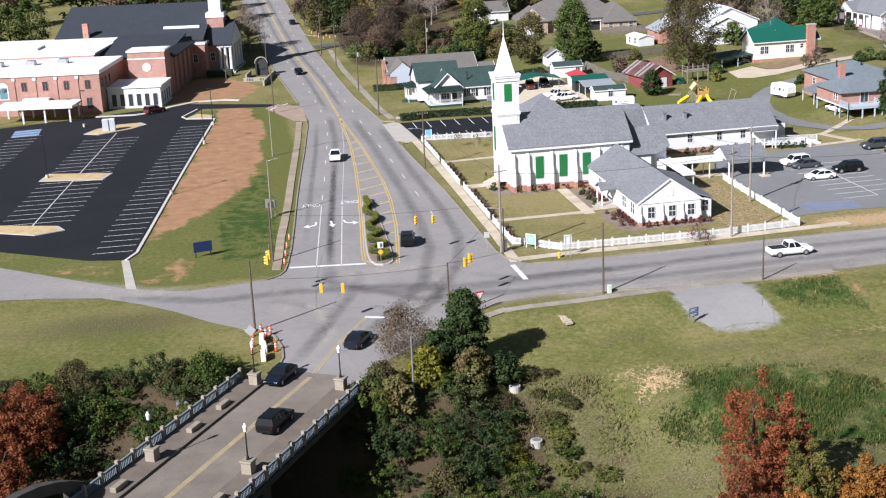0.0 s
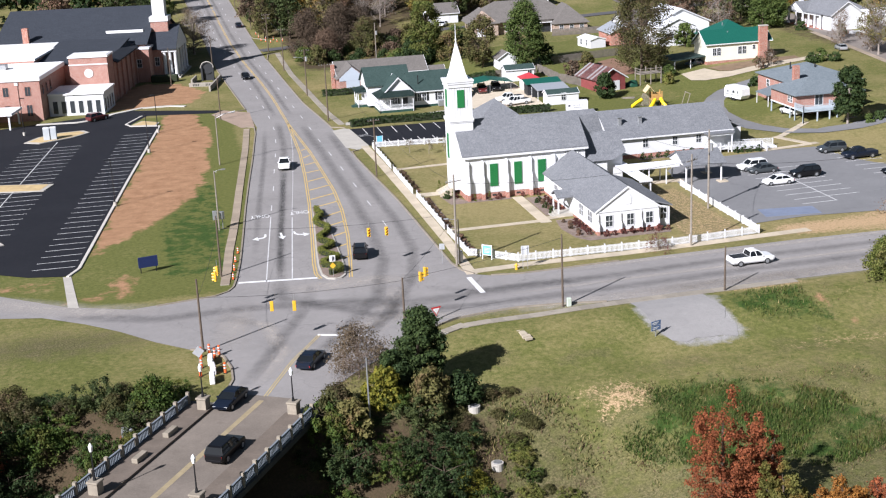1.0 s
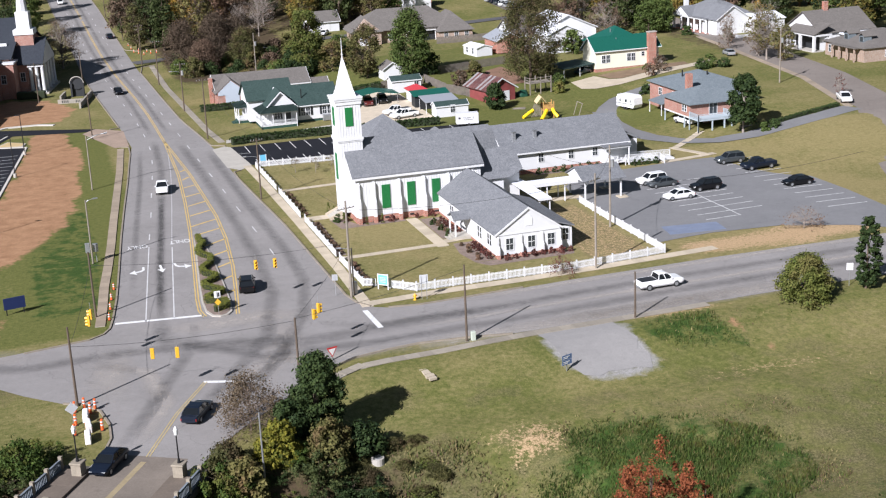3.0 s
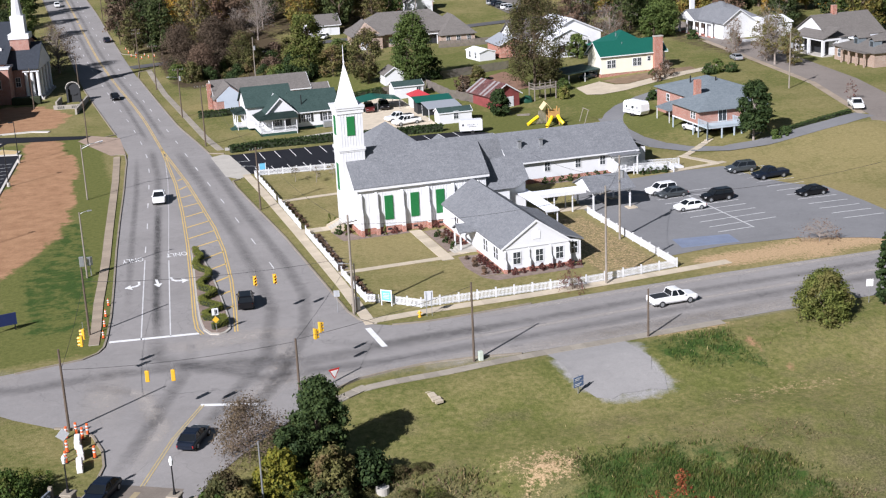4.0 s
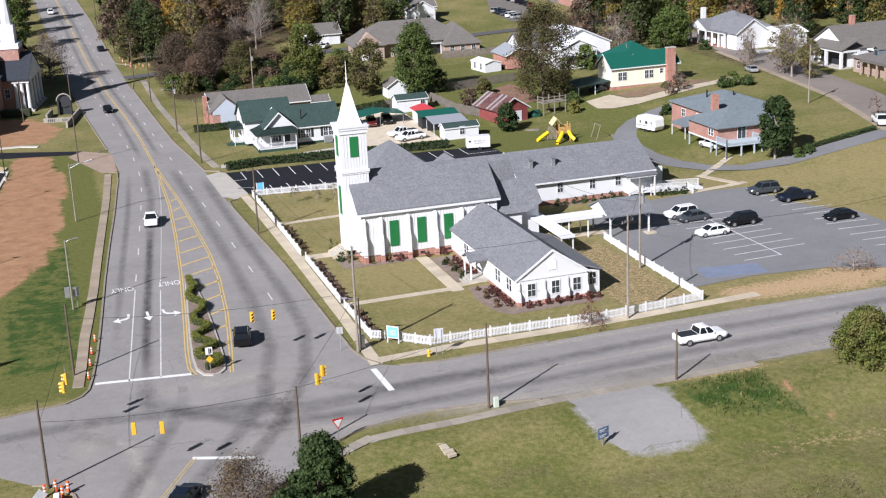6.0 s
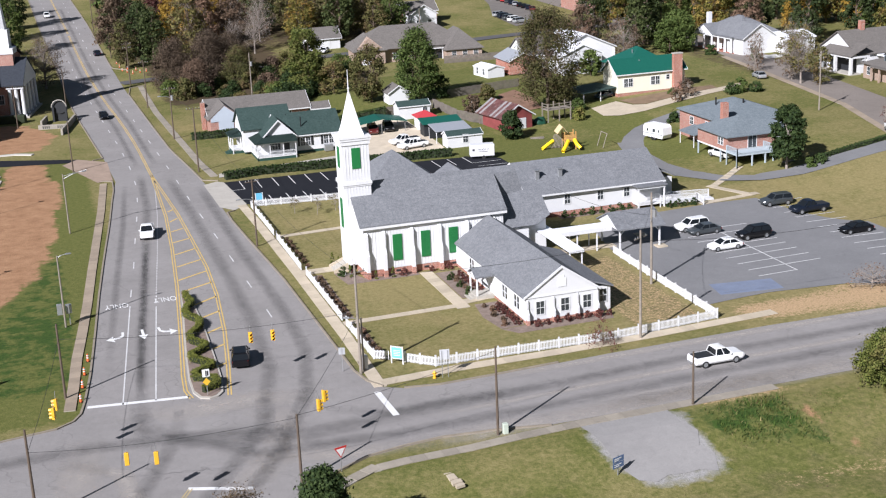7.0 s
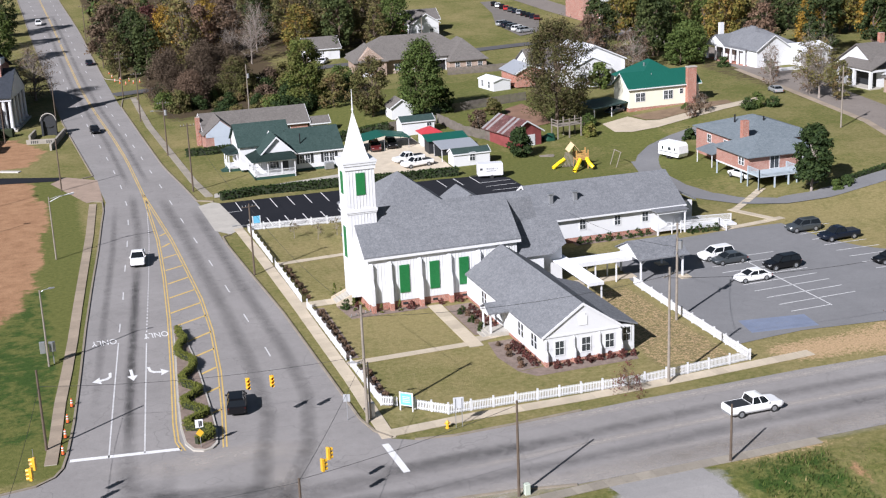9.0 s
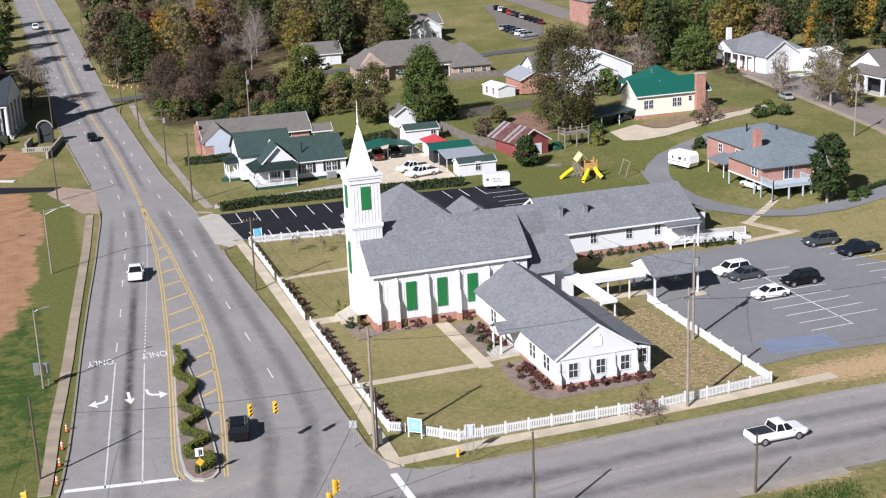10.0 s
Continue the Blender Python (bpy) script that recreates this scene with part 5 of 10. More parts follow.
for x, y, h in ((2.4, 2.6, 1.35), (6.0, 2.65, 1.25)):
    z = 3.65 + y * 0.576
    v = part("roof_vent", box(x - 0.3, x + 0.3, y - 0.3, y + 0.3, z - 0.3, z + h, 0.04), METAL, wing, "galvanised roof vent")
    part("vent_cap", box(x - 0.45, x + 0.45, y - 0.45, y + 0.45, z + h, z + h + 0.12), METAL, v)
    part("flashing", box(x - 0.55, x + 0.5, y - 0.62, y - 0.5, z - 0.36, z - 0.06), METAL, v, "pale metal flashing")
porch = thing("entry_porch", 44.9, 14.2, "small white porch with grey roof and wooden ramp", "porch", z=0)
part("floor", box(0, 3.6, 0, 1.95, 0.55, 0.7), TRIM, porch)
part("roof", box(-0.3, 4.6, -0.3, 1.4, 3.3, 3.46), SHINGLE, porch, "low grey shingle roof")
part("beam", boxes([(-0.1, 4.4, -0.12, 0.08, 3.0, 3.3)]), TRIM, porch)
for x in (0.1, 4.2):
    part("post", box(x - 0.09, x + 0.09, -0.05, 0.13, 0, 3.05), TRIM, porch)


def railing(parent, pts, h=1.0, gap=0.16, name="railing", material=TRIM):
    bm = bmesh.new()
    pts = [Vector(p) for p in pts]
    for a, b in zip(pts, pts[1:]):
        for dz in (h, 0.12):
            cyl(bm, a + Vector((0, 0, dz)), b + Vector((0, 0, dz)), 0.045, None, 4)
        n = max(2, int((b - a).length / gap))
        for k in range(n + 1):
            p = a.lerp(b, k / n)
            r = 0.06 if k in (0, n) else 0.022
            bx(bm, p.x - r, p.x + r, p.y - r, p.y + r, p.z - (0.0 if r < 0.05 else p.z), p.z + h)
    return part(name, bm, material, parent)


railing(porch, [(0, 0, 0.7), (2.2, 0, 0.7)])
ramp_deck = bmesh.new()
extrude_y(ramp_deck, [(3.6, 0.4), (3.6, 0.7), (12.4, 0.3), (12.4, 0.0)], 0.1, 1.7)
part("ramp", ramp_deck, TRIM, porch, "white timber access ramp")
railing(porch, [(3.6, 0.05, 0.7), (9.6, 0.05, 0.42), (9.6, -1.9, 0.2)])
railing(porch, [(3.6, 1.75, 0.7), (12.4, 1.75, 0.3)])

# office with its gable towards the street
office = thing("church_office", 12.2, -24.3, "white office wing with grey shingle roof and brick base", "building", z=0)
OL = 24.4
part("foundation", box(0.03, 8.77, 0.03, OL, 0, 0.4), BRICK, office, "red brick base")
part("wall", gable_walls(0, 8.8, 0, OL, 0.36, 3.15, 6.2, "y"), WHITE, office, "white siding")
part("roof", gable_roof(0, 8.8, 0.15, OL - 0.6, 3.2, 6.2, "y", 0.27, 0.18), SHINGLE, office)
for s in (-1, 1):
    bm = bmesh.new()
    extrude_y(bm, [(4.4, 6.1), (4.4, 6.4), (4.4 + s * 4.68, 3.2), (4.4 + s * 4.68, 2.92)], -0.2, -0.12)
    part("bargeboard", bm, TRIM, office)
part("gable_band", box(0.1, 8.7, -0.09, 0.0, 3.0, 3.16), TRIM, office)
part("gable_vent", slab([(3.9, -0.06), (4.9, -0.06), (4.9, -0.01), (3.9, -0.01)], 3.9, 4.9), mat("pale_louvre", (0.7, 0.71, 0.72), 0.6, 0.05), office, "pale louvred gable vent")
part("gable_vent_top", slab([(4.1, -0.06), (4.7, -0.06), (4.7, -0.01), (4.1, -0.01)], 4.9, 5.2), MATS["pale_louvre"], office)
for x in (1.75, 4.75, 7.45):
    window(office, x, 0, 1.0, 0.95, 1.5, "-y")
for x in (0.15, 3.3, 6.2, 8.65):
    bm = bmesh.new()
    extrude_x(bm, [(-0.02, 0), (-0.5, 0), (-0.5, 1.3), (-0.2, 1.7), (-0.2, 2.7), (-0.02, 2.9)], x - 0.13, x + 0.13)
    b = part("buttress", bm, WHITE, office)
    part("buttress_base", box(x - 0.16, x + 0.16, -0.55, -0.03, 0, 0.55), BRICK, b)
for y in (2.2, 3.1, 6.0, 6.9, 17.6, 18.5):
    window(office, 0, y, 1.15, 0.7, 1.5, "-x", 0)
part("side_wall", gable_walls(8.8, 10.65, 0.7, 15.5, 0, 2.9, 3.0, "y"), WHITE, office, "white side aisle")
bm = bmesh.new()
extrude_y(bm, [(7.6, 3.92), (7.6, 4.1), (10.9, 3.06), (10.9, 2.9)], 0.3, 15.9)
part("side_roof", bm, SHINGLE, office)
window(office, 9.75, 0.7, 1.15, 0.85, 1.5, "-y")
op = part("porch_floor", boxes([(-2.2, 0, 10.2, 12.8, 0, 0.5), (-2.6, -2.2, 10.5, 12.5, 0, 0.33), (-3.0, -2.6, 10.5, 12.5, 0, 0.16)]), CONCRETE, office, "concrete porch and steps")
bm = bmesh.new()
extrude_x(bm, [(10.0, 2.75), (11.5, 3.55), (13.0, 2.75), (13.0, 2.9), (11.5, 3.7), (10.0, 2.9)], -2.4, 1.2)
part("porch_roof", bm, SHINGLE, office, "small grey gable porch roof")
for y in (10.3, 12.7):
    part("porch_post", box(-2.2, -2.02, y - 0.09, y + 0.09, 0.5, 2.8), TRIM, office)
part("porch_pediment", slab([(-2.43, 10.2), (-2.37, 10.2), (-2.37, 12.8), (-2.43, 12.8)], 2.6, 2.9), TRIM, office)
part("office_door", box(-0.06, 0.02, 11.0, 12.0, 0.5, 2.6), TRIM, office, "white panelled door")
# covered walk and carport
canopy = thing("walk_canopy", 23.8, -9.6, "white flat-roofed covered walk beside the office", "canopy", z=0)
part("roof", box(0, 1.95, 0, 12.3, 2.85, 3.0), plain("white_roof_sheet", (0.8, 0.82, 0.86), 0.4), canopy, "white metal roof deck")
part("fascia", boxes([(1.95, 2.01, 0, 12.3, 2.7, 3.05), (0, 2.01, -0.06, 0, 2.7, 3.05)]), TRIM, canopy)
for y in (0.2, 4.0):
    part("post", box(1.75, 1.9, y, y + 0.15, 0, 2.85), TRIM, canopy)
part("east_roof", box(2.02, 9.3, 7.6, 10.2, 2.92, 3.05), MATS["white_roof_sheet"], canopy, "white metal roof deck")
part("east_fascia", boxes([(2.02, 9.3, 7.5, 7.6, 2.6, 3.1)]), TRIM, canopy)
for x in (4.4, 7.2):
    part("post", box(x, x + 0.15, 7.7, 7.85, 0, 2.9), TRIM, canopy)
    part("post", box(x, x + 0.15, 10.3, 10.45, 0, 2.9), TRIM, canopy)
carport = thing("carport", 33.2, -4.0, "white carport with grey shingle gable roof at the car park", "carport", z=0)
part("roof", gable_roof(0.1, 6.4, 0.1, 6.4, 3.1, 4.55, "x", 0.3, 0.16), SHINGLE, carport)
part("gable", gable_walls(0.05, 0.15, 0.1, 6.4, 2.95, 3.1, 4.5, "x"), TRIM, carport, "white gable boards")
part("beam", boxes([(0.2, 6.3, 0.1, 0.3, 2.85, 3.12), (0.2, 6.3, 6.2, 6.4, 2.85, 3.12), (0.2, 0.4, 0.3, 6.2, 2.85, 3.12), (6.1, 6.3, 0.3, 6.2, 2.85, 3.12)]), TRIM, carport)
for x in (0.3, 6.0):
    for y in (0.4, 6.0):
        p = part("post", box(x, x + 0.2, y, y + 0.2, 0, 2.9), TRIM, carport)
        part("brace", rod((x + 0.1, y + 0.1, 2.2), (x + (0.8 if x < 3 else -0.6), y + 0.1, 2.85), 0.08, None, 4), TRIM, p)
for y in (-0.4, 5.6):
    part("kerb_pad", box(5.5, 6.9, y, y + 1.4, 0.03, 0.2), SIDEWALK, carport, "tan concrete pad")

# ---- white picket fence ----
fence = thing("picket_fence", -6.0, -30, "white picket fence round the church lawn", "fence", z=0)


def fence_run(pts, step=2.35, h=1.05, near=False):
    pts = [Vector(p) - Vector((-6.0, -30)) for p in pts]
    for a, b in zip(pts, pts[1:]):
        n = max(1, round((b - a).length / step))
        for k in range(n):
            p, q = a.lerp(b, k / n), a.lerp(b, (k + 1) / n)
            d = (q - p).normalized()
            L = (q - p).length
            bm = bmesh.new()
            bx(bm, -0.07, 0.07, -0.07, 0.07, 0, h + 0.12)
            bx(bm, -0.09, 0.09, -0.09, 0.09, h + 0.12, h + 0.17)
            part("post", bm, TRIM, fence).matrix_local = pose(p.x, p.y, 0)
            bm = bmesh.new()
            for z in (0.2, 0.82):
                bx(bm, 0.07, L - 0.07, -0.02, 0.02, z, z + 0.09)
            turn = pose(p.x, p.y, 0, 0, 0, math.degrees(math.atan2(d.y, d.x)))
            part("rail", bm, TRIM, fence).matrix_local = turn
            m = int((L - 0.2) / 0.15)
            single = near and len(singles) < 300
            bm = bmesh.new()
            for j in range(m):
                u = 0.14 + (L - 0.28) * j / (m - 1)
                if single:
                    ob = part("picket", PICKET, None, fence)
                    ob.matrix_local = turn @ Matrix.Translation((u, 0, 0))
                    singles.append(ob)
                else:
                    bx(bm, u - 0.045, u + 0.045, -0.045, -0.02, 0.06, h)
            if not single:
                rest.append((bm, turn))
            else:
                bm.free()


singles, rest = [], []
PICKET = finish("picket", box(-0.045, 0.045, -0.045, -0.02, 0.06, 1.05), TRIM)
fence_run([(-6.9, 42.6), (-6.75, 24.6)])
fence_run([(-6.75, 23.0), (-6.7, 6.6)])
fence_run([(-6.55, 4.4), (-6.5, -14.6)])
fence_run([(-6.45, -16.2), (-6.3, -27.4), (-4.8, -28.4)])
fence_run([(-3.5, -29.6), (-0.9, -32.1), (19.6, -32.6), (32.3, -31.3), (32.3, -14), (32.5, -3.6)], near=True)
fence_run([(-6.9, 42.6), (7.0, 41.0)])
pk = bmesh.new()
for bm, turn in rest:
    me = finish("picket_rest", bm, None)
    me.transform(turn)
    pk.from_mesh(me)
    bpy.data.meshes.remove(me)
tagged(part("picket_run", pk, TRIM, fence), kind="stuff")

# ---- planting beds round the church ----
def bed(name, pts, label="dark mulch planting bed"):
    return flat(name, pts, 0.03, MULCH, label, "planting bed")


bed("bed_nave", [(-2.6, -1.6), (6.8, -1.6), (6.8, -0.1), (0, -0.1), (-1.2, 3.3), (-3.2, 3.6)])
bed("bed_office_north", [(8.7, -12.6), (12.1, -12.6), (12.1, -1.8), (8.7, -1.8)])
bed("bed_office_west", [(9.2, -24.6), (12.1, -24.2), (12.1, -15.4), (9.2, -15.4), (8.6, -20)])
bed("bed_office_front", [(9.2, -24.7), (10.5, -26.6), (22, -26.4), (22.6, -24.4), (12.3, -24.4)])
bed("bed_fence", [(-6.2, -14), (-5.0, -14), (-4.7, 3.8), (-6.0, 3.8)])
bed("bed_fence_south", [(-6.0, -27.2), (-5.0, -27.4), (-4.8, -17), (-6.0, -17)])
bed("bed_wing", [(33, 14.6), (45.4, 14.6), (45.4, 16.1), (33, 16.1)])

# church notice board, hydrant, signs
nb = thing("notice_board", -4.35, -29.7, "white framed notice board with pale blue panel", "sign", yaw=-42)
nb.scale = (0.78, 0.78, 0.82)
for x in (-0.85, 0.85):
    part("post", box(x - 0.08, x + 0.08, -0.08, 0.08, 0, 2.35), TRIM, nb)
part("panel", box(-0.77, 0.77, -0.05, 0.05, 0.75, 2.2), plain("sky_blue_panel", (0.16, 0.5, 0.72), 0.4), nb, "pale blue printed panel")
for z0, z1 in ((2.2, 2.32), (0.65, 0.75)):
    part("rail", box(-0.77, 0.77, -0.07, 0.07, z0, z1), TRIM, nb)
part("lettering", boxes([(-0.5, 0.5, -0.062, -0.05, 1.75 - 0.22 * k, 1.83 - 0.22 * k) for k in range(4)]), plain("pale_print", (0.62, 0.78, 0.86), 0.5), nb)
nb2 = thing("parking_sign", -5.4, 43.4, "white framed sign with pale blue panel", "sign", yaw=5)
for x in (-0.55, 0.55):
    part("post", box(x - 0.06, x + 0.06, -0.06, 0.06, 0, 1.9), TRIM, nb2)
part("panel", box(-0.5, 0.5, -0.04, 0.04, 0.8, 1.85), MATS["sky_blue_panel"], nb2, "pale blue panel")
hyd = thing("fire_hydrant", -2.0, -35.1, "yellow iron fire hydrant beside the pavement", "hydrant")
bm = rod((0, 0, 0), (0, 0, 0.62), 0.14, 0.13, 10)
cyl(bm, (0, 0, 0.62), (0, 0, 0.8), 0.17, 0.05, 10)
cyl(bm, (0, 0, 0), (0, 0, 0.08), 0.2, 0.2, 10)
part("barrel", bm, SIGNAL, hyd)
bm = rod((-0.27, 0, 0.5), (0.27, 0, 0.5), 0.07, None, 8)
cyl(bm, (0, -0.26, 0.45), (0, 0, 0.45), 0.09, None, 8)
part("outlet", bm, SIGNAL, hyd)

# ---- poles, wires, signals, signs ----
def pole(x, y, h, label, arms=(), r=0.15, material=None, lean=(0, 0), name="utility_pole", can=0.0, yaw=0.0):
    t = thing(name, x, y, label, "utility pole" if name == "utility_pole" else "post", "utility poles" if name == "utility_pole" else "")
    m = material or WOOD_POLE
    part("shaft", rod((0, 0, -0.2), (lean[0], lean[1], h), r, r * 0.68, 8), m, t)
    for z, w, a in arms:
        d = Vector((math.cos(radians(a)), math.sin(radians(a)), 0))
        c = Vector((lean[0] * z / h, lean[1] * z / h, z))
        q = part("crossarm", rod(c - d * w / 2, c + d * w / 2, 0.07, None, 4), m, t)
        for k in (-0.9, -0.45, 0.45, 0.9):
            part("insulator", rod(c + d * w / 2 * k + Vector((0, 0, 0.05)), c + d * w / 2 * k + Vector((0, 0, 0.27)), 0.05, 0.03, 6), METAL, q)
    if can:
        part("transformer", rod((0.32, -0.1, can), (0.32, -0.1, can + 0.95), 0.26, None, 10), METAL, t, "grey transformer can")
    return t


def street_light(t, z, d, reach=1.8):
    """A cobra-head lamp on an arm of the pole t."""
    d = Vector((*d, 0)).normalized()
    a = Vector((0, 0, z))
    b = a + d * reach + Vector((0, 0, 0.35))
    bm = bmesh.new()
    tube(bm, [a, a + d * reach * 0.4 + Vector((0, 0, 0.25)), b], 0.035, 5)
    arm = part("lamp_arm", bm, METAL, t, "steel lamp arm")
    part("lamp_head", rod(b, b + d * 0.6, 0.13, 0.08, 6), METAL, arm, "pale cobra-head lamp")


pole(-8.6, -30.9, 11.8, "weathered wooden utility pole beside a control cabinet", [(10.9, 2.4, 20)], 0.17, WOOD_POLE_PALE)
p = pole(-8.15, -30.4, 5.9, "short wooden lamp pole beside the taller one", r=0.12, material=WOOD_POLE_PALE)
street_light(p, 5.6, (-1, 0.3), 1.2)
pole(-0.85, -50.5, 8.6, "dark wooden utility pole by the pavement", r=0.14)
pole(18.4, -51.5, 5.4, "short dark wooden post by the street", r=0.13, name="wooden_post")
pole(-19.6, -53.0, 6.4, "dark wooden signal pole at the crossing", r=0.14)
p = pole(21.8, -33.5, 12.1, "tall weathered utility pole by the picket fence", [(11.3, 2.2, 30)], 0.16, WOOD_POLE_PALE)
pole(31.2, -17.3, 11.4, "tall pale utility pole beside the car park", [(10.2, 2.4, 60), (8.0, 1.4, 60)], 0.17, WOOD_POLE_PALE, can=8.4)
p = pole(-9.95, 20.6, 9.6, "dark wooden utility pole with street lamp", [(9.2, 2.0, 10)], 0.14)
street_light(p, 6.6, (-1, -0.1))
p = pole(-10.9, 71, 11.4, "dark wooden utility pole beside the highway", [(11.0, 2.4, 5)], 0.15)
p = pole(-11.3, 102, 10.2, "dark wooden utility pole beside the highway", [(9.8, 2.2, 5)], 0.15, can=7.6)
street_light(p, 8.2, (-1, 0))
pole(-12.4, 140, 10.5, "dark wooden utility pole beside the highway", [(10, 2.2, 5)], 0.15)
pole(-13.1, 172.5, 10.5, "dark wooden utility pole beside the side street", [(10, 2.2, 5), (9.1, 2.0, 5)], 0.15)
pole(-14.2, 215, 10.5, "dark wooden utility pole beside the highway", [(10, 2.2, 5)], 0.15)
pole(-15.5, 262, 10.5, "dark wooden utility pole beside the highway", [(10, 2.2, 5)], 0.15)
pole(11, 141, 10, "grey wooden utility pole at the wood's edge", r=0.14, material=WOOD_POLE_PALE, can=7.0)
pole(63, 180, 10, "grey wooden utility pole behind the brown house", r=0.14, material=WOOD_POLE_PALE, can=7.0)
pole(101.5, 54.5, 11, "grey wooden utility pole beside the street", r=0.15, material=WOOD_POLE_PALE, can=8.0)
p = pole(-37.8, -25.2, 8.0, "dark wooden lamp pole beside the kerb", r=0.14)
p = pole(-36.7, -2.7, 8.7, "wooden lamp pole with grey control box", r=0.12, material=WOOD_POLE_PALE)
street_light(p, 8.4, (1, 0.1), 1.0)
part("control_box", box(-0.75, -0.15, 0.1, 0.5, 1.5, 2.8, 0.03), METAL, p, "grey control box")
part("meter_box", box(0.2, 0.9, 0.6, 1.0, 1.4, 2.5, 0.03), METAL, p, "pale grey meter box")
part("meter_post", box(0.5, 0.62, 0.75, 0.87, 0, 1.4), METAL, p)
p = pole(-34.1, 39.8, 8.9, "wooden lamp pole on the grass verge", r=0.12, material=WOOD_POLE_PALE)
street_light(p, 8.6, (1, 0.1), 2.8)
bm = bmesh.new()
tube(bm, [(0, 0, 8.2), (1.4, 0.2, 8.75), (3.4, 0.5, 9.1)], 0.06, 5)
part("lamp_brace", bm, TRIM, p, "white lamp bracket")
pole(-31.4, 81.8, 9.0, "dark wooden pole at the drive", r=0.13)
pole(-29.4, 147, 9.0, "dark wooden pole beside the highway", r=0.13)
pole(-41.3, -51.3, 8.2, "dark wooden pole with reflective band by roadworks", r=0.14)
pole(-26.8, -72.2, 7.0, "grey steel vent pipe in the brush", r=0.1, material=METAL, name="vent_pipe")
pole(-40.0, 130, 9.0, "dark wooden pole beside the brick church", r=0.13)


def cable(a, b, sag, r=0.02, label="thin black overhead cable between poles", name="overhead_cable"):
    a, b = Vector(a), Vector(b)
    pts = [a.lerp(b, k / 12) - Vector((0, 0, sag * 4 * (k / 12) * (1 - k / 12))) for k in range(13)]
    bm = bmesh.new()
    tube(bm, pts, r, 4)
    return solo(name, bm, WIRE, label, "cable", "overhead cables")


for a, b, s in (((-8.6, -30.9, 10.9), (-9.95, 20.6, 9.2), 1.1), ((-9.95, 20.6, 9.2), (-10.9, 71, 11.0), 1.0), ((-10.9, 71, 11.0), (-11.3, 102, 9.8), 0.6), ((-11.3, 102, 9.8), (-12.4, 140, 10), 0.7), ((-12.4, 140, 10), (-13.1, 172.5, 10), 0.7),
                ((-8.6, -30.9, 10.7), (21.8, -33.5, 11.3), 0.9), ((21.8, -33.5, 11.3), (31.2, -17.3, 10.2), 0.5), ((21.8, -33.5, 11.0), (60, -33, 10.5), 1.2), ((31.2, -17.3, 8.6), (31, 14, 5.4), 0.8)):
    cable(a, b, s)
# span wires over the crossing
for a, b, s in (((-8.6, -30.9, 6.6), (-19.6, -53.0, 6.2), 0.35), ((-37.8, -25.2, 6.4), (-8.6, -30.9, 6.8), 0.7), ((-41.3, -51.3, 6.2), (-32.5, -52.7, 5.95), 0.1), ((-32.5, -52.7, 5.95), (-19.6, -53.0, 6.1), 0.15), ((-37.8, -25.2, 6.3), (-41.3, -51.3, 6.2), 0.5), ((-0.85, -50.5, 8.2), (-19.6, -53.0, 6.3), 0.3)):
    cable(a, b, s)


def signal_head(x, y, z, yaw, side=False):
    t = thing("traffic_signal", x, y, "yellow three-lens traffic signal head on a span wire", "traffic signal", "signal heads over the crossing", yaw, z)
    part("housing", box(-0.19, 0.19, -0.13, 0.13, -1.1, 0, 0.03), SIGNAL, t)
    for k, c in enumerate(((0.25, 0.02, 0.015), (0.3, 0.17, 0.02), (0.02, 0.14, 0.05))):
        zc = -0.2 - 0.35 * k
        lens = part("lens", rod((0, -0.13, zc), (0, -0.15, zc), 0.13, None, 10), plain("lens_%s" % ("red", "amber", "green")[k], c, 0.2), t)
        bm = bmesh.new()
        cyl(bm, (0, -0.14, zc), (0, -0.38, zc - 0.03), 0.155, 0.15, 10, False)
        part("visor", bm, SIGNAL, lens)
    part("hanger", rod((0, 0, 0), (0, 0, 0.75), 0.025, None, 5), METAL, t)


for x, y, z, yaw in ((-19.2, -28.2, 5.3, 5), (-17.0, -28.6, 5.35, 5), (-16.6, -47.6, 5.1, 100), (-15.5, -44.8, 4.7, 100), (-33.7, -52.1, 5.1, 175), (-31.4, -53.2, 5.25, 175), (-39.0, -41.3, 5.7, 250), (-38.7, -39.8, 5.9, 250)):
    signal_head(x, y, z, yaw)


def road_sign(x, y, label, shape, size, col, h, yaw, border=None, legs=1):
    t = thing("road_sign", x, y, label, "sign", yaw=yaw)
    for k in range(legs):
        u = 0 if legs == 1 else (-0.3 + 0.6 * k)
        part("post", box(u - 0.03, u + 0.03, 0.0, 0.05, 0, h), METAL, t)
    def panel(s, z0, d, m):
        if shape == "triangle":
            pts = [(-s, z0 + s * 0.87), (s, z0 + s * 0.87), (0, z0 - s * 0.87)]
        elif shape == "diamond":
            pts = [(0, z0 + s), (s, z0), (0, z0 - s), (-s, z0)]
        else:
            pts = [(-s, z0 - s * 1.1), (s, z0 - s * 1.1), (s, z0 + s * 1.1), (-s, z0 + s * 1.1)]
        bm = bmesh.new()
        extrude_y(bm, pts, -0.03 - d, 0.0)
        return part("panel", bm, m, t)
    panel(size, h - size * 0.9, 0.0, plain("sign_" + label.split()[0], border or col, 0.4))
    if border:
        panel(size * 0.68, h - size * 0.9, 0.012, plain("sign_face_" + label.split()[0], col, 0.4))
    return t


road_sign(-15.9, -52.2, "red and white yield sign at the corner", "triangle", 0.62, (0.75, 0.75, 0.74), 2.4, 15, (0.5, 0.03, 0.03))
ms = road_sign(-24.3, -30.6, "white arrow traffic sign on the median nose", "rect", 0.36, (0.75, 0.75, 0.75), 2.9, 0)
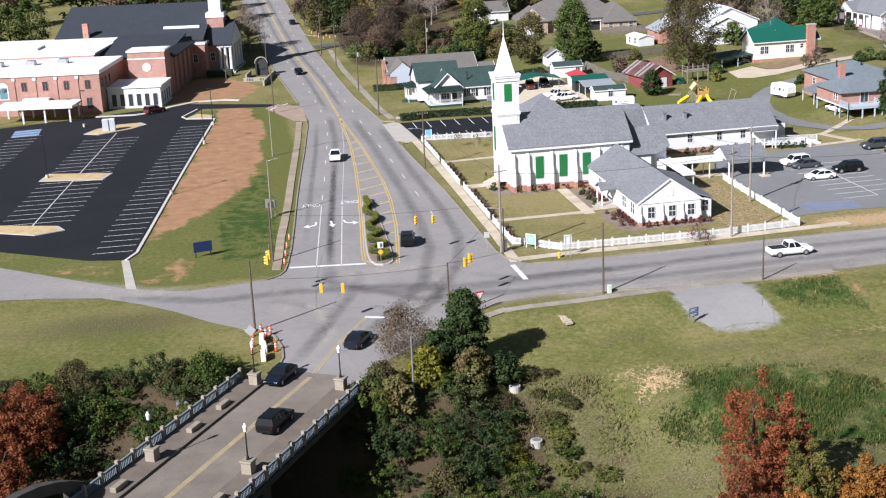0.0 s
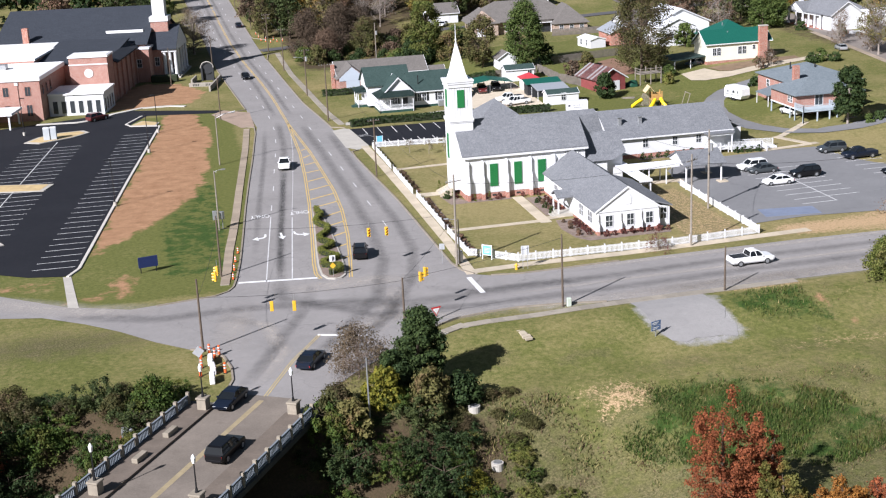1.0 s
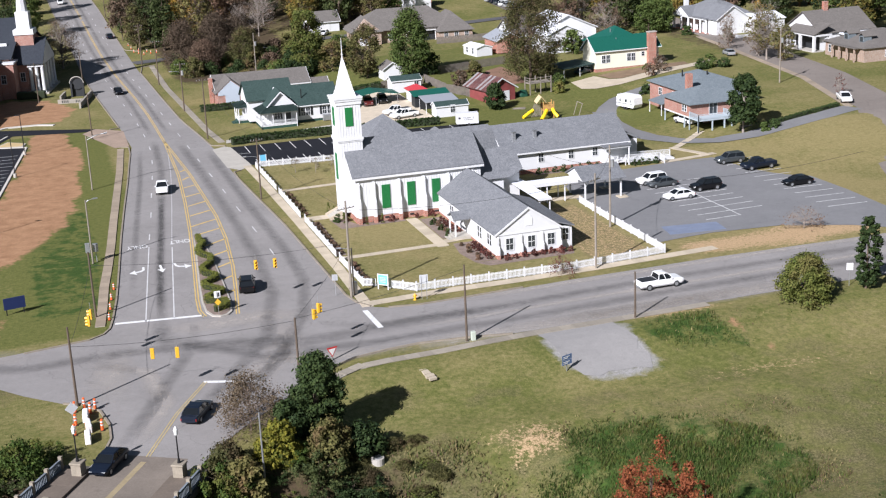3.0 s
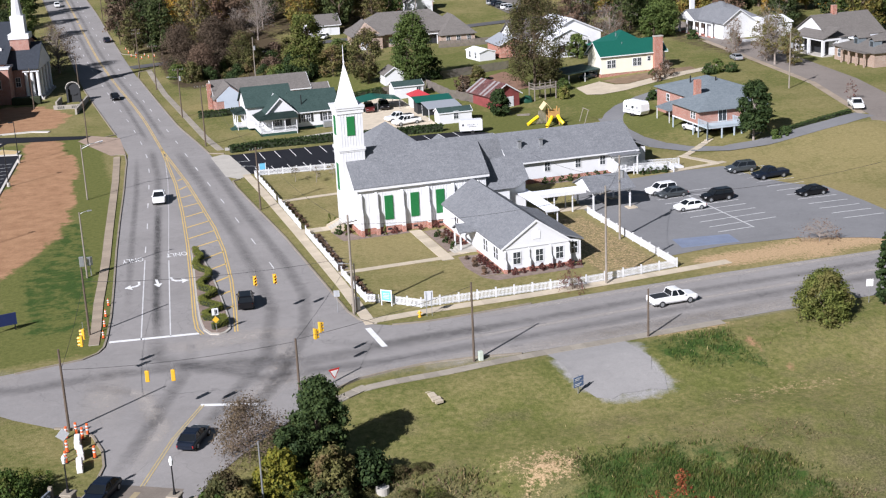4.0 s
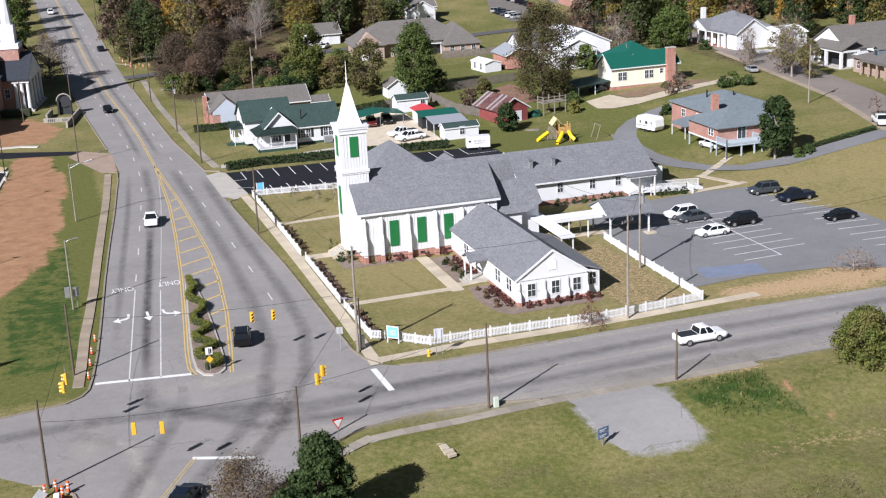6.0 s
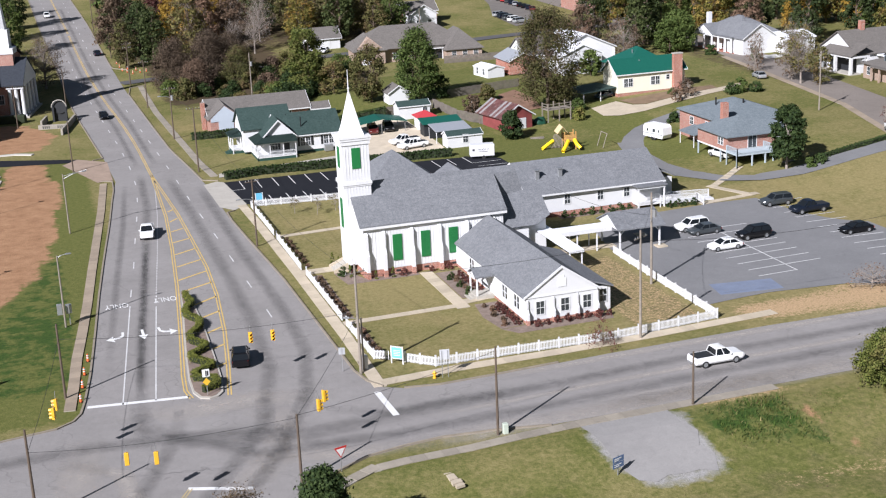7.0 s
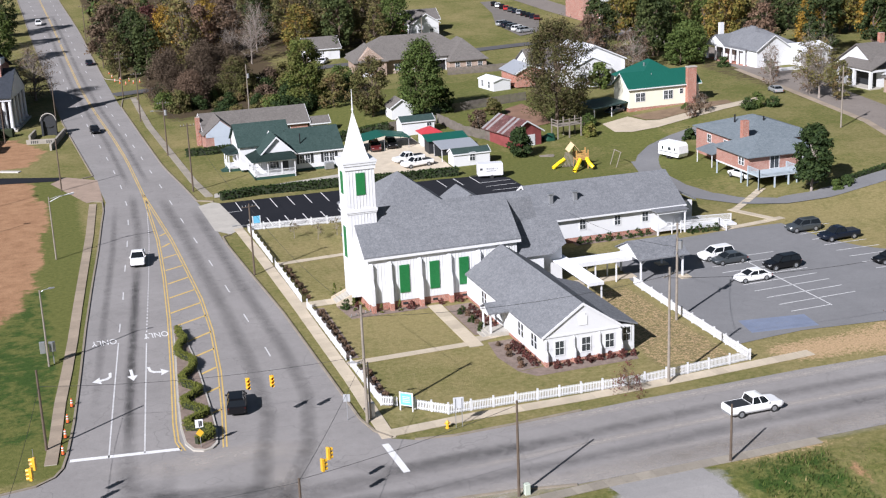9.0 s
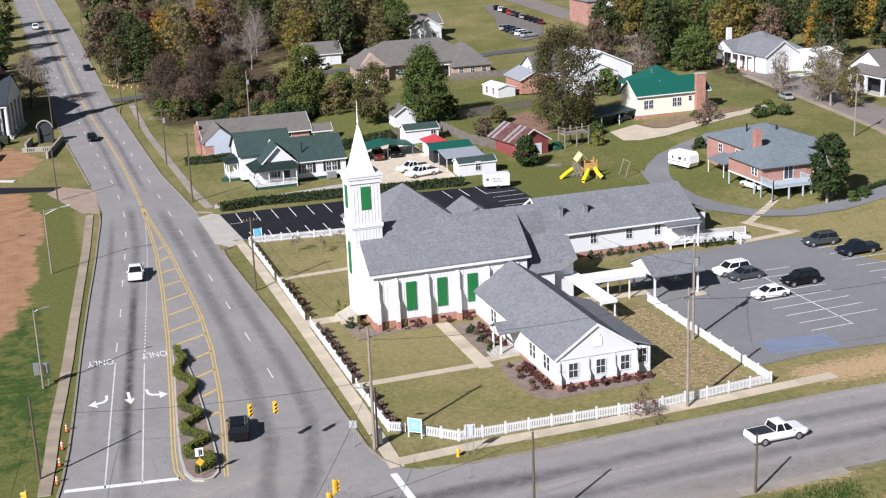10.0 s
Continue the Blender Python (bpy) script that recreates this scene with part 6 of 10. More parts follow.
part("symbol", boxes([(-0.05, 0.05, -0.055, -0.03, 2.25, 2.85), (0.1, 0.24, -0.055, -0.03, 2.3, 2.8)]), METAL_BLACK, ms)
bm = bmesh.new()
extrude_y(bm, [(0, 2.05), (0.38, 1.65), (0, 1.25), (-0.38, 1.65)], -0.05, -0.01)
part("marker", bm, SIGNAL, ms, "yellow diamond object marker")
road_sign(-0.9, -35.3, "grey-backed street sign on twin posts", "rect", 0.5, (0.5, 0.51, 0.52), 2.9, 170, legs=2)
road_sign(-10.2, -29.6, "small grey-backed street sign beside the utility pole", "rect", 0.34, (0.36, 0.37, 0.38), 2.6, 160)
road_sign(-41.9, -57.4, "grey-backed diamond sign by roadworks", "diamond", 0.62, (0.45, 0.47, 0.49), 2.9, 10)
road_sign(45.3, -52.0, "white route sign beside the street", "rect", 0.38, (0.7, 0.7, 0.7), 2.7, -20)
sg = thing("direction_sign", 6.6, -60.1, "blue and white direction sign on a post", "sign", yaw=20)
part("post", box(-0.05, 0.05, 0, 0.08, 0, 1.9), METAL, sg)
for z in (0.75, 1.3):
    part("panel", box(-0.65, 0.65, -0.04, 0.0, z, z + 0.5), plain("slate_blue_panel", (0.08, 0.13, 0.24), 0.4), sg, "slate-blue sign panel")
    part("lettering", boxes([(-0.5, 0.1, -0.05, -0.04, z + 0.12, z + 0.2), (-0.5, 0.35, -0.05, -0.04, z + 0.28, z + 0.36)]), TRIM, sg)
nv = thing("navy_sign_board", -46.7, -19.6, "navy blue notice board on two legs", "sign", yaw=12)
part("panel", box(-1.25, 1.25, -0.06, 0.06, 0.7, 2.1), plain("navy_panel", (0.015, 0.025, 0.09), 0.35), nv)
for x in (-1.0, 1.0):
    part("leg", box(x - 0.06, x + 0.06, -0.05, 0.05, 0, 0.7), METAL_BLACK, nv)
cab = thing("control_cabinet", -8.0, -30.0, "grey steel signal control cabinet", "cabinet")
part("cabinet_body", box(-0.35, 0.35, -0.25, 0.25, 0.1, 1.6, 0.03), METAL, cab)
part("plinth", box(-0.42, 0.42, -0.32, 0.32, 0, 0.1), CONCRETE, cab)
ped = thing("utility_pedestal", -0.1, -50.4, "pale green utility pedestal by the pole", "pedestal")
part("case", box(-0.25, 0.25, -0.25, 0.25, 0, 1.0, 0.04), mat("pale_green_paint", (0.45, 0.5, 0.42), 0.5, 0.1), ped)


def cone(x, y, tall=0.0):
    t = thing("traffic_cone" if not tall else "traffic_barrel", x, y, "orange traffic cone with white bands" if not tall else "orange channelizer with white bands", "traffic cone", "roadwork markers")
    o = plain("safety_orange", (0.75, 0.13, 0.03), 0.5)
    h = tall or 0.9
    part("base", box(-0.2, 0.2, -0.2, 0.2, 0, 0.06), METAL_BLACK, t)
    part("body", rod((0, 0, 0.05), (0, 0, h), 0.15, 0.05 if not tall else 0.12, 8), o, t)
    for z in (0.45, 0.72):
        part("band", rod((0, 0, h * z), (0, 0, h * (z + 0.12)), 0.125 if not tall else 0.142, 0.105 if not tall else 0.138, 8), TRIM, t, "white reflective band")


for x, y in ((-35.0, -15.3), (-35.6, -19.3), (-36.0, -22.9), (-36.4, -26.7), (-13.6, 205.5), (-13.4, 199.1), (-13.2, 193.2), (-11.7, 195.5), (-11.0, 188.2), (-9.1, 189.0), (-7.5, 189.6), (-12.2, 190.6), (-9.8, 192.4)):
    cone(x, y)
for x, y in ((-41.9, -58.3), (-39.4, -58.2), (-40.7, -52.2), (-39.7, -52.9), (-41.6, -52.8), (-40.2, -53.6), (-41.7, -56.0)):
    cone(x, y, 1.15)
for x, y, a in ((-40.7, -55.0, 86), (-40.6, -57.6, 92), (-40.8, -60.2, 88)):
    bar = thing("barricade", x, y, "white and orange water-filled barricade", "barricade", "roadwork markers", a)
    part("block", box(-0.9, 0.9, -0.28, 0.28, 0, 0.85, 0.08), plain("barricade_white", (0.72, 0.7, 0.68), 0.5), bar)
    part("stripe", boxes([(-0.6 + 0.6 * k, -0.35 + 0.6 * k, -0.29, 0.29, 0.45, 0.7) for k in range(3)]), MATS["safety_orange"], bar)
RISERS = ((-16.2, -70.2), (-15.5, -76.0), (-12.6, -81.9))
for x, y in RISERS:
    mh = thing("manhole_riser", x, y, "pale concrete manhole riser standing in the grass", "manhole", z=ground_z(x, y) - 0.1)
    part("ring", rod((0, 0, -1.0), (0, 0, 0.55), 0.6, None, 16), CONCRETE, mh)
    part("cover", rod((0, 0, 0.55), (0, 0, 0.62), 0.4, None, 12), METAL, mh, "iron cover")
pt = thing("portable_toilet", -65.0, 75.2, "pale grey portable toilet on the island", "toilet")
part("cabin", box(-0.6, 0.6, -0.6, 0.6, 0.2, 2.4, 0.05), mat("grey_plastic", (0.45, 0.48, 0.5), 0.5, 0.08), pt)
part("roof", box(-0.62, 0.62, -0.62, 0.62, 2.4, 2.6, 0.1), TRIM, pt)
copy_thing(pt, pose(-63.75, 75.35, 0))
slabs = thing("broken_slab", -7.3, -56.0, "broken pale concrete slab lying in the grass", "slab", yaw=6)
for k, (a, b, hw, z) in enumerate(((2.2, 1.3, 0.36, 0.05), (1.22, 0.3, 0.42, 0.09), (0.2, -0.9, 0.4, 0.06), (-1.0, -1.7, 0.5, 0.08), (-1.8, -2.3, 0.44, 0.05))):
    part("piece", slab([(-hw, b), (hw * 0.9, b + 0.08), (hw, a - 0.05), (0.1, a + 0.04), (-hw * 0.85, a - 0.1)], -0.2, z * 0.6), SIDEWALK, slabs)


def lot_lamp(x, y, yaw):
    t = thing("lot_lamp", x, y, "thin dark lamp pole on the new car park kerb", "street lamp", "car park lamps", yaw)
    part("base", rod((0, 0, 0), (0, 0, 0.7), 0.28, None, 10), CONCRETE, t)
    part("post", rod((0, 0, 0.7), (0, 0, 7.4), 0.09, 0.06), METAL_BLACK, t)
    part("lamp_head", box(0.0, 0.9, -0.2, 0.2, 7.35, 7.5, 0.03), METAL_BLACK, t)


for x, y, yaw in ((-51.4, 17.3, 180), (-45.9, 55.6, 180), (-44.0, 73.8, 180), (-69.8, 82.4, 0), (-72.5, 36.5, 0)):
    lot_lamp(x, y, yaw)

# ---- the bridge ----
BU = Vector((-0.51, -0.86, 0)).normalized()          # the way the bridge runs
BN = Vector((0.86, -0.51, 0)).normalized()
BC = Vector((-37.7, -68.8, 0))
bridge = thing("bridge", BC.x, BC.y, "old concrete road bridge with balustrade rails over a ravine", "bridge", z=0)
bridge.matrix_world = Matrix.Translation(BC) @ Matrix((BU.to_tuple(), BN.to_tuple(), (0, 0, 1))).transposed().to_4x4()
LB = 75.0
# concrete coloured darker to stand in for shade on deck sides and girders
BRIDGE_DARK = mat("shade_dark_concrete", (0.06, 0.056, 0.05), 0.92, 0.3, 0.6, 6.0, 0.4, stain=(0.07, 0.065, 0.055))
RAIL = mat("rail_concrete", (0.17, 0.195, 0.22), 0.9, 0.2, 0.9, 6.0, 0.3, stain=(0.12, 0.135, 0.15))
FOOTWAY = mat("footway_concrete", (0.14, 0.113, 0.09), 0.92, 0.22, 0.7, 6.0, 0.4, stain=(0.11, 0.095, 0.08))
PIER = mat("pier_concrete", (0.26, 0.225, 0.175), 0.9, 0.2, 0.8, 6.0, 0.4, stain=(0.17, 0.15, 0.12))
FADED_LINE = mat("faded_centre_line", (0.29, 0.235, 0.14), 0.88, 0.2, 0.6, 5.0, 0.1, stain=(0.27, 0.235, 0.19))
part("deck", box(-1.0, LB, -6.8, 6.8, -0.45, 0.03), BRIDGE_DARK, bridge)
bm = bmesh.new()
bx(bm, -3.5, LB, -3.75, 3.75, 0.03, 0.058)
part("roadway", bm, mat("worn_bridge_concrete", (0.175, 0.148, 0.122), 0.9, 0.26, 0.22, 7, 0.3, stain=(0.125, 0.104, 0.086)), bridge, "tan worn concrete roadway")
part("centre_line", box(-2.4, LB, -0.28, 0.28, 0.058, 0.064), FADED_LINE, bridge)
for s in (-1, 1):
    for k in range(25):
        part("walkway_slab", box(0.2 + 3.0 * k, 3.18 + 3.0 * k, *sorted((s * 3.75, s * 6.3)), 0.0, 0.3), FOOTWAY, bridge, "raised concrete footway slab")
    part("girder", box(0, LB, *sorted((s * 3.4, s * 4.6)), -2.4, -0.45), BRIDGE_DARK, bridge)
    y0 = s * 6.5
    bm = bmesh.new()
    for z0, z1 in ((0.1, 0.3), (1.0, 1.15)):
        bx(bm, 0.2, LB, *sorted((y0 - 0.09, y0 + 0.09)), z0, z1)
    rail = part("rail", bm, RAIL, bridge, "concrete rail beams")
    bm = bmesh.new()
    k = 0.3
    while k < LB:
        bx(bm, k, k + 0.1, *sorted((y0 - 0.05, y0 + 0.05)), 0.3, 1.0)
        k += 0.24
    tagged(part("baluster", bm, RAIL, rail), kind="stuff")
    k = 0.2
    while k < LB:
        part("rail_post", box(k - 0.14, k + 0.14, *sorted((y0 - 0.16, y0 + 0.16)), 0, 1.42), PIER, rail)
        k += 2.42
    for u in ((7.0, 12.4) if s < 0 else ()) + (24.6, 30.0, 35.4, 46.0, 51.4):
        part("bench_block", box(u - 0.9, u + 0.9, *sorted((s * 4.35, s * 4.95)), 0.3, 0.75, 0.03), PIER, bridge, "low tan concrete block")
    bm = bmesh.new()
    arc = [(22 + 2 * k, 4.2 - 0.029 * (22 + 2 * k - 36) ** 2) for k in range(-1, 16)]
    for (ua, za), (ub, zb) in zip(arc, arc[1:]):
        v = [bm.verts.new((u, yy, z - d)) for u, z in ((ua, za), (ub, zb)) for yy in (s * 6.75, s * 7.6) for d in (0.0, 1.0)]
        for f in ((0, 2, 6, 4), (1, 5, 7, 3), (0, 4, 5, 1), (2, 3, 7, 6)):
            bm.faces.new([v[i] for i in f])
    bmesh.ops.remove_doubles(bm, verts=bm.verts[:], dist=0.001)
    bmesh.ops.recalc_face_normals(bm, faces=bm.faces[:])
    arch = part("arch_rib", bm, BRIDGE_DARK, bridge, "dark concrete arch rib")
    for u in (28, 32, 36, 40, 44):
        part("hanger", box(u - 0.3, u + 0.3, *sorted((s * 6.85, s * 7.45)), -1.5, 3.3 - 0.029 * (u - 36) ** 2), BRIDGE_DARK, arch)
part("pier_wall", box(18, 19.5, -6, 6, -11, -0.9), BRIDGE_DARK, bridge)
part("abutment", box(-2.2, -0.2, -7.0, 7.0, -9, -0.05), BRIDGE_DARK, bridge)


def lamp_pier(u, v):
    p = BC + BU * u + BN * v
    t = thing("lamp_pier", p.x, p.y, "concrete pier with black post lamp and white globe", "street lamp", "lamps on the bridge", z=0)
    t.matrix_world = Matrix.Translation((p.x, p.y, 0.2)) @ bridge.matrix_world.to_3x3().to_4x4()
    part("pier", box(-0.46, 0.46, -0.46, 0.46, -0.2, 1.1), PIER, t, "tan concrete pier")
    part("pier_cap", box(-0.56, 0.56, -0.56, 0.56, 1.1, 1.3, 0.05), PIER, t)
    bm = rod((0, 0, 1.3), (0, 0, 1.7), 0.17, 0.09)
    cyl(bm, (0, 0, 1.7), (0, 0, 3.9), 0.07, 0.055)
    part("post", bm, METAL_BLACK, t, "black fluted lamp post")
    part("globe", rod((0, 0, 3.9), (0, 0, 4.35), 0.14, 0.2, 10), plain("milk_glass", (0.8, 0.8, 0.78), 0.25), t, "white glass globe")
    part("globe_top", rod((0, 0, 4.35), (0, 0, 4.65), 0.2, 0.05, 10), MATS["milk_glass"], t)


for u, v in ((1.0, -4.4), (0.1, 4.6), (19.0, -4.9), (19.0, 4.6), (41, -4.9), (41, 4.6)):
    lamp_pier(u, v)
tank = thing("utility_tank", -49.2, -68.6, "pale grey utility cabinet on a rusty stand in brush", "cabinet", z=-3.6)
part("case", box(-0.6, 0.6, -0.4, 0.4, 2.6, 3.4, 0.08), METAL, tank)
for x in (-0.7, 0.7):
    part("leg", box(x - 0.08, x + 0.08, -0.3, 0.3, -1.5, 2.6), mat("rusty_steel", (0.2, 0.07, 0.04), 0.8, 0.3, 1, 8), tank)

# ---- vehicles ----
TYRE = mat("tyre_rubber", (0.022, 0.022, 0.022), 0.9, 0.1, 3, 20, 0.2)
CAR_GLASS = plain("tinted_car_glass", (0.01, 0.012, 0.014), 0.06, 0.0, 0.5)
HEAD_LAMP = plain("headlamp_glass", (0.6, 0.62, 0.63), 0.1, 0.2)
TAIL_LAMP = plain("tail_lamp_red", (0.35, 0.02, 0.02), 0.2)


def paint(word):
    cols = {"white": (0.78, 0.78, 0.77), "black": (0.006, 0.006, 0.007), "navy": (0.008, 0.012, 0.022), "grey": (0.055, 0.063, 0.068), "silver": (0.32, 0.33, 0.34), "maroon": (0.1, 0.015, 0.015), "blue": (0.05, 0.1, 0.16), "red": (0.4, 0.03, 0.03)}
    return plain("car_paint_" + word, cols[word], 0.3, 0.15 if word in ("grey", "silver", "blue") else 0.0, 0.25 if word in ("black", "navy") else 0.5, 0.2 if word in ("black", "navy") else 0.5)


def loft(bm, stations, close=True):
    """Skin over cross-sections: each a list of points of equal count."""
    rings = [[bm.verts.new(p) for p in s] for s in stations]
    n = len(rings[0])
    for a, b in zip(rings, rings[1:]):
        for k in range(n):
            bm.faces.new((a[k], a[(k + 1) % n], b[(k + 1) % n], b[k]))
    if close:
        bm.faces.new(rings[0][::-1])
        bm.faces.new(rings[-1])
    bmesh.ops.recalc_face_normals(bm, faces=bm.faces[:])


def section(x, hw, z0, z1, shoulder=0.14):
    """A body cross-section with rounded shoulders at x."""
    return [(x, -hw * 0.9, z0), (x, hw * 0.9, z0), (x, hw, z0 + 0.18), (x, hw, z1 - shoulder), (x, hw - shoulder * 0.55, z1), (x, -hw + shoulder * 0.55, z1), (x, -hw, z1 - shoulder), (x, -hw, z0 + 0.18)]


SHAPES = {}   # length, half-width, body stations (x share, half-width share, low, high), cabin (base rear, roof rear, roof front, base front, belt, roof)
SHAPES["sedan"] = (4.75, 0.9, [(0, 0.8, 0.42, 0.72), (0.04, 0.95, 0.28, 0.88), (0.2, 1, 0.22, 0.95), (0.5, 1, 0.2, 0.93), (0.75, 1, 0.22, 0.88), (0.93, 0.95, 0.26, 0.74), (1, 0.8, 0.4, 0.6)], (0.12, 0.26, 0.55, 0.73, 0.92, 1.42))
SHAPES["suv"] = (4.75, 0.95, [(0, 0.85, 0.45, 0.95), (0.03, 0.96, 0.32, 1.08), (0.3, 1, 0.28, 1.1), (0.6, 1, 0.28, 1.08), (0.78, 1, 0.28, 1.04), (0.95, 0.96, 0.32, 0.92), (1, 0.85, 0.48, 0.75)], (0.02, 0.08, 0.57, 0.72, 1.05, 1.72))
SHAPES["pickup"] = (5.7, 0.98, [(0, 0.9, 0.5, 1.05), (0.02, 0.97, 0.4, 1.14), (0.42, 1, 0.36, 1.14), (0.6, 1, 0.34, 1.12), (0.75, 1, 0.34, 1.1), (0.95, 0.97, 0.36, 1.0), (1, 0.88, 0.5, 0.85)], (0.4, 0.43, 0.62, 0.74, 1.1, 1.82))


def car(kind, colour, label, category="car", group=""):
    """A car with its nose along +x, standing on z = 0."""
    L, W, body, (c0, c1, c2, c3, belt, roof) = SHAPES[kind]
    t = new("car" if kind != "pickup" else "pickup_truck")
    tagged(t, label, category, group)
    P = paint(colour)
    X = lambda s: (s - 0.5) * L
    bm = bmesh.new()
    loft(bm, [section(X(s), W * w, z0, z1) for s, w, z0, z1 in body])
    shell = part("body", bm, P, t, smooth=False)
    bm = bmesh.new()
    cw = W * 0.93
    rw = W * 0.72
    lo = [(X(c0), -cw, belt), (X(c3), -cw, belt), (X(c3), cw, belt), (X(c0), cw, belt)]
    hi = [(X(c1), -rw, roof - 0.06), (X(c2), -rw, roof - 0.06), (X(c2), rw, roof - 0.06), (X(c1), rw, roof - 0.06)]
    a, b = [bm.verts.new(p) for p in lo], [bm.verts.new(p) for p in hi]
    for k in range(4):
        bm.faces.new((a[k], a[(k + 1) % 4], b[(k + 1) % 4], b[k]))
    bm.faces.new(b)
    part("glasshouse", bm, CAR_GLASS, t, "dark tinted windows")
    bm = bmesh.new()
    loft(bm, [[(X(s), -w, z), (X(s), w, z), (X(s), w * 0.9, z + d), (X(s), -w * 0.9, z + d)] for s, w, z, d in ((c1 - 0.015, rw + 0.03, roof - 0.09, 0.03), (c1 + 0.03, rw + 0.03, roof - 0.07, 0.07), (c2 - 0.04, rw + 0.03, roof - 0.07, 0.07), (c2 + 0.01, rw + 0.03, roof - 0.1, 0.03))])
    rf = part("roof", bm, P, t)
    for y in (-1, 1):
        for (xa, xb) in ((c0, c1), (c3, c2), ((c0 + c3) / 2, (c1 + c2) / 2)):
            part("pillar", rod((X(xa), y * (cw + 0.005), belt), (X(xb), y * (rw + 0.012), roof - 0.05), 0.05, 0.045, 4), P, rf)
    if kind == "pickup":
        bm = bmesh.new()
        bx(bm, X(0.03), X(0.385), -W * 0.8, W * 0.8, 0.95, 1.148)
        part("load_bed", bm, DARK, t, "dark open load bed")
    for x in (X(0.19), X(0.81)):
        for y in (-1, 1):
            r = 0.34 if kind in ("sedan",) else 0.38
            w = part("wheel", rod((x, y * (W - 0.2), r), (x, y * (W + 0.015), r), r, None, 14), TYRE, t, "black tyre")
            part("rim", rod((x, y * (W + 0.0), r), (x, y * (W + 0.025), r), r * 0.62, None, 10), METAL, w, "alloy rim")
    z1 = body[-2][3]
    for y in (-1, 1):
        part("headlight", box(X(0.965), X(0.992), *sorted((y * W * 0.5, y * W * 0.82)), z1 - 0.24, z1 - 0.1), HEAD_LAMP, t, "clear headlight")
        part("tail_light", box(X(0.002), X(0.02), *sorted((y * W * 0.6, y * W * 0.86)), body[0][3] - 0.22, body[0][3] - 0.02), TAIL_LAMP, t, "red tail light")
        part("mirror", box(X(c3) - 0.35, X(c3) - 0.2, *sorted((y * W * 0.98, y * W * 1.14)), belt, belt + 0.14), P, t)
    part("grille", box(X(0.985), X(1.0) - 0.005, -W * 0.4, W * 0.4, body[-1][2] + 0.02, body[-1][3] - 0.02), DARK, t)
    part("bumper", box(X(-0.006), X(0.012), -W * 0.75, W * 0.75, 0.35, 0.55, 0.02), METAL if kind == "pickup" else P, t)
    return t


def park(kind, colour, x, y, yaw, label, group="", z=None):
    c = car(kind, colour, label, "pickup truck" if kind == "pickup" else "car", group)
    c.matrix_world = pose(x, y, (ground_z(x, y) if z is None else z) + 0.055, 0, 0, yaw)
    return c


PK = "cars in the church car park"
park("suv", "white", 46.6, 1.3, 183, "white estate car parked nose-in beside the carport", PK)
park("sedan", "grey", 47.3, -0.9, 182, "dark grey saloon car parked in a stall", PK)
park("sedan", "white", 46.2, -8.4, 181, "white saloon car parked in a stall", PK)
park("suv", "black", 52.1, -5.6, 182, "black hatchback parked in a stall", PK)
park("suv", "grey", 63.6, 7.6, 178, "dark grey off-roader parked at the lot's edge", PK)
park("pickup", "navy", 65.6, 2.1, 181, "dark blue crew-cab pickup parked at the lot's edge", PK)
park("sedan", "black", 65.5, -9.2, 181, "black saloon car parked at the lot's edge", PK)
RD = "cars on the highway"
park("pickup", "white", 25.6, -43.0, 2, "white pickup driving along the side road", RD)
park("pickup", "white", -23.6, 33.0, 263, "white pickup driving down the highway", RD)
park("suv", "black", -19.6, -22.4, 81, "black off-roader driving up the highway", RD)
park("sedan", "navy", -30.6, -58.6, 62, "dark saloon car coming off the bridge", RD)
park("sedan", "black", -22.4, 132, 272, "black car far up the highway", RD)
park("sedan", "navy", -17.4, 222, 92, "dark car far up the highway", RD)
park("suv", "white", -27.6, 300, 270, "pale car far up the highway", RD)
park("suv", "black", -40.6, -78.0, 60, "black estate car crossing the bridge", RD, 0.02)
park("sedan", "navy", -39.4, -66.6, 240, "dark blue saloon car on the bridge", RD, 0.02)
park("pickup", "white", 27.6, 70.4, 192, "white pickup parked on the gravel yard")
park("pickup", "white", 27.2, 74.2, 188, "white pickup parked on the gravel yard")
park("suv", "maroon", 24.2, 85.4, 262, "dark red car under the green carport")
park("suv", "black", 27.4, 85.8, 262, "black car under the green carport")
park("pickup", "white", 101.0, 31.6, 248, "white pickup parked along the street")
park("sedan", "silver", 110.8, 91.0, 80, "silver car parked along the street")
park("suv", "white", 70.9, 36.4, 100, "white off-roader parked below the deck house")
park("sedan", "blue", 74.6, 90.6, 205, "blue car under the carport")
park("pickup", "navy", 80.5, 148, 190, "dark blue pickup behind the board fence")
park("sedan", "white", 37.6, 183, 240, "white car parked by a far house")
# maroon paint puts the lobby's shade into this red car's colour
park("suv", "maroon", -56.0, 92.6, 40, "red car at the brick church entry")
for k, c in enumerate(("maroon", "navy", "black", "black", "silver", "navy", "grey", "red", "black", "white", "black")):
    park("sedan", c, 111.6 - 0.2 * k, 222.5 + 3.1 * k, 70, "car in a distant car park row", "distant parked cars")
for k, c in enumerate(("silver", "white", "grey", "navy", "silver")):
    park("suv", c, 99.6 - 0.2 * k, 201.5 + 3.6 * k, 10, "car in a distant car park row", "distant parked cars")

tr = thing("cargo_trailer", 36.2, 57.4, "white box trailer parked on the black lot", "trailer", yaw=-12)
part("box", box(-2.1, 2.1, -1.0, 1.0, 0.5, 2.5, 0.06), TRIM, tr)
lettering("TROOP 13", pose(0.15, -1.014, 1.68, 90, 0, 0), 0.44, plain("black_print", (0.05, 0.05, 0.06), 0.5), tr, "lettering")
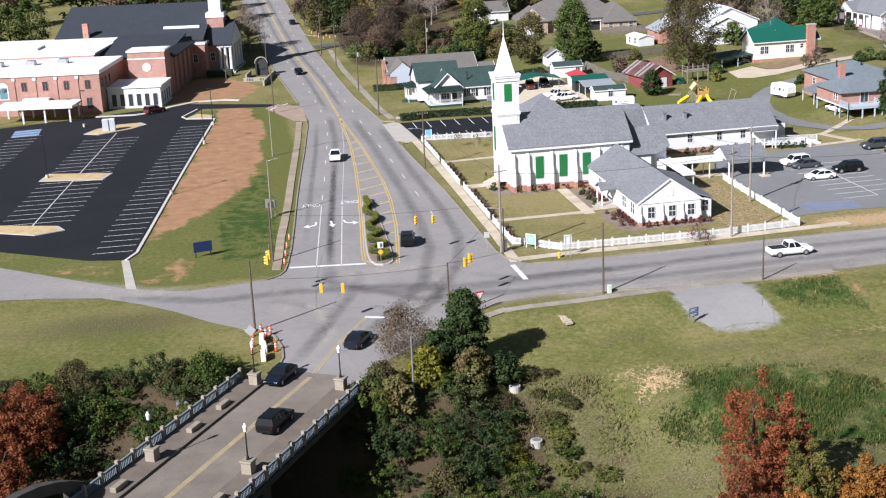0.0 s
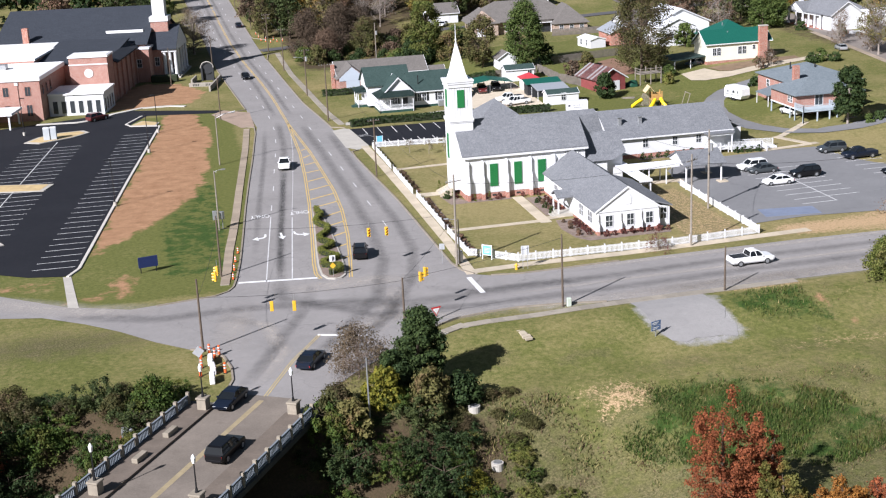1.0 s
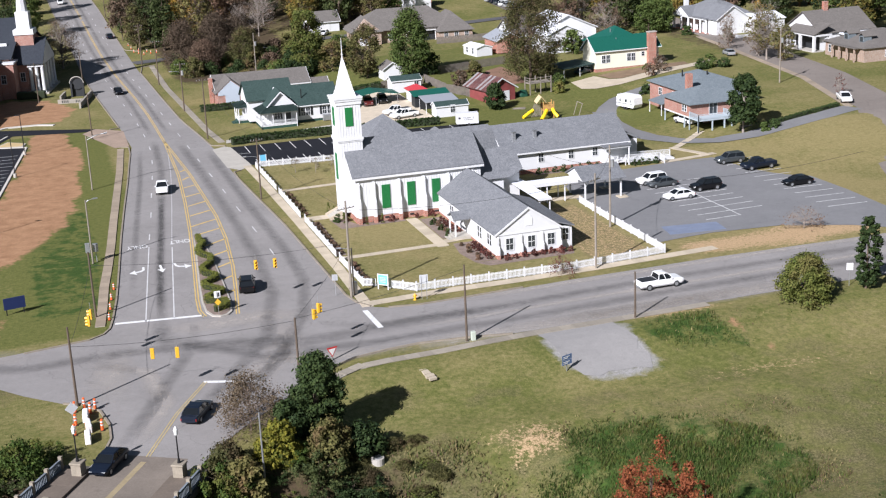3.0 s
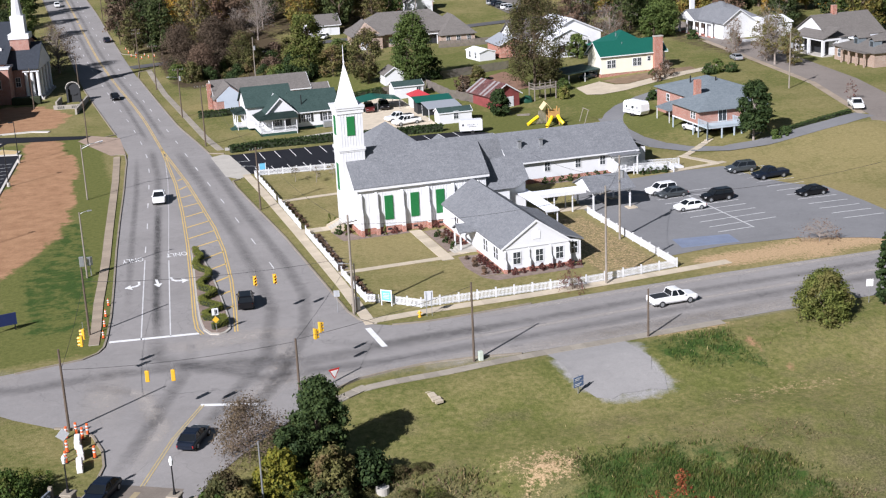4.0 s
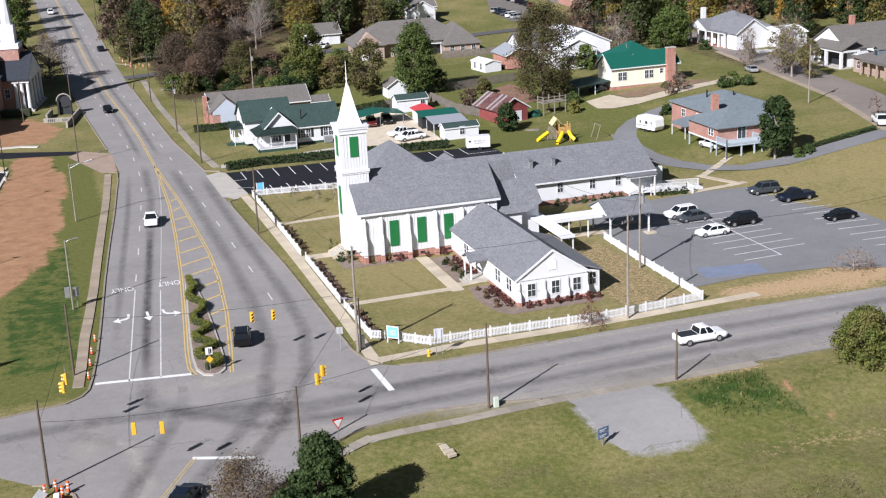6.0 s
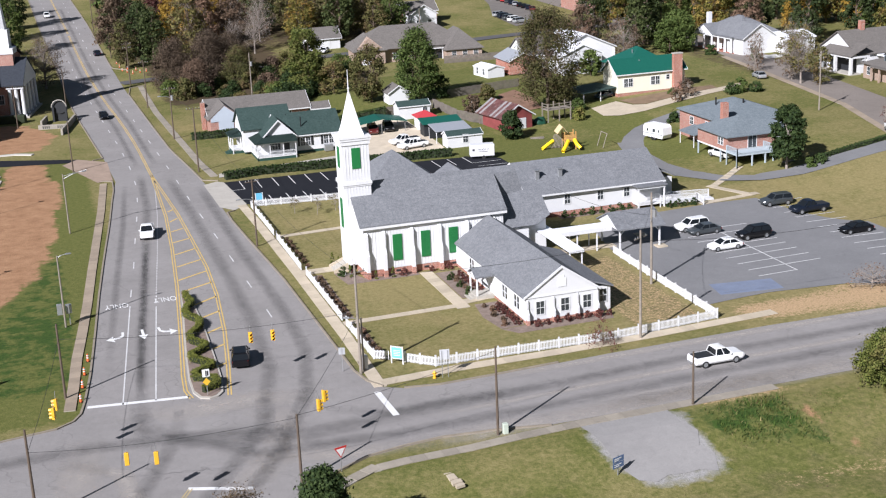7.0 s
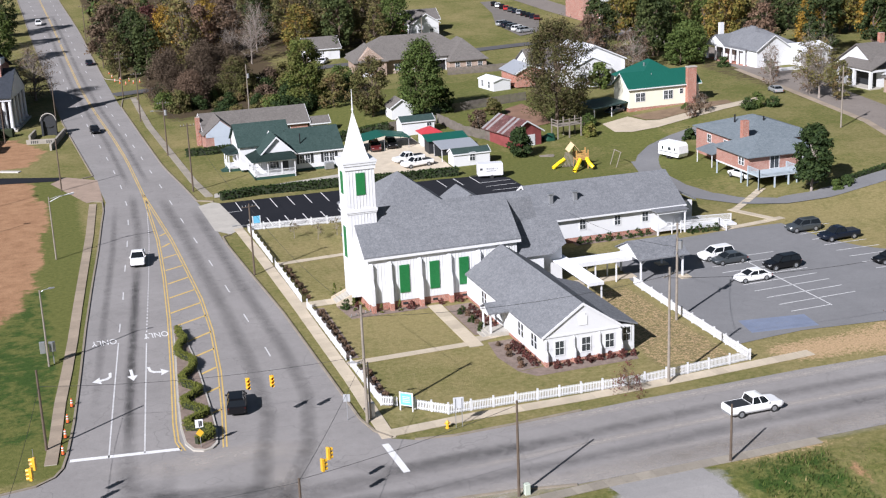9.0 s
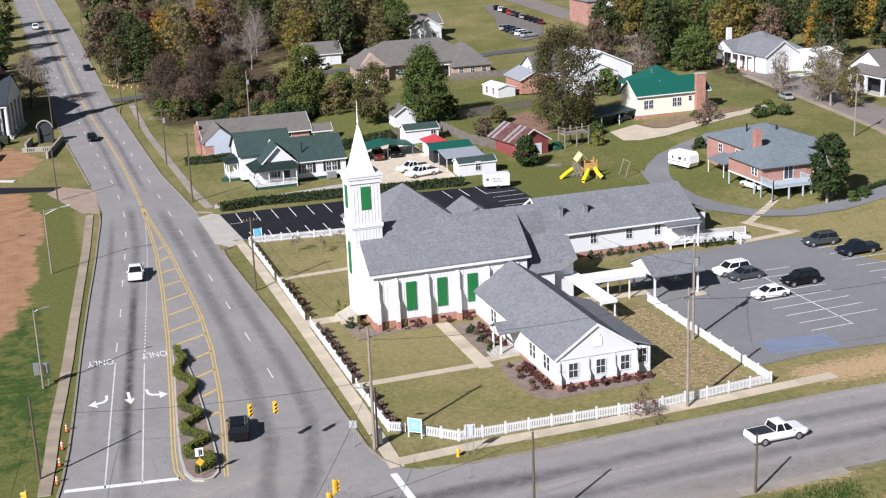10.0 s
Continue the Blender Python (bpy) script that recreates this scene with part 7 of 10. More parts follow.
part("emblem", box(-1.75, -1.35, -1.015, -1.0, 1.5, 1.86), MATS["black_print"], tr)
part("small_print", box(-0.7, 0.9, -1.015, -1.0, 1.28, 1.36), MATS["black_print"], tr)
for y in (-1, 1):
    part("wheel", rod((0.2, y * 0.85, 0.33), (0.2, y * 1.05, 0.33), 0.33, None, 12), TYRE, tr)
part("drawbar", rod((-2.1, 0, 0.5), (-3.2, 0, 0.45), 0.06), METAL_BLACK, tr)
rv = thing("travel_trailer", 68.7, 55.0, "white travel trailer parked on the lane", "caravan", yaw=-72)
rv.scale = (0.72, 0.92, 0.92)
bm = bmesh.new()
extrude_y(bm, [(-3.4, 0.6), (3.0, 0.5), (3.4, 1.2), (3.2, 2.6), (2.6, 3.05), (-2.9, 3.05), (-3.4, 2.5)], -1.2, 1.2)
part("shell", bm, plain("caravan_white", (0.8, 0.8, 0.8), 0.35), rv)
for x, w in ((-2.0, 0.5), (0.2, 0.9), (1.9, 0.4)):
    part("window", box(x - w / 2, x + w / 2, -1.225, -1.2, 1.6, 2.2), GLASS, rv, "dark caravan window")
part("door", box(1.0, 1.6, -1.22, -1.2, 0.7, 2.5), TRIM, rv)
for x in (-0.5, 0.4):
    part("wheel", rod((x, -1.2, 0.35), (x, 1.2, 0.35), 0.34, None, 12), TYRE, rv)
part("stripe", box(-3.3, 3.2, -1.215, -1.2, 1.15, 1.35), METAL, rv, "grey decal stripe")

# ---- houses and sheds ----
def house(name, x, y, w, d, eave, ridge, label, wall, roof, axis="x", yaw=0.0, z=None, wins=(), hip=False, base=None, base_h=0.5, shutters=None, over=0.45, door=None, chimney=None, category="house", side_wins=()):
    """A house whose front (south) wall runs from its origin along +x; wins: x positions of front windows."""
    t = thing(name, x, y, label, category, yaw=yaw, z=z)
    if base:
        part("foundation", box(0.03, w - 0.03, 0.03, d - 0.03, -0.4, base_h), base, t)
    zb = base_h - 0.03 if base else -0.3
    if hip:
        part("wall", box(0, w, 0, d, zb, eave), wall, t)
        part("roof", hip_roof(0, w, 0, d, eave + 0.02, ridge), roof, t)
    else:
        part("wall", gable_walls(0, w, 0, d, zb, eave, ridge, axis), wall, t)
        part("roof", gable_roof(0, w, 0, d, eave, ridge, axis, over, 0.16), roof, t)
    e = over * (ridge - eave) / ((d if axis == "x" else w) / 2)
    if axis == "x" and not hip:
        part("fascia", box(-over, w + over, -over - 0.06, -over, eave - e - 0.04, eave - e + 0.17), TRIM, t)
        for s in (0, 1):
            bm = bmesh.new()
            for q in (-1, 1):
                extrude_x(bm, [(d / 2, ridge - 0.05), (d / 2, ridge + 0.2), (d / 2 + q * (d / 2 + over), eave - e + 0.2), (d / 2 + q * (d / 2 + over), eave - e - 0.05)], *((-over - 0.06, -over) if s == 0 else (w + over, w + over + 0.06)))
            part("bargeboard", bm, TRIM, t)
    elif not hip:
        bm = bmesh.new()
        for q in (-1, 1):
            extrude_y(bm, [(w / 2, ridge - 0.05), (w / 2, ridge + 0.2), (w / 2 + q * (w / 2 + over), eave - e + 0.2), (w / 2 + q * (w / 2 + over), eave - e - 0.05)], -over - 0.06, -over)
        part("bargeboard", bm, TRIM, t)
    for u in wins:
        window(t, u, 0, base_h + 0.75, 0.9, 1.4, "-y", shutters=shutters)
    for u in side_wins:
        window(t, 0, u, base_h + 0.75, 0.9, 1.4, "-x", shutters=shutters)
    if door is not None:
        part("front_door", box(door - 0.48, door + 0.48, -0.06, 0.02, base_h, base_h + 2.1), TRIM, t, "white front door")
    if chimney:
        cx, cy, cz = chimney
        c = part("chimney", box(cx - 0.45, cx + 0.45, cy - 0.35, cy + 0.35, 0, cz), BRICK, t, "red brick chimney")
        part("chimney_cap", box(cx - 0.52, cx + 0.52, cy - 0.42, cy + 0.42, cz, cz + 0.15), CONCRETE, c)
    return t


SKIRT = plain("dark_green_paint", (0.02, 0.06, 0.045), 0.6)
DARK_SHUT = plain("black_shutter", (0.02, 0.022, 0.025), 0.5)
# white house with green roof and wrap porch
gh = thing("white_house", 0.0, 73.9, "white clapboard house with dark green shingle roof and wrap porch", "house")
part("foundation", boxes([(7.2, 16.2, 3.3, 9.0, -0.2, 0.55), (1.4, 7.2, 2.7, 16, -0.2, 0.55), (-1.0, 1.4, 7.5, 16, -0.2, 0.55)]), SKIRT, gh, "dark green skirting")
part("east_wall", gable_walls(7.2, 16.2, 3.2, 12.6, 0.5, 3.5, 6.5, "x"), WHITE, gh, "white clapboard siding")
part("east_roof", gable_roof(7.4, 16.0, 3.2, 12.6, 3.55, 6.6, "x", 0.4, 0.15), SHINGLE_GREEN, gh, "dark green shingle roof")
part("gutter", box(7.2, 16.4, 2.72, 2.8, 3.15, 3.34), TRIM, gh)
part("west_wall", gable_walls(-1.2, 7.6, 6.6, 15.4, 0.5, 4.6, 7.8, "x"), WHITE, gh, "white clapboard siding")
part("west_roof", gable_roof(-1.2, 7.6, 6.6, 15.4, 4.75, 7.75, "x", 0.4, 0.15), SHINGLE_GREEN, gh, "dark green shingle roof")
part("front_wall", gable_walls(1.7, 7.2, 2.5, 9.0, 0.5, 3.75, 6.55, "y"), WHITE, gh, "white front gable")
bm = bmesh.new()
extrude_y(bm, [(1.2, 3.4), (4.45, 6.62), (7.7, 3.4), (7.7, 3.55), (4.45, 6.8), (1.2, 3.55)], 2.1, 7.6)
part("front_roof", bm, SHINGLE_GREEN, gh, "dark green gable roof")
for q in (-1, 1):
    bm = bmesh.new()
    extrude_y(bm, [(4.45, 6.42), (4.45, 6.72), (4.45 + q * 3.3, 3.5), (4.45 + q * 3.3, 3.2)], 2.0, 2.09)
    part("bargeboard", bm, TRIM, gh)
part("porch_floor", boxes([(0.0, 7.0, 0.0, 2.5, 0.5, 0.65), (0.0, 1.7, 2.5, 8.6, 0.5, 0.65), (-3.0, 0.0, 8.6, 13.4, 0.5, 0.65)]), TRIM, gh, "white porch floor")
part("porch_skirt", boxes([(0.05, 6.95, 0.05, 2.5, -0.2, 0.5), (0.05, 1.6, 2.5, 8.6, -0.2, 0.5), (-2.95, -0.02, 8.65, 13.3, -0.2, 0.5)]), SKIRT, gh, "dark green skirting")
bm = bmesh.new()
low = [bm.verts.new(v) for v in ((-0.45, 13.8, 3.12), (-0.45, -0.45, 3.12), (7.3, -0.45, 3.12), (7.3, 2.5, 3.95), (1.9, 2.5, 3.95), (1.9, 6.8, 4.1), (1.9, 13.8, 4.1))]
for f in ((1, 2, 3, 4), (0, 1, 4, 5), (0, 5, 6)):
    bm.faces.new([low[i] for i in f])
bmesh.ops.solidify(bm, geom=bm.faces[:], thickness=0.14)
part("porch_roof", bm, SHINGLE_GREEN, gh, "dark green porch roof")
bm = bmesh.new()
low = [bm.verts.new(v) for v in ((-3.5, 13.8, 3.12), (-3.5, 8.2, 3.12), (-0.4, 8.2, 3.12), (-0.4, 9.6, 4.0), (-0.4, 13.8, 4.0))]
for f in ((1, 2, 3), (0, 1, 3, 4)):
    bm.faces.new([low[i] for i in f])
bmesh.ops.solidify(bm, geom=bm.faces[:], thickness=0.14)
part("side_porch_roof", bm, SHINGLE_GREEN, gh, "dark green porch roof")
part("porch_beam", boxes([(-0.1, 7.05, -0.1, 0.1, 2.9, 3.1), (-0.1, 0.1, 0.1, 8.4, 2.9, 3.1), (-3.1, -0.1, 8.4, 8.6, 2.9, 3.1), (-3.1, -2.9, 8.6, 13.4, 2.9, 3.1)]), TRIM, gh)
for x, y in ((0.05, 0.05), (2.3, 0.05), (4.7, 0.05), (6.95, 0.05), (0.05, 3.0), (0.05, 5.8), (-0.05, 8.5), (-2.95, 8.5), (-1.5, 8.5), (-2.95, 11.0), (-2.95, 13.3)):
    part("porch_post", box(x - 0.08, x + 0.08, y - 0.08, y + 0.08, 0.65, 2.95), TRIM, gh)
for pts in ([(0.05, 0.05, 0.65), (6.95, 0.05, 0.65)], [(0.05, 0.05, 0.65), (0.05, 8.4, 0.65)], [(-2.95, 8.5, 0.65), (-0.1, 8.5, 0.65)], [(-2.95, 8.6, 0.65), (-2.95, 9.4, 0.65)], [(-2.95, 11.0, 0.65), (-2.95, 13.3, 0.65)]):
    railing(gh, pts, 0.85, 0.2, name="porch_rail")
part("porch_steps", boxes([(-3.4 - 0.4 * k, -3.0 - 0.4 * k, 8.9, 10.9, 0, 0.5 - 0.16 * k) for k in range(3)]), SKIRT, gh, "dark green porch steps")
for x, k in ((8.9, 1), (9.9, 1), (13.2, 1), (14.2, 1)):
    window(gh, x, 3.2, 1.35, 0.8, 1.5, "-y")
for x in (8.15, 10.65, 12.45, 14.95):
    part("shutter", box(x - 0.2, x + 0.2, 3.13, 3.19, 1.3, 2.95), DARK_SHUT, gh, "black louvred shutter")
window(gh, 3.6, 2.5, 1.3, 1.0, 1.6, "-y", shutters=DARK_SHUT)
part("front_door", box(5.3, 6.3, 2.43, 2.49, 0.65, 2.75), DARK_SHUT, gh, "dark front door")
window(gh, 1.7, 5.0, 1.3, 0.9, 1.5, "-x")
window(gh, -1.2, 12.0, 1.3, 0.9, 1.5, "-x")
part("vent_pipe", rod((9.0, 4.6, 4.3), (9.0, 4.6, 6.4), 0.1), METAL_BLACK, gh)
ac = thing("air_conditioner", 13.4, 76.2, "pale air conditioning unit on a pad", "air conditioner")
part("case", box(-0.8, 0.8, -0.4, 0.4, 0.1, 1.2, 0.04), METAL, ac)
# grey-roofed brick house behind it
bh = house("brick_bungalow", -3.6, 106.0, 20.0, 9.0, 3.1, 5.6, "brick bungalow with grey-brown shingle roof", BRICK_PINK, SHINGLE_TAN, wins=(8, 12, 16))
part("garage_wing", gable_walls(-0.4, 5.6, -3.4, 4.4, -0.1, 3.0, 5.5, "y"), BRICK_PINK, bh)
part("garage_gable", gable_walls(-0.3, 5.5, -3.5, -3.42, 2.4, 3.0, 5.4, "y"), mat("pale_blue_siding", (0.42, 0.47, 0.53), 0.6, 0.06), bh, "pale blue gable siding")
part("garage_door", box(1.2, 4.2, -3.48, -3.4, 0, 2.4), MATS["pale_blue_siding"], bh, "pale blue garage door")
part("garage_roof", gable_roof(-0.4, 5.6, -3.0, 4.8, 3.0, 5.5, "y", 0.45), SHINGLE_TAN, bh)
part("chimney", box(-1.3, -0.5, 2, 3.0, 0, 5.4), BRICK, bh, "red brick chimney")
lean = house("garden_shed", 17.2, 105.8, 3.2, 3.0, 2.3, 3.2, "small pale shed beside the bungalow", WHITE, SHINGLE_TAN, category="shed")
# yard sheds behind the white house
CREAM = mat("cream_siding", (0.72, 0.69, 0.56), 0.6, 0.06, 0.6, 6, 0.1)
house("storage_shed", 31.3, 91.9, 6.4, 3.6, 2.6, 3.4, "white storage shed with green shingle roof", WHITE, SHINGLE_GREEN, wins=(5.4,), category="shed", base_h=0.1, over=0.2)
house("white_shed", 33.3, 105.8, 4.3, 4.4, 2.4, 3.8, "white garden shed with grey gable roof", WHITE, SHINGLE_TAN, axis="y", category="shed", over=0.3)
house("yard_shed", 33.2, 67.2, 6.6, 3.0, 2.1, 2.8, "white shed with dark green shingle roof", WHITE, SHINGLE_GREEN, wins=(3.4,), category="shed", base_h=0.1, over=0.15)
kiosk = thing("red_roof_shelter", 34.2, 84.2, "small white shelter with red hipped metal roof", "shelter")
part("wall", box(-1.6, 1.6, -1.5, 1.5, 0, 2.4), WHITE, kiosk)
part("roof", hip_roof(-1.6, 1.6, -1.5, 1.5, 2.45, 3.4, 0.4), plain("red_metal_roof", (0.45, 0.05, 0.06), 0.4), kiosk)
ms_ = thing("metal_shelter", 32.4, 71.0, "open metal shelter with grey sheet roof", "shelter")
bm = bmesh.new()
extrude_x(bm, [(0, 2.3), (4.8, 2.9), (4.8, 3.0), (0, 2.4)], -0.2, 6.8)
part("roof", bm, plain("grey_sheet_roof", (0.4, 0.42, 0.45), 0.4, 0.3), ms_, "pale grey sheet metal")
for x in (0, 6.6):
    for y in (0.2, 4.6):
        part("post", box(x - 0.05, x + 0.05, y - 0.05, y + 0.05, 0, 2.4), TRIM, ms_)
part("back_wall", box(0, 6.6, 4.55, 4.62, 0, 2.6), DARK, ms_)
gs = thing("green_shelter", 31.8, 77.0, "long shed with green sheet metal roof", "shed")
bm = bmesh.new()
extrude_x(bm, [(0, 2.4), (3.2, 3.1), (3.2, 3.2), (0, 2.5)], -0.2, 7.6)
part("roof", bm, GREEN_METAL, gs)
# wall coloured near-black in place of the shade under the roof
part("wall", box(0.2, 7.2, 0.4, 3.0, 0, 2.5), DARK, gs, "plank wall coloured dark for the roof's shade")
gc = thing("green_carport", 20.8, 83.4, "green carport with two parked cars", "carport")
part("roof", gable_roof(0, 9.5, 0, 5.6, 2.35, 3.1, "y", 0.2, 0.08), GREEN_METAL, gc)
for x in (0.2, 4.7, 9.3):
    for y in (0.2, 5.4):
        part("post", box(x - 0.05, x + 0.05, y - 0.05, y + 0.05, 0, 2.4), METAL, gc)
# red barn
RUST = mat("rusty_tin", (0.12, 0.052, 0.048), 0.6, 0.5, 0.9, 5, 0.2, 0.1, stain=(0.42, 0.4, 0.39))
BARN = mat("red_barn_board", (0.2, 0.048, 0.045), 0.85, 0.25, 0.8, 8, 0.3)
barn = house("red_barn", 46.6, 74.8, 6.6, 8.6, 2.7, 4.7, "weathered red barn with rusty tin roof", BARN, RUST, axis="y", category="barn", yaw=12, over=0.5)
TIN = mat("grey_tin", (0.34, 0.32, 0.315), 0.5, 0.25, 0.8, 6, 0.2, 0.3, stain=(0.2, 0.1, 0.08))
for k in range(13):
    for q in (-1, 1):
        bm = bmesh.new()
        extrude_y(bm, [(3.3, 4.89), (3.3, 4.93), (3.3 + q * 3.85, 2.6), (3.3 + q * 3.85, 2.56)], -0.52 + 0.742 * k, 0.2 + 0.742 * k)
        part("tin_sheet", bm, TIN if (k * 5 + q) % 7 in (0, 3) else RUST, barn)
part("barn_door", box(3.0, 5.2, -0.08, -0.02, 0, 2.1), TRIM, barn, "white roll-up barn door")
# deck house (brick, raised)
dh = thing("brick_house", 69.4, 31.6, "raised red brick house with blue-grey roof and wooden deck", "house", z=0.4)
DECK = mat("blue_grey_deck", (0.38, 0.44, 0.48), 0.7, 0.1)
part("wall", box(0, 13.0, 0.2, 10.0, 2.25, 4.6), BRICK_PINK, dh, "salmon brick walls")
part("under_wall", box(4.2, 12.8, 2.6, 9.8, -0.6, 2.2), BRICK_PINK, dh, "brick lower storey set back")
part("floor_beam", boxes([(-0.05, 13.05, 0.1, 0.25, 2.0, 2.25), (-0.05, 0.1, 0.25, 10.05, 2.0, 2.25)]), TRIM, dh, "white floor beam")
# thin dark sheet added below the floor to paint its shade
part("underside", box(0.1, 13.0, 0.25, 10.0, 2.16, 2.24), DARK, dh, "dark sheet put in for shade below the floor")
part("roof", hip_roof(0, 13.0, 0, 10.2, 4.62, 6.9), SHINGLE_BLUE, dh, "blue-grey shingle roof")
part("rear_wall", box(4.0, 17.5, 10.0, 24.0, -0.4, 5.0), BRICK_PINK, dh, "salmon brick walls")
part("rear_roof", hip_roof(4.0, 17.5, 8.6, 24.0, 5.02, 7.5), SHINGLE_BLUE, dh, "blue-grey shingle roof")
window(dh, 4.0, 14.0, 2.9, 1.2, 1.3, "-x", 1)
window(dh, 4.0, 19.5, 2.9, 1.2, 1.3, "-x", 1)
bm = bmesh.new()
extrude_y(bm, [(0.9, 2.2), (4.0, 2.9), (4.0, 3.05), (0.9, 2.35)], 13.0, 18.5)
part("side_awning", bm, SHINGLE_BLUE, dh, "small blue-grey lean-to roof")
for y in (13.3, 18.2):
    part("awning_post", box(1.0, 1.12, y - 0.06, y + 0.06, -0.4, 2.3), TRIM, dh)
window(dh, 4.6, 0.2, 2.4, 1.5, 2.0, "-y", 1, False)
window(dh, 9.6, 0.2, 3.0, 1.2, 1.2, "-y", 1)
for y in (1.8, 2.7):
    window(dh, 0, y, 3.0, 0.65, 1.15, "-x", 0)
for y in (0.3, 2.4, 9.9):
    part("carport_post", box(0.0, 0.18, y - 0.09, y + 0.09, -0.6, 2.0), DECK, dh)
part("deck", box(-0.2, 6.6, -3.4, 0.1, 2.05, 2.28), DECK, dh, "blue-grey timber deck")
railing(dh, [(-0.2, 0, 2.28), (-0.2, -3.4, 2.28), (6.6, -3.4, 2.28), (6.6, 0, 2.28)], 1.0, 0.2, name="deck_rail", material=DECK)
for x in (-0.15, 2.6, 5.0, 6.5):
    part("deck_post", box(x - 0.1, x + 0.1, -3.35, -3.15, -0.6, 2.05), DECK, dh)
part("chimney", box(3.8, 4.9, 8.4, 9.3, 4, 8.4), BRICK, dh, "red brick chimney")
part("low_wall", boxes([(6.8, 9.2, -5.6, -5.3, -0.3, 0.9), (8.9, 9.2, -9.0, -5.6, -0.3, 0.8)]), WOOD_POLE_PALE, dh, "weathered timber retaining edge")
for x, y in ((7.4, 17.2), (10.8, 13.8)):
    part("roof_vent", rod((x, y, 6.4), (x, y, 7.7), 0.14), METAL_BLACK, dh, "dark roof vent")
# cream house with green metal roof
yh = house("cream_house", 77.0, 89.2, 15.3, 6.8, 4.95, 7.35, "cream house with bright green metal roof", CREAM, GREEN_METAL, base=BRICK, base_h=1.0, z=1.5, yaw=0.5)
for x in (2.4, 8.5):
    window(yh, x - 0.5, 0, 2.2, 0.85, 1.6, "-y")
    window(yh, x + 0.55, 0, 2.2, 0.85, 1.6, "-y")
window(yh, 11.4, 0, 3.0, 0.7, 0.9, "-y", 0)
part("chimney", box(12.3, 14.2, -1.0, -0.05, 0, 8.1), BRICK, yh, "tall red-brown brick chimney")
part("chimney_cap", box(12.2, 14.3, -1.1, 0.05, 8.1, 8.3), CONCRETE, yh, "pale chimney cap")
part("rear_wall", box(5.0, 15.2, 6.8, 17.0, 0, 5.0), CREAM, yh, "cream siding")
part("rear_roof", hip_roof(5.0, 15.2, 5.6, 17.0, 5.0, 8.5), GREEN_METAL, yh, "bright green hipped metal roof")
bm = bmesh.new()
for k in range(27):                           # standing seams
    x = -0.3 + 0.6 * k
    for q in (-1, 1):
        cyl(bm, (x, 3.4, 7.54), (x, 3.4 + q * 3.8, 4.84), 0.03, None, 4, False)
tagged(part("roof_seam", bm, GREEN_METAL, yh), kind="stuff")
for row in ((6.0, 6.16, 2.4, 2.56, 6.2, 7.1), (8.2, 8.4, 10.0, 10.2, 7.0, 8.1)):
    part("vent_pipe", box(*row), METAL, yh, "pale roof vent")
cp = thing("green_roof_carport", 68.4, 86.5, "open carport with dark green metal roof", "carport", yaw=20)
bm = bmesh.new()
extrude_x(bm, [(0, 2.4), (6.0, 2.8), (6.0, 2.95), (0, 2.55)], -0.2, 9.4)
part("roof", bm, SHINGLE_GREEN, cp)
for x in (0.1, 4.8, 9.5):
    for y in (0.2, 5.2):
        part("post", box(x - 0.07, x + 0.07, y - 0.07, y + 0.07, -0.3, 2.3), TRIM, cp)
# further houses
wh = thing("white_portico_house", 123.2, 122.6, "white house with columned porch and grey roof", "house", yaw=4)
part("front_wall", box(1.6, 13.0, 2.0, 16.0, -0.3, 4.0), WHITE, wh, "white siding")
part("main_roof", hip_roof(0.6, 13.6, 0.6, 16.4, 4.0, 7.9, 0.3), SHINGLE, wh, "grey shingle roof")
part("south_wall", gable_walls(0.2, 9.4, -3.0, 4.0, -0.3, 3.9, 6.9, "y"), WHITE, wh, "white gable wall")
part("south_roof", gable_roof(0.2, 9.4, -3.0, 8.0, 3.9, 6.9, "y", 0.35, 0.16), SHINGLE, wh, "grey shingle roof")
bm = bmesh.new()
for q in (-1, 1):
    extrude_y(bm, [(4.8, 6.85), (4.8, 7.12), (4.8 + q * 4.95, 3.88), (4.8 + q * 4.95, 3.6)], -3.44, -3.36)
part("bargeboard", bm, TRIM, wh)
part("porch_floor", box(-0.6, 1.6, 0.5, 16.2, -0.6, 0.2), BRICK, wh, "red brick porch floor")
part("portico_gable", gable_walls(-0.7, -0.6, 8.6, 16.2, 3.6, 3.8, 5.9, "x"), TRIM, wh, "white portico gable")
part("portico_roof", gable_roof(-0.6, 6.0, 8.6, 16.2, 3.85, 5.95, "x", 0.3, 0.16), SHINGLE, wh, "grey portico roof")
part("porch_roof", box(-0.8, 1.6, 0.4, 8.6, 3.7, 3.95), SHINGLE, wh)
part("porch_beam", boxes([(-0.7, -0.5, 0.5, 16.2, 3.4, 3.68)]), TRIM, wh)
for y in (0.8, 3.4, 6.2, 9.0, 12.4, 15.8):
    part("column", rod((-0.55, y, 0.2), (-0.55, y, 3.4), 0.3, 0.25, 10), TRIM, wh, "white round column")
part("porch_steps", boxes([(-1.0 - 0.4 * k, -0.6 - 0.4 * k, 9.6, 11.6, -0.6, 0.0 - 0.18 * k) for k in range(4)]), BRICK, wh, "red brick steps")
for y in (3.6, 6.6, 12.6):
    window(wh, 1.6, y, 0.7, 1.0, 2.0, "-x", shutters=DARK_SHUT)
window(wh, 2.6, -3.0, 1.2, 0.9, 1.4, "-y")
part("chimney", box(1.2, 2.3, 13.4, 14.2, 3, 8.6), TRIM, wh, "white painted chimney")
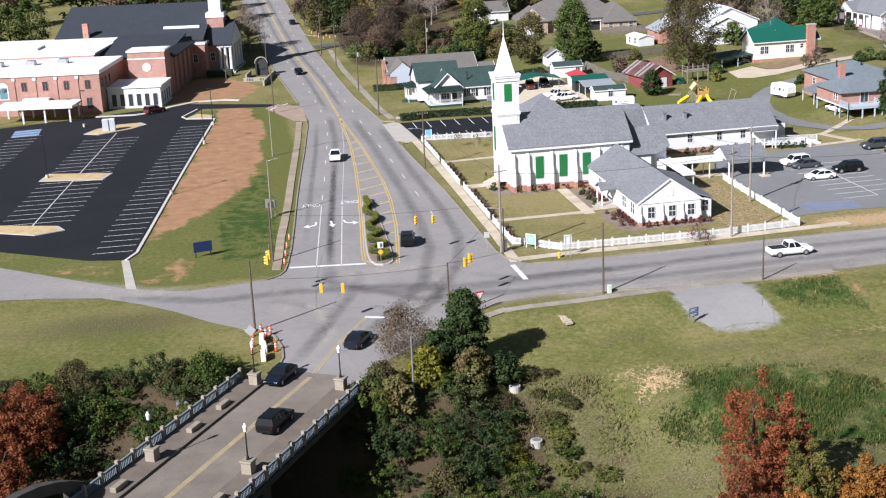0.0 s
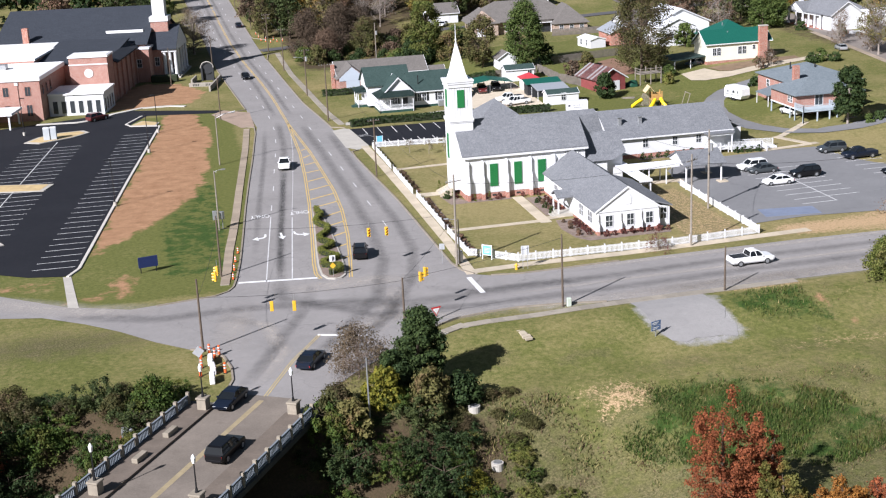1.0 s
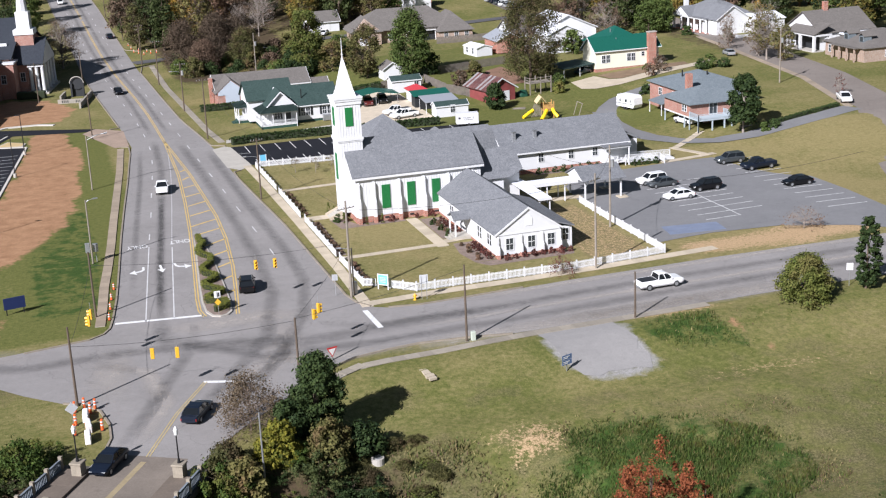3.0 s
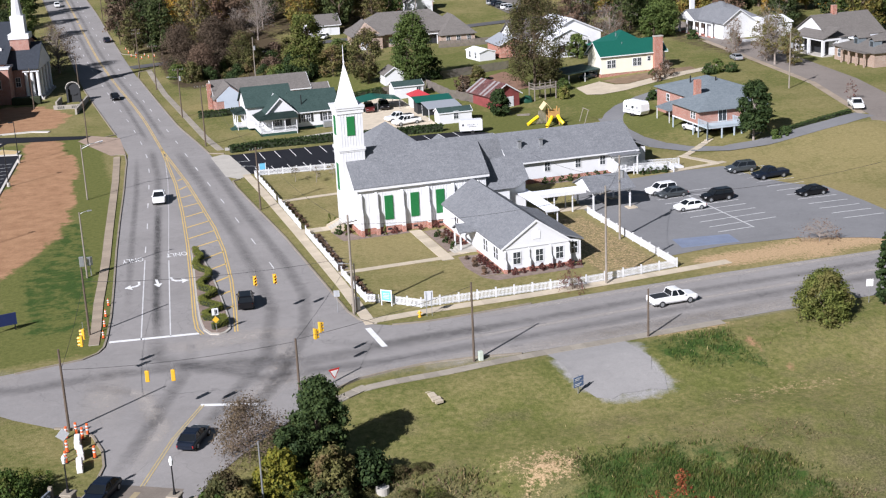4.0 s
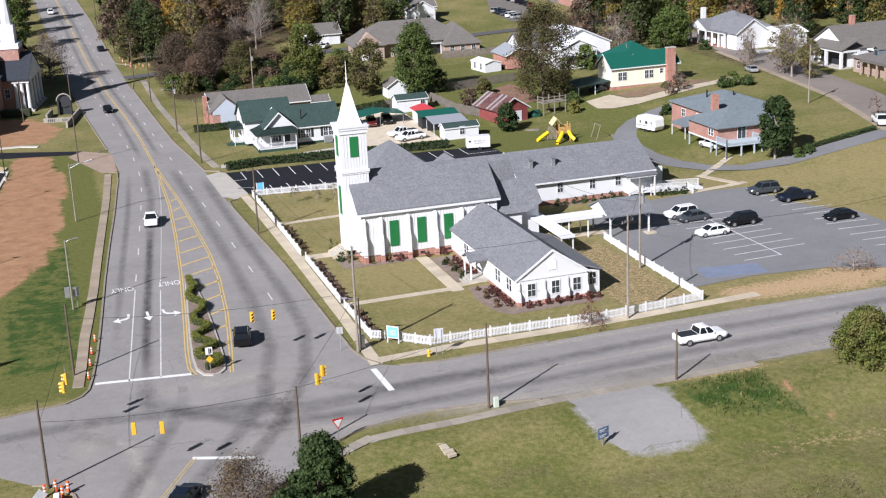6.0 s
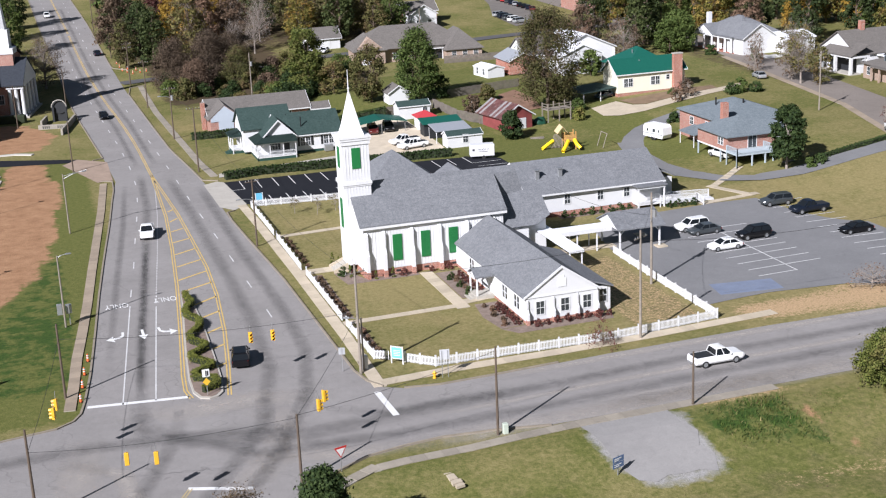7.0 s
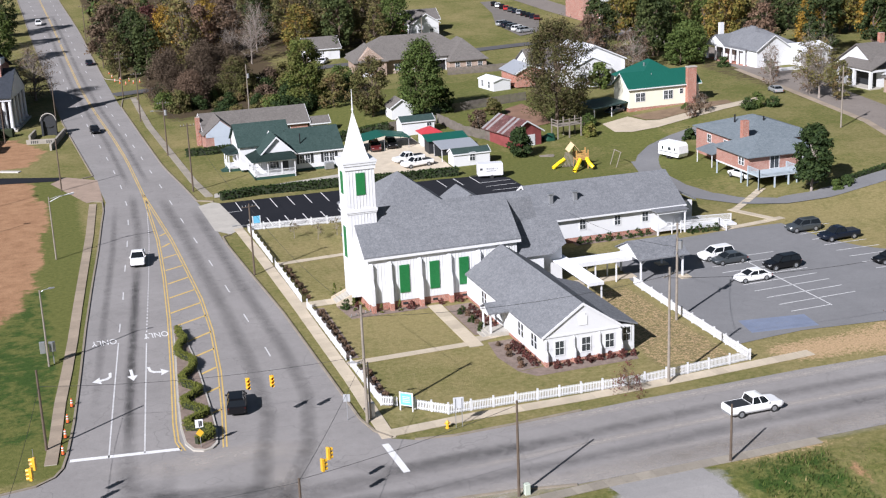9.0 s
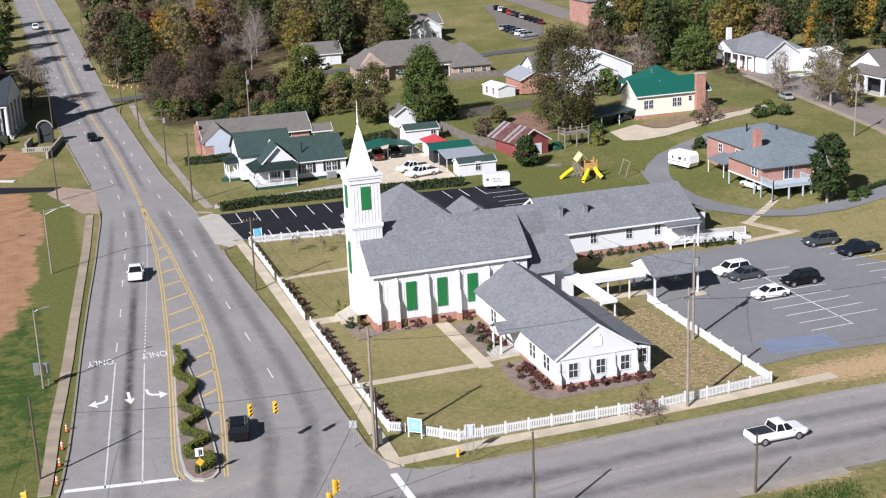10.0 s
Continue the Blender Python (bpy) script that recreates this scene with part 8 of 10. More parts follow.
part("side_wing", gable_walls(9.4, 17.5, -7.0, 2.0, -0.6, 3.4, 4.6, "x"), WHITE, wh, "white side wing")
part("side_roof", gable_roof(9.4, 17.5, -7.0, 2.0, 3.4, 4.6, "x", 0.3), MATS["white_roof_sheet"], wh, "pale metal roof")
part("garden_wall", box(1.2, 9.4, -10.0, -9.6, -0.6, 0.7), WHITE, wh, "low white garden wall")
w3 = house("white_gable_house", 76.8, 121.0, 14.4, 13.0, 5.0, 8.2, "tall white house with pale metal gable roof", WHITE, MATS["white_roof_sheet"], axis="y", z=2.3)
part("front_wall", gable_walls(0.4, 9.4, -4.0, 0.5, -0.3, 4.4, 6.4, "y"), WHITE, w3, "white front gable wall")
part("front_roof", gable_roof(0.4, 9.4, -4.0, 3.0, 4.4, 6.4, "y", 0.4), MATS["white_roof_sheet"], w3, "pale metal gable roof")
window(w3, 2.8, -4.0, 1.6, 1.6, 1.3, "-y")
window(w3, 7.0, -4.0, 1.6, 0.9, 1.3, "-y")
part("rear_roof", gable_roof(-6, 6.0, 4.0, 13, 4.6, 7.4, "x", 0.4), SHINGLE_TAN, w3, "grey-brown shingle roof")
part("rear_wall", gable_walls(-6, 0, 4.0, 13, -0.3, 4.6, 7.3, "x"), WHITE, w3)
part("porch_post", box(14.2, 14.45, -0.3, -0.05, -0.3, 4.6), TRIM, w3)
rh = thing("brown_roof_house", 41.2, 161.0, "long tan brick house with brown hipped roof", "house", z=2.0, yaw=-3)
part("wall", box(0, 28.0, 0, 13.0, -0.3, 3.5), BRICK_TAN, rh, "tan brick walls")
part("roof", hip_roof(0, 28.0, -0.6, 13.6, 3.5, 8.3), SHINGLE_TAN, rh, "brown shingle roof")
part("left_wall", gable_walls(-1.2, 6.4, -1.6, 6.0, -0.3, 3.4, 6.6, "y"), BRICK_TAN, rh, "tan brick wing")
part("left_roof", hip_roof(-1.2, 6.4, -1.6, 9.0, 3.45, 7.2), SHINGLE_TAN, rh, "brown hipped roof")
part("garage_door", box(0.6, 3.2, -1.68, -1.61, 0, 2.4), TRIM, rh, "white garage door")
part("right_wall", box(21.5, 30.6, -3.4, 9.0, -0.3, 2.4), BRICK_TAN, rh, "tan brick wing")
part("right_roof", hip_roof(21.5, 30.6, -3.4, 11.0, 2.45, 7.0), SHINGLE_TAN, rh, "brown hipped roof")
# no recess is built; a dark panel paints its shade on the wall
part("porch_opening", box(16.6, 21.2, -0.08, -0.02, 0.0, 2.5), DARK, rh, "dark panel put in for a shaded porch recess")
part("porch_beam", box(13.0, 21.4, -1.2, -0.9, 2.6, 2.95), TRIM, rh, "white porch beam")
part("porch_roof", box(13.0, 21.4, -1.3, 0.0, 2.95, 3.2), SHINGLE_TAN, rh)
for x in (13.2, 17.0, 21.1):
    part("porch_post", box(x - 0.1, x + 0.1, -1.15, -0.95, -0.2, 2.6), TRIM, rh)
for x in (23.4, 26.2, 29.0):
    window(rh, x, -3.4, 0.7, 1.0, 1.3, "-y")
window(rh, 9.4, 0, 0.8, 1.4, 1.5, "-y", 1)
house("white_flat_shed", 61.6, 124.2, 4.2, 7.0, 2.0, 2.6, "white yard shed with pale roof", WHITE, MATS["white_roof_sheet"], axis="y", category="shed", z=2.0, over=0.15, yaw=8, side_wins=(2.0, 5.0), base_h=-0.2)
house("brick_garage", 67.0, 124.5, 6.5, 9.0, 2.8, 4.4, "small brick garage with pale gable roof", BRICK, MATS["grey_sheet_roof"], axis="y", category="garage", z=2.6)
gp = thing("grey_porch_house", 128.0, 83.4, "white house with dark grey roof and open front porch", "house", z=2.4, yaw=3)
part("wall", gable_walls(2.4, 17.0, 1.0, 14.0, -0.4, 4.2, 8.2, "x"), WHITE, gp, "white siding")
part("roof", gable_roof(2.4, 17.0, 1.0, 14.0, 4.2, 8.2, "x", 0.5, 0.2), SHINGLE_TAN, gp, "dark grey-brown shingle roof")
bm = bmesh.new()
extrude_y(bm, [(-0.4, 3.9), (4.2, 6.0), (4.2, 6.2), (-0.4, 4.1)], -0.6, 10.4)
part("porch_roof", bm, SHINGLE_TAN, gp, "dark shingle porch roof")
part("porch_beam", boxes([(-0.2, 0.1, -0.4, 10.2, 3.5, 3.9), (0.1, 4.6, -0.4, -0.1, 3.5, 3.9)]), TRIM, gp, "white porch beam")
part("porch_floor", box(-0.3, 2.5, -0.4, 10.2, -0.5, 0.25), CONCRETE, gp)
for x, y in ((-0.05, -0.2), (-0.05, 5.0), (-0.05, 10.0), (4.2, -0.2)):
    part("column", box(x - 0.28, x + 0.28, y - 0.2, y + 0.36, 0.2, 3.5), TRIM, gp, "square white column")
# dark panel over the white wall, painting the shade under the porch roof
part("shaded_front", box(2.3, 2.4, 1.2, 10.0, 0.3, 3.5), DARK, gp, "dark panel put in for the porch shade")
part("chimney", box(7.6, 8.7, 7.0, 7.9, 6, 10.2), BRICK, gp, "red brick chimney")
part("carport_roof", box(7.2, 15.4, -3.4, 0.8, 3.5, 3.8), MATS["white_roof_sheet"], gp, "white flat carport roof")
for x in (7.4, 15.2):
    part("carport_post", box(x - 0.1, x + 0.1, -3.2, -3.0, -0.4, 3.5), TRIM, gp)
rn = house("brick_ranch", 128.8, 65.6, 17.0, 14.4, 3.1, 6.0, "low brick ranch house with grey-brown roof", BRICK_TAN, SHINGLE_TAN, hip=True, z=2.4, base_h=0.1)
window(rn, 0, 12.4, 0.9, 1.3, 1.5, "-x", 1)
window(rn, 6.0, 0, 0.9, 1.3, 1.4, "-y", 1)
for y in (1.6, 4.4, 7.2, 9.8):
    part("porch_post", box(-1.5, -1.2, y - 0.16, y + 0.16, -0.2, 2.9), BRICK_TAN, rn, "square brick porch post")
part("porch_roof", box(-1.7, -0.5, 1.0, 10.4, 2.9, 3.1), SHINGLE_TAN, rn)
for y in (3.4, 9.0):
    d = part("dormer", box(1.6, 3.6, y - 0.8, y + 0.8, 3.6, 5.2), SHINGLE_BLUE, rn, "small grey roof dormer")
    part("pane", box(1.55, 1.6, y - 0.5, y + 0.5, 4.0, 5.0), GLASS, d)
    part("dormer_roof", gable_roof(1.6, 4.6, y - 0.8, y + 0.8, 5.2, 5.8, "x", 0.15, 0.1), SHINGLE_TAN, d)
house("far_house", 68.4, 206.0, 7.5, 8.0, 4.4, 6.8, "small grey-roofed house among the trees", WHITE, SHINGLE_TAN, axis="y", z=3.4, wins=(2, 5.4))
house("side_garage", 34.6, 188.0, 8.6, 8.0, 3.0, 5.4, "white garage with brown roof among the trees", WHITE, SHINGLE_TAN, z=2.6, door=5.5)
fb = house("far_brick_building", 122.0, 212.0, 20.0, 13.0, 7.0, 9.6, "two-storey brick building far behind the trees", BRICK_PINK, SHINGLE, z=ground_z(122, 212), hip=True)
for k in range(4):
    for z in (1.2, 4.4):
        window(fb, 2.4 + 4.6 * k, 0, z, 1.1, 1.7, "-y")
part("portico", gable_walls(4, 9, -2.4, 0, 4.6, 5.0, 6.6, "y"), TRIM, fb)
for x in (4.3, 8.7):
    part("column", rod((x, -2.1, -0.3), (x, -2.1, 4.7), 0.22), TRIM, fb)
house("far_red_house", 69.5, 217.0, 10.0, 8.0, 3.4, 5.8, "brick house far beyond the trees", BRICK, SHINGLE_TAN, z=4, wins=(2, 7))
drape("distant_car_park", [(96, 196), (97.4, 219), (104, 240), (108, 262), (113, 262), (112.6, 223), (103, 200)], 0.15, mat("far_lot", (0.15, 0.135, 0.12), 0.9, 0.2), "distant grey car park", "car park")

# playground
pg = thing("play_set", 52.4, 57.0, "wooden play tower with yellow slides", "play set", yaw=-10)
WOOD = mat("golden_wood", (0.42, 0.24, 0.08), 0.8, 0.2, 1.5, 10, 0.3)
for x in (-1, 1):
    for y in (-1, 1):
        part("post", box(x - 0.09, x + 0.09, y - 0.09, y + 0.09, 0, 3.2), WOOD, pg)
part("platform", box(-1.1, 1.1, -1.1, 1.1, 1.5, 1.62), WOOD, pg)
for k in range(2):
    part("side_boards", boxes([(-1.1, 1.1, -1.13 + 2.2 * k, -1.08 + 2.2 * k, 1.75 + 0.25 * j, 1.93 + 0.25 * j) for j in range(4)]), WOOD, pg)
part("canopy", gable_roof(-2.2, -0.6, -1.2, 1.2, 3.2, 4.2, "y", 0.15, 0.08), mat("tan_canvas", (0.62, 0.47, 0.28), 0.8, 0.08), pg, "tan pitched canopy")
SLIDE = plain("yellow_plastic", (0.85, 0.6, 0.02), 0.35)
for pts in ([(-0.4, -1.1, 1.6), (-1.0, -2.2, 1.1), (-1.9, -3.3, 0.25)], [(0.7, -1.2, 1.8), (0.9, -2.0, 1.2), (1.5, -2.6, 0.5)], [(-2.6, 1.0, 1.4), (-3.6, 0.6, 0.9), (-4.8, 0.1, 0.2)]):
    bm = bmesh.new()
    tube(bm, [Vector(p) for p in pts], 0.34, 8)
    part("slide", bm, SLIDE, pg, "yellow plastic slide")
for k in range(9):
    part("climbing_bar", rod((-3.0 + 0.25 * k, 0.9, 0.1), (-2.4 + 0.2 * k, 0.9, 2.6), 0.06, None, 5), WOOD_POLE_PALE, pg, "grey timber climbing bar")
sw = thing("swing_frame", 58.5, 55.5, "weathered timber swing frame on the grass", "swing")
for y in (-1.2, 1.2):
    part("leg", rod((-0.8, y, 0), (0, y, 2.5), 0.07), WOOD_POLE_PALE, sw)
part("beam", rod((0, -1.4, 2.5), (0, 1.4, 2.5), 0.07), WOOD_POLE_PALE, sw)

# yard behind the barn
pf = thing("timber_platform", 57.0, 77.8, "weathered timber lookout platform with rails", "platform", yaw=8)
for x in (0.1, 2.6, 5.1):
    for y in (0.1, 2.3):
        part("post", box(x - 0.09, x + 0.09, y - 0.09, y + 0.09, -0.4, 3.6), WOOD_POLE_PALE, pf)
part("deck", box(0, 5.3, 0, 2.5, 2.3, 2.45), WOOD_POLE_PALE, pf)
for z in (2.9, 3.4):
    part("rail", boxes([(0, 5.3, 0.02, 0.1, z, z + 0.1), (0, 0.08, 0.1, 2.4, z, z + 0.1)]), WOOD_POLE_PALE, pf)
bm = bmesh.new()
for k in range(7):
    bx(bm, 5.35, 5.95, 0.4, 0.5, 0.1 + 0.34 * k, 0.18 + 0.34 * k)
bx(bm, 5.3, 5.4, 0.35, 0.55, -0.3, 2.5)
bx(bm, 5.9, 6.0, 0.35, 0.55, -0.3, 2.5)
part("ladder", bm, WOOD_POLE, pf, "brown timber ladder")
pile = thing("lumber_pile", 50.5, 67.5, "loose grey boards lying on the grass", "lumber", yaw=-18)
for k in range(6):
    o = part("plank", box(-1.3 + 0.2 * (k % 3), 1.2 + 0.15 * (k % 2), -0.1, 0.1, 0.0, 0.06), WOOD_POLE_PALE, pile)
    o.matrix_local = pose(0, 0.22 * k - 0.55, 0.02 + 0.07 * (k % 2), 0, 0, 9 * (k % 3) - 8)
tarp = thing("covered_heap", 55.4, 78.2, "heap under a dark green tarpaulin beside the barn", "tarpaulin")
bm = bmesh.new()
bmesh.ops.create_icosphere(bm, subdivisions=3, radius=1.0)
for v in bm.verts:
    n = noise.noise(v.co * 1.7)
    v.co = Vector((v.co.x * 1.5, v.co.y * 1.1, max(-0.1, v.co.z) * 1.3)) * (1 + 0.22 * n)
part("sheet", bm, plain("green_tarpaulin", (0.012, 0.06, 0.035), 0.45), tarp, smooth=True)

# board fences
BOARD = finish("board", box(0, 0.15, -0.02, 0.02, 0, 1.8), mat("grey_fence_board", (0.15, 0.13, 0.11), 0.92, 0.3, 1.2, 9, 0.4))


def board_fence(name, pts, h=1.8, label="grey weathered board fence"):
    t = thing(name, 0, 0, label, "fence", "board fences", z=0)
    for a, b in zip(pts, pts[1:]):
        a, b = Vector(a), Vector(b)
        n = max(1, int((b - a).length / 2.4))
        for k in range(n):
            p, q = a.lerp(b, k / n), a.lerp(b, (k + 1) / n)
            z = ground_z(p.x, p.y)
            L = (q - p).length
            d = (q - p).normalized()
            m = pose(p.x, p.y, z, 0, 0, math.degrees(math.atan2(d.y, d.x)))
            for j in range(14):
                part("board", BOARD, None, t).matrix_local = m @ Matrix.Translation((L * j / 14, 0, random.uniform(-0.08, 0.04)))


board_fence("board_fence", [(40.5, 99), (42, 88), (46, 80)])
board_fence("board_fence", [(16, 96.5), (40, 97.8)])
board_fence("board_fence", [(60, 151), (70, 150), (80, 149)])
board_fence("board_fence", [(46, 106), (55, 108.5), (64, 111)])

# ---- the brick church on the west side ----
ROOF_WHITE = mat("white_membrane", (0.72, 0.72, 0.71), 0.6, 0.06, 0.3, 4, 0.1)
def in_complex(name, label, category="building"):
    """A building of the brick church, whose plan is turned from the street."""
    return thing(name, -67.0, 97.7, label, category, "brick church buildings", yaw=-10.9, z=0)


bc = in_complex("brick_hall", "two-storey red brick hall with white flat roof")
part("wall", box(-36, 0, 0, 21, 0, 8.6), BRICK_PINK, bc)
part("roof_deck", box(-35.7, -0.3, 0.3, 21, 8.6, 8.75), ROOF_WHITE, bc, "white flat roof membrane")
part("parapet", boxes([(-36.2, 0.2, -0.25, 0.25, 8.4, 9.2), (-0.25, 0.2, 0.25, 21, 8.4, 9.2), (-36.2, -0.25, 20.8, 21.2, 8.7, 9.2)]), TRIM, bc, "white parapet coping")
part("rear_block", box(-38, -6.5, 21.2, 50, 0, 9.6), BRICK_PINK, bc)
part("rear_roof", box(-38.2, -6.3, 21.2, 50.2, 9.6, 10.0), ROOF_WHITE, bc, "white flat roof membrane")
part("rear_skylight", box(-32, -22, 30, 36, 10.0, 10.5, 0.1), ROOF_WHITE, bc)
for k in range(8):
    x = -2.6 - 4.55 * k
    part("pilaster", box(x - 2.45, x - 1.95, -0.16, 0, 0, 8.2), BRICK_PINK, bc)
    part("pilaster_cap", box(x - 2.55, x - 1.85, -0.22, 0, 7.6, 8.2), TRIM, bc)
    if k == 4:
        aw = part("arched_window", box(x - 1.1, x + 1.1, -0.08, -0.01, 3.6, 6.3), TRIM, bc, "tall arched window")
        part("pane", box(x - 0.85, x + 0.85, -0.1, -0.07, 3.8, 6.2), mat("blue_glass", (0.12, 0.22, 0.26), 0.15, 0.1), aw)
        part("arch", rod((x, -0.1, 6.2), (x, -0.02, 6.2), 1.1, None, 16), TRIM, aw)
        continue
    window(bc, x, 0, 5.3, 1.15, 1.9, "-y", sash=False, frame_mat=BRICK)
    window(bc, x, 0, 1.1, 1.15, 2.3, "-y", sash=False, frame_mat=BRICK)
for k in range(3):
    window(bc, 0, 2.0 + 3.0 * k, 5.3, 1.1, 1.9, "+x", sash=False, frame_mat=BRICK)
for k in range(4):
    part("hvac_unit", box(-34 + 7 * k, -32 + 7 * k, 12 + k, 14 + k, 8.7, 9.8, 0.05), METAL, bc, "grey rooftop unit")
dk = in_complex("drop_off_canopy", "white drop-off canopy on posts", "canopy")
part("roof", box(-20, -3.6, -9.8, -2.0, 3.0, 3.5), ROOF_WHITE, dk)
part("link_roof", box(-16.3, -10.8, -2.0, -0.3, 3.4, 3.9), ROOF_WHITE, dk)
for x in (-19.5, -14.2, -9.6, -4.4):
    for y in (-9.2, -2.6):
        part("post", box(x - 0.16, x + 0.16, y - 0.16, y + 0.16, 0, 3.0), TRIM, dk)
el = in_complex("entry_lobby", "white lobby with dark windows beside the brick hall")
part("wall", box(0.25, 11.8, 4.2, 14.8, 0, 4.4), WHITE, el)
part("roof", box(0.22, 12.1, 3.9, 14.8, 4.4, 4.8), ROOF_WHITE, el)
for k in range(6):
    window(el, 1.6 + 1.8 * k, 4.2, 0.5, 1.0, 2.6, "-y", 0, False)
for k in range(4):
    window(el, 11.8, 5.8 + 2.3 * k, 0.5, 1.0, 2.6, "+x", 0, False)
tw = in_complex("brick_stair_block", "brick stair block with round white window")
part("wall", box(2.7, 11.0, 14.9, 20.8, 0, 10.6), BRICK_PINK, tw)
part("coping", box(2.5, 11.2, 14.7, 21.0, 10.6, 11.0), TRIM, tw)
part("string_course", box(2.6, 11.1, 14.78, 14.9, 9.0, 9.25), TRIM, tw)
part("roof_deck", box(2.9, 10.8, 15.1, 20.6, 11.0, 11.06), ROOF_WHITE, tw)
rw_ = part("round_window", rod((6.8, 14.76, 7.2), (6.8, 14.89, 7.2), 0.95, None, 20), TRIM, tw, "round white window")
part("pane", rod((6.8, 14.74, 7.2), (6.8, 14.77, 7.2), 0.7, None, 20), mat("pale_glass", (0.5, 0.5, 0.46), 0.3, 0.1), rw_)
sn = in_complex("brick_sanctuary", "brick church with slate-grey roof and white portico", "church")
part("aisle_wall", box(-6.4, 11.0, 21.1, 46, 0, 8.4), BRICK_PINK, sn)
for k in range(5):
    part("pilaster", box(11.0, 11.4, 23.4 + 5.0 * k, 24.4 + 5.0 * k, 0, 8.0), BRICK_PINK, sn)
bm = bmesh.new()
extrude_x(bm, [(21.0, 8.3), (21.0, 8.6), (47, 10.6), (47, 10.2)], -6.8, 9.7)
part("aisle_roof", bm, SHINGLE_DARK, sn)
bm = bmesh.new()
extrude_y(bm, [(9.7, 9.4), (9.7, 9.7), (11.8, 8.5), (11.8, 8.2)], 21.2, 46.0)
part("aisle_hip", bm, SHINGLE_DARK, sn)
part("wall", gable_walls(-23, 13.2, 47, 87, 0, 9.0, 15.8, "x"), BRICK_PINK, sn)
part("roof", gable_roof(-23, 13.2, 47, 87, 9.0, 15.8, "x", 0.7, 0.25), SHINGLE_DARK, sn)
part("wing_wall", box(9.6, 14.4, 44.4, 50, 0, 7.9), BRICK_PINK, sn)
part("wing_cornice", box(9.4, 14.6, 44.2, 50, 7.9, 8.3), TRIM, sn)
window(sn, 12.0, 44.4, 3.6, 1.0, 1.9, "-y", 1)
part("narthex_wall", gable_walls(13.8, 16.6, 49, 65, 0, 7.0, 11.6, "x"), BRICK_PINK, sn)
part("narthex_roof", gable_roof(12.4, 19.8, 49, 65, 7.3, 12.0, "x", 0.5, 0.25), SHINGLE_DARK, sn)
window(sn, 15.4, 49, 3.2, 1.0, 2.0, "-y", 1)
part("pediment", gable_walls(19.7, 20.2, 49, 65, 6.7, 7.3, 11.8, "x"), TRIM, sn, "white pediment")
for y in (48.9, 64.4):
    part("entablature", box(16.6, 20.2, y, y + 0.7, 6.4, 7.2), TRIM, sn)
for x, y in ((17.2, 49.4), (18.5, 49.4), (19.8, 49.4), (19.8, 53.2), (19.8, 57.0), (19.8, 60.8), (19.8, 64.6)):
    c = part("column", rod((x, y, 0.4), (x, y, 6.5), 0.42, 0.36, 12), TRIM, sn, "tall white column")
    part("column_base", box(x - 0.5, x + 0.5, y - 0.5, y + 0.5, 0.3, 0.7), TRIM, c)
part("portico_floor", box(16.6, 20.8, 48.6, 65.4, 0, 0.4), CONCRETE, sn)
part("chimney", box(-16.4, -15.0, 49.0, 50.2, 8, 13.6), BRICK, sn, "red brick chimney")
st = part("steeple_base", box(13.6, 17.8, 54.4, 58.6, 9, 13.2), BRICK_PINK, sn, "brick steeple base")
part("steeple_stage", box(13.4, 18.0, 54.2, 58.8, 13.2, 14.4), TRIM, st)
part("steeple_belfry", box(14.2, 17.2, 55.0, 58.0, 14.4, 18.4), TRIM, st)
part("steeple_top", rod((15.7, 56.5, 18.4), (15.7, 56.5, 20.4), 1.3, 1.1, 8), TRIM, st)
part("steeple_spire", rod((15.7, 56.5, 20.4), (15.7, 56.5, 29), 1.1, 0.05, 8), TRIM, st)
part("roof_panel", box(3.0, 12, 52.4, 52.9, 10.8, 11.7), ROOF_WHITE, sn)
gh_ = in_complex("wall_hedge", "dark clipped hedge at the brick church wall", "hedge")
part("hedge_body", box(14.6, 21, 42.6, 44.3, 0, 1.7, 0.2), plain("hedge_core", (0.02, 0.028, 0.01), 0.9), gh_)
fu = thing("fellowship_unit", -96.0, 160.0, "low brown flat-roofed building behind the hall", "building", z=0)
part("wall", box(0, 30, 0, 14, 0, 4), BRICK_TAN, fu)
part("roof", box(-0.3, 30.3, -0.3, 14.3, 4, 4.3), mat("brown_gravel_roof", (0.17, 0.12, 0.08), 0.95, 0.2), fu)
ft = thing("stone_arch_gate", -31.2, 134.0, "dark arched gateway with pale rim on a walled bank", "monument", z=0, yaw=-12)
part("arch", boxes([(-1.5, -1.1, -0.5, 0.5, 0, 3.2), (1.1, 1.5, -0.5, 0.5, 0, 3.2), (-1.1, 1.1, 0.2, 0.5, 0, 3.2)]), DARK, ft, "dark stone gateway")
bm = bmesh.new()
cyl(bm, (0, 0.0, 3.1), (0, 0.5, 3.1), 1.5, None, 18)
part("hood", bm, DARK, ft, "dark arched hood")
bm = bmesh.new()
for k in range(14):
    a, b = math.pi * k / 14, math.pi * (k + 1) / 14
    cyl(bm, (1.55 * math.cos(a), -0.4, 3.1 + 1.5 * math.sin(a)), (1.55 * math.cos(b), -0.4, 3.1 + 1.5 * math.sin(b)), 0.1, None, 5)
part("rim", bm, CONCRETE, ft, "pale arched rim")
part("left_wall", box(-3.1, -2.7, -6.0, 0.4, 0, 1.3), CONCRETE_DARK, ft, "pale sloping wall")
part("right_wall", box(2.7, 3.1, -16.0, 0.4, 0, 1.2), CONCRETE_DARK, ft, "pale sloping wall")
part("front_wall", box(-3.1, 2.7, -8.6, -8.2, 0, 0.9), CONCRETE_DARK, ft, "low pale front wall")
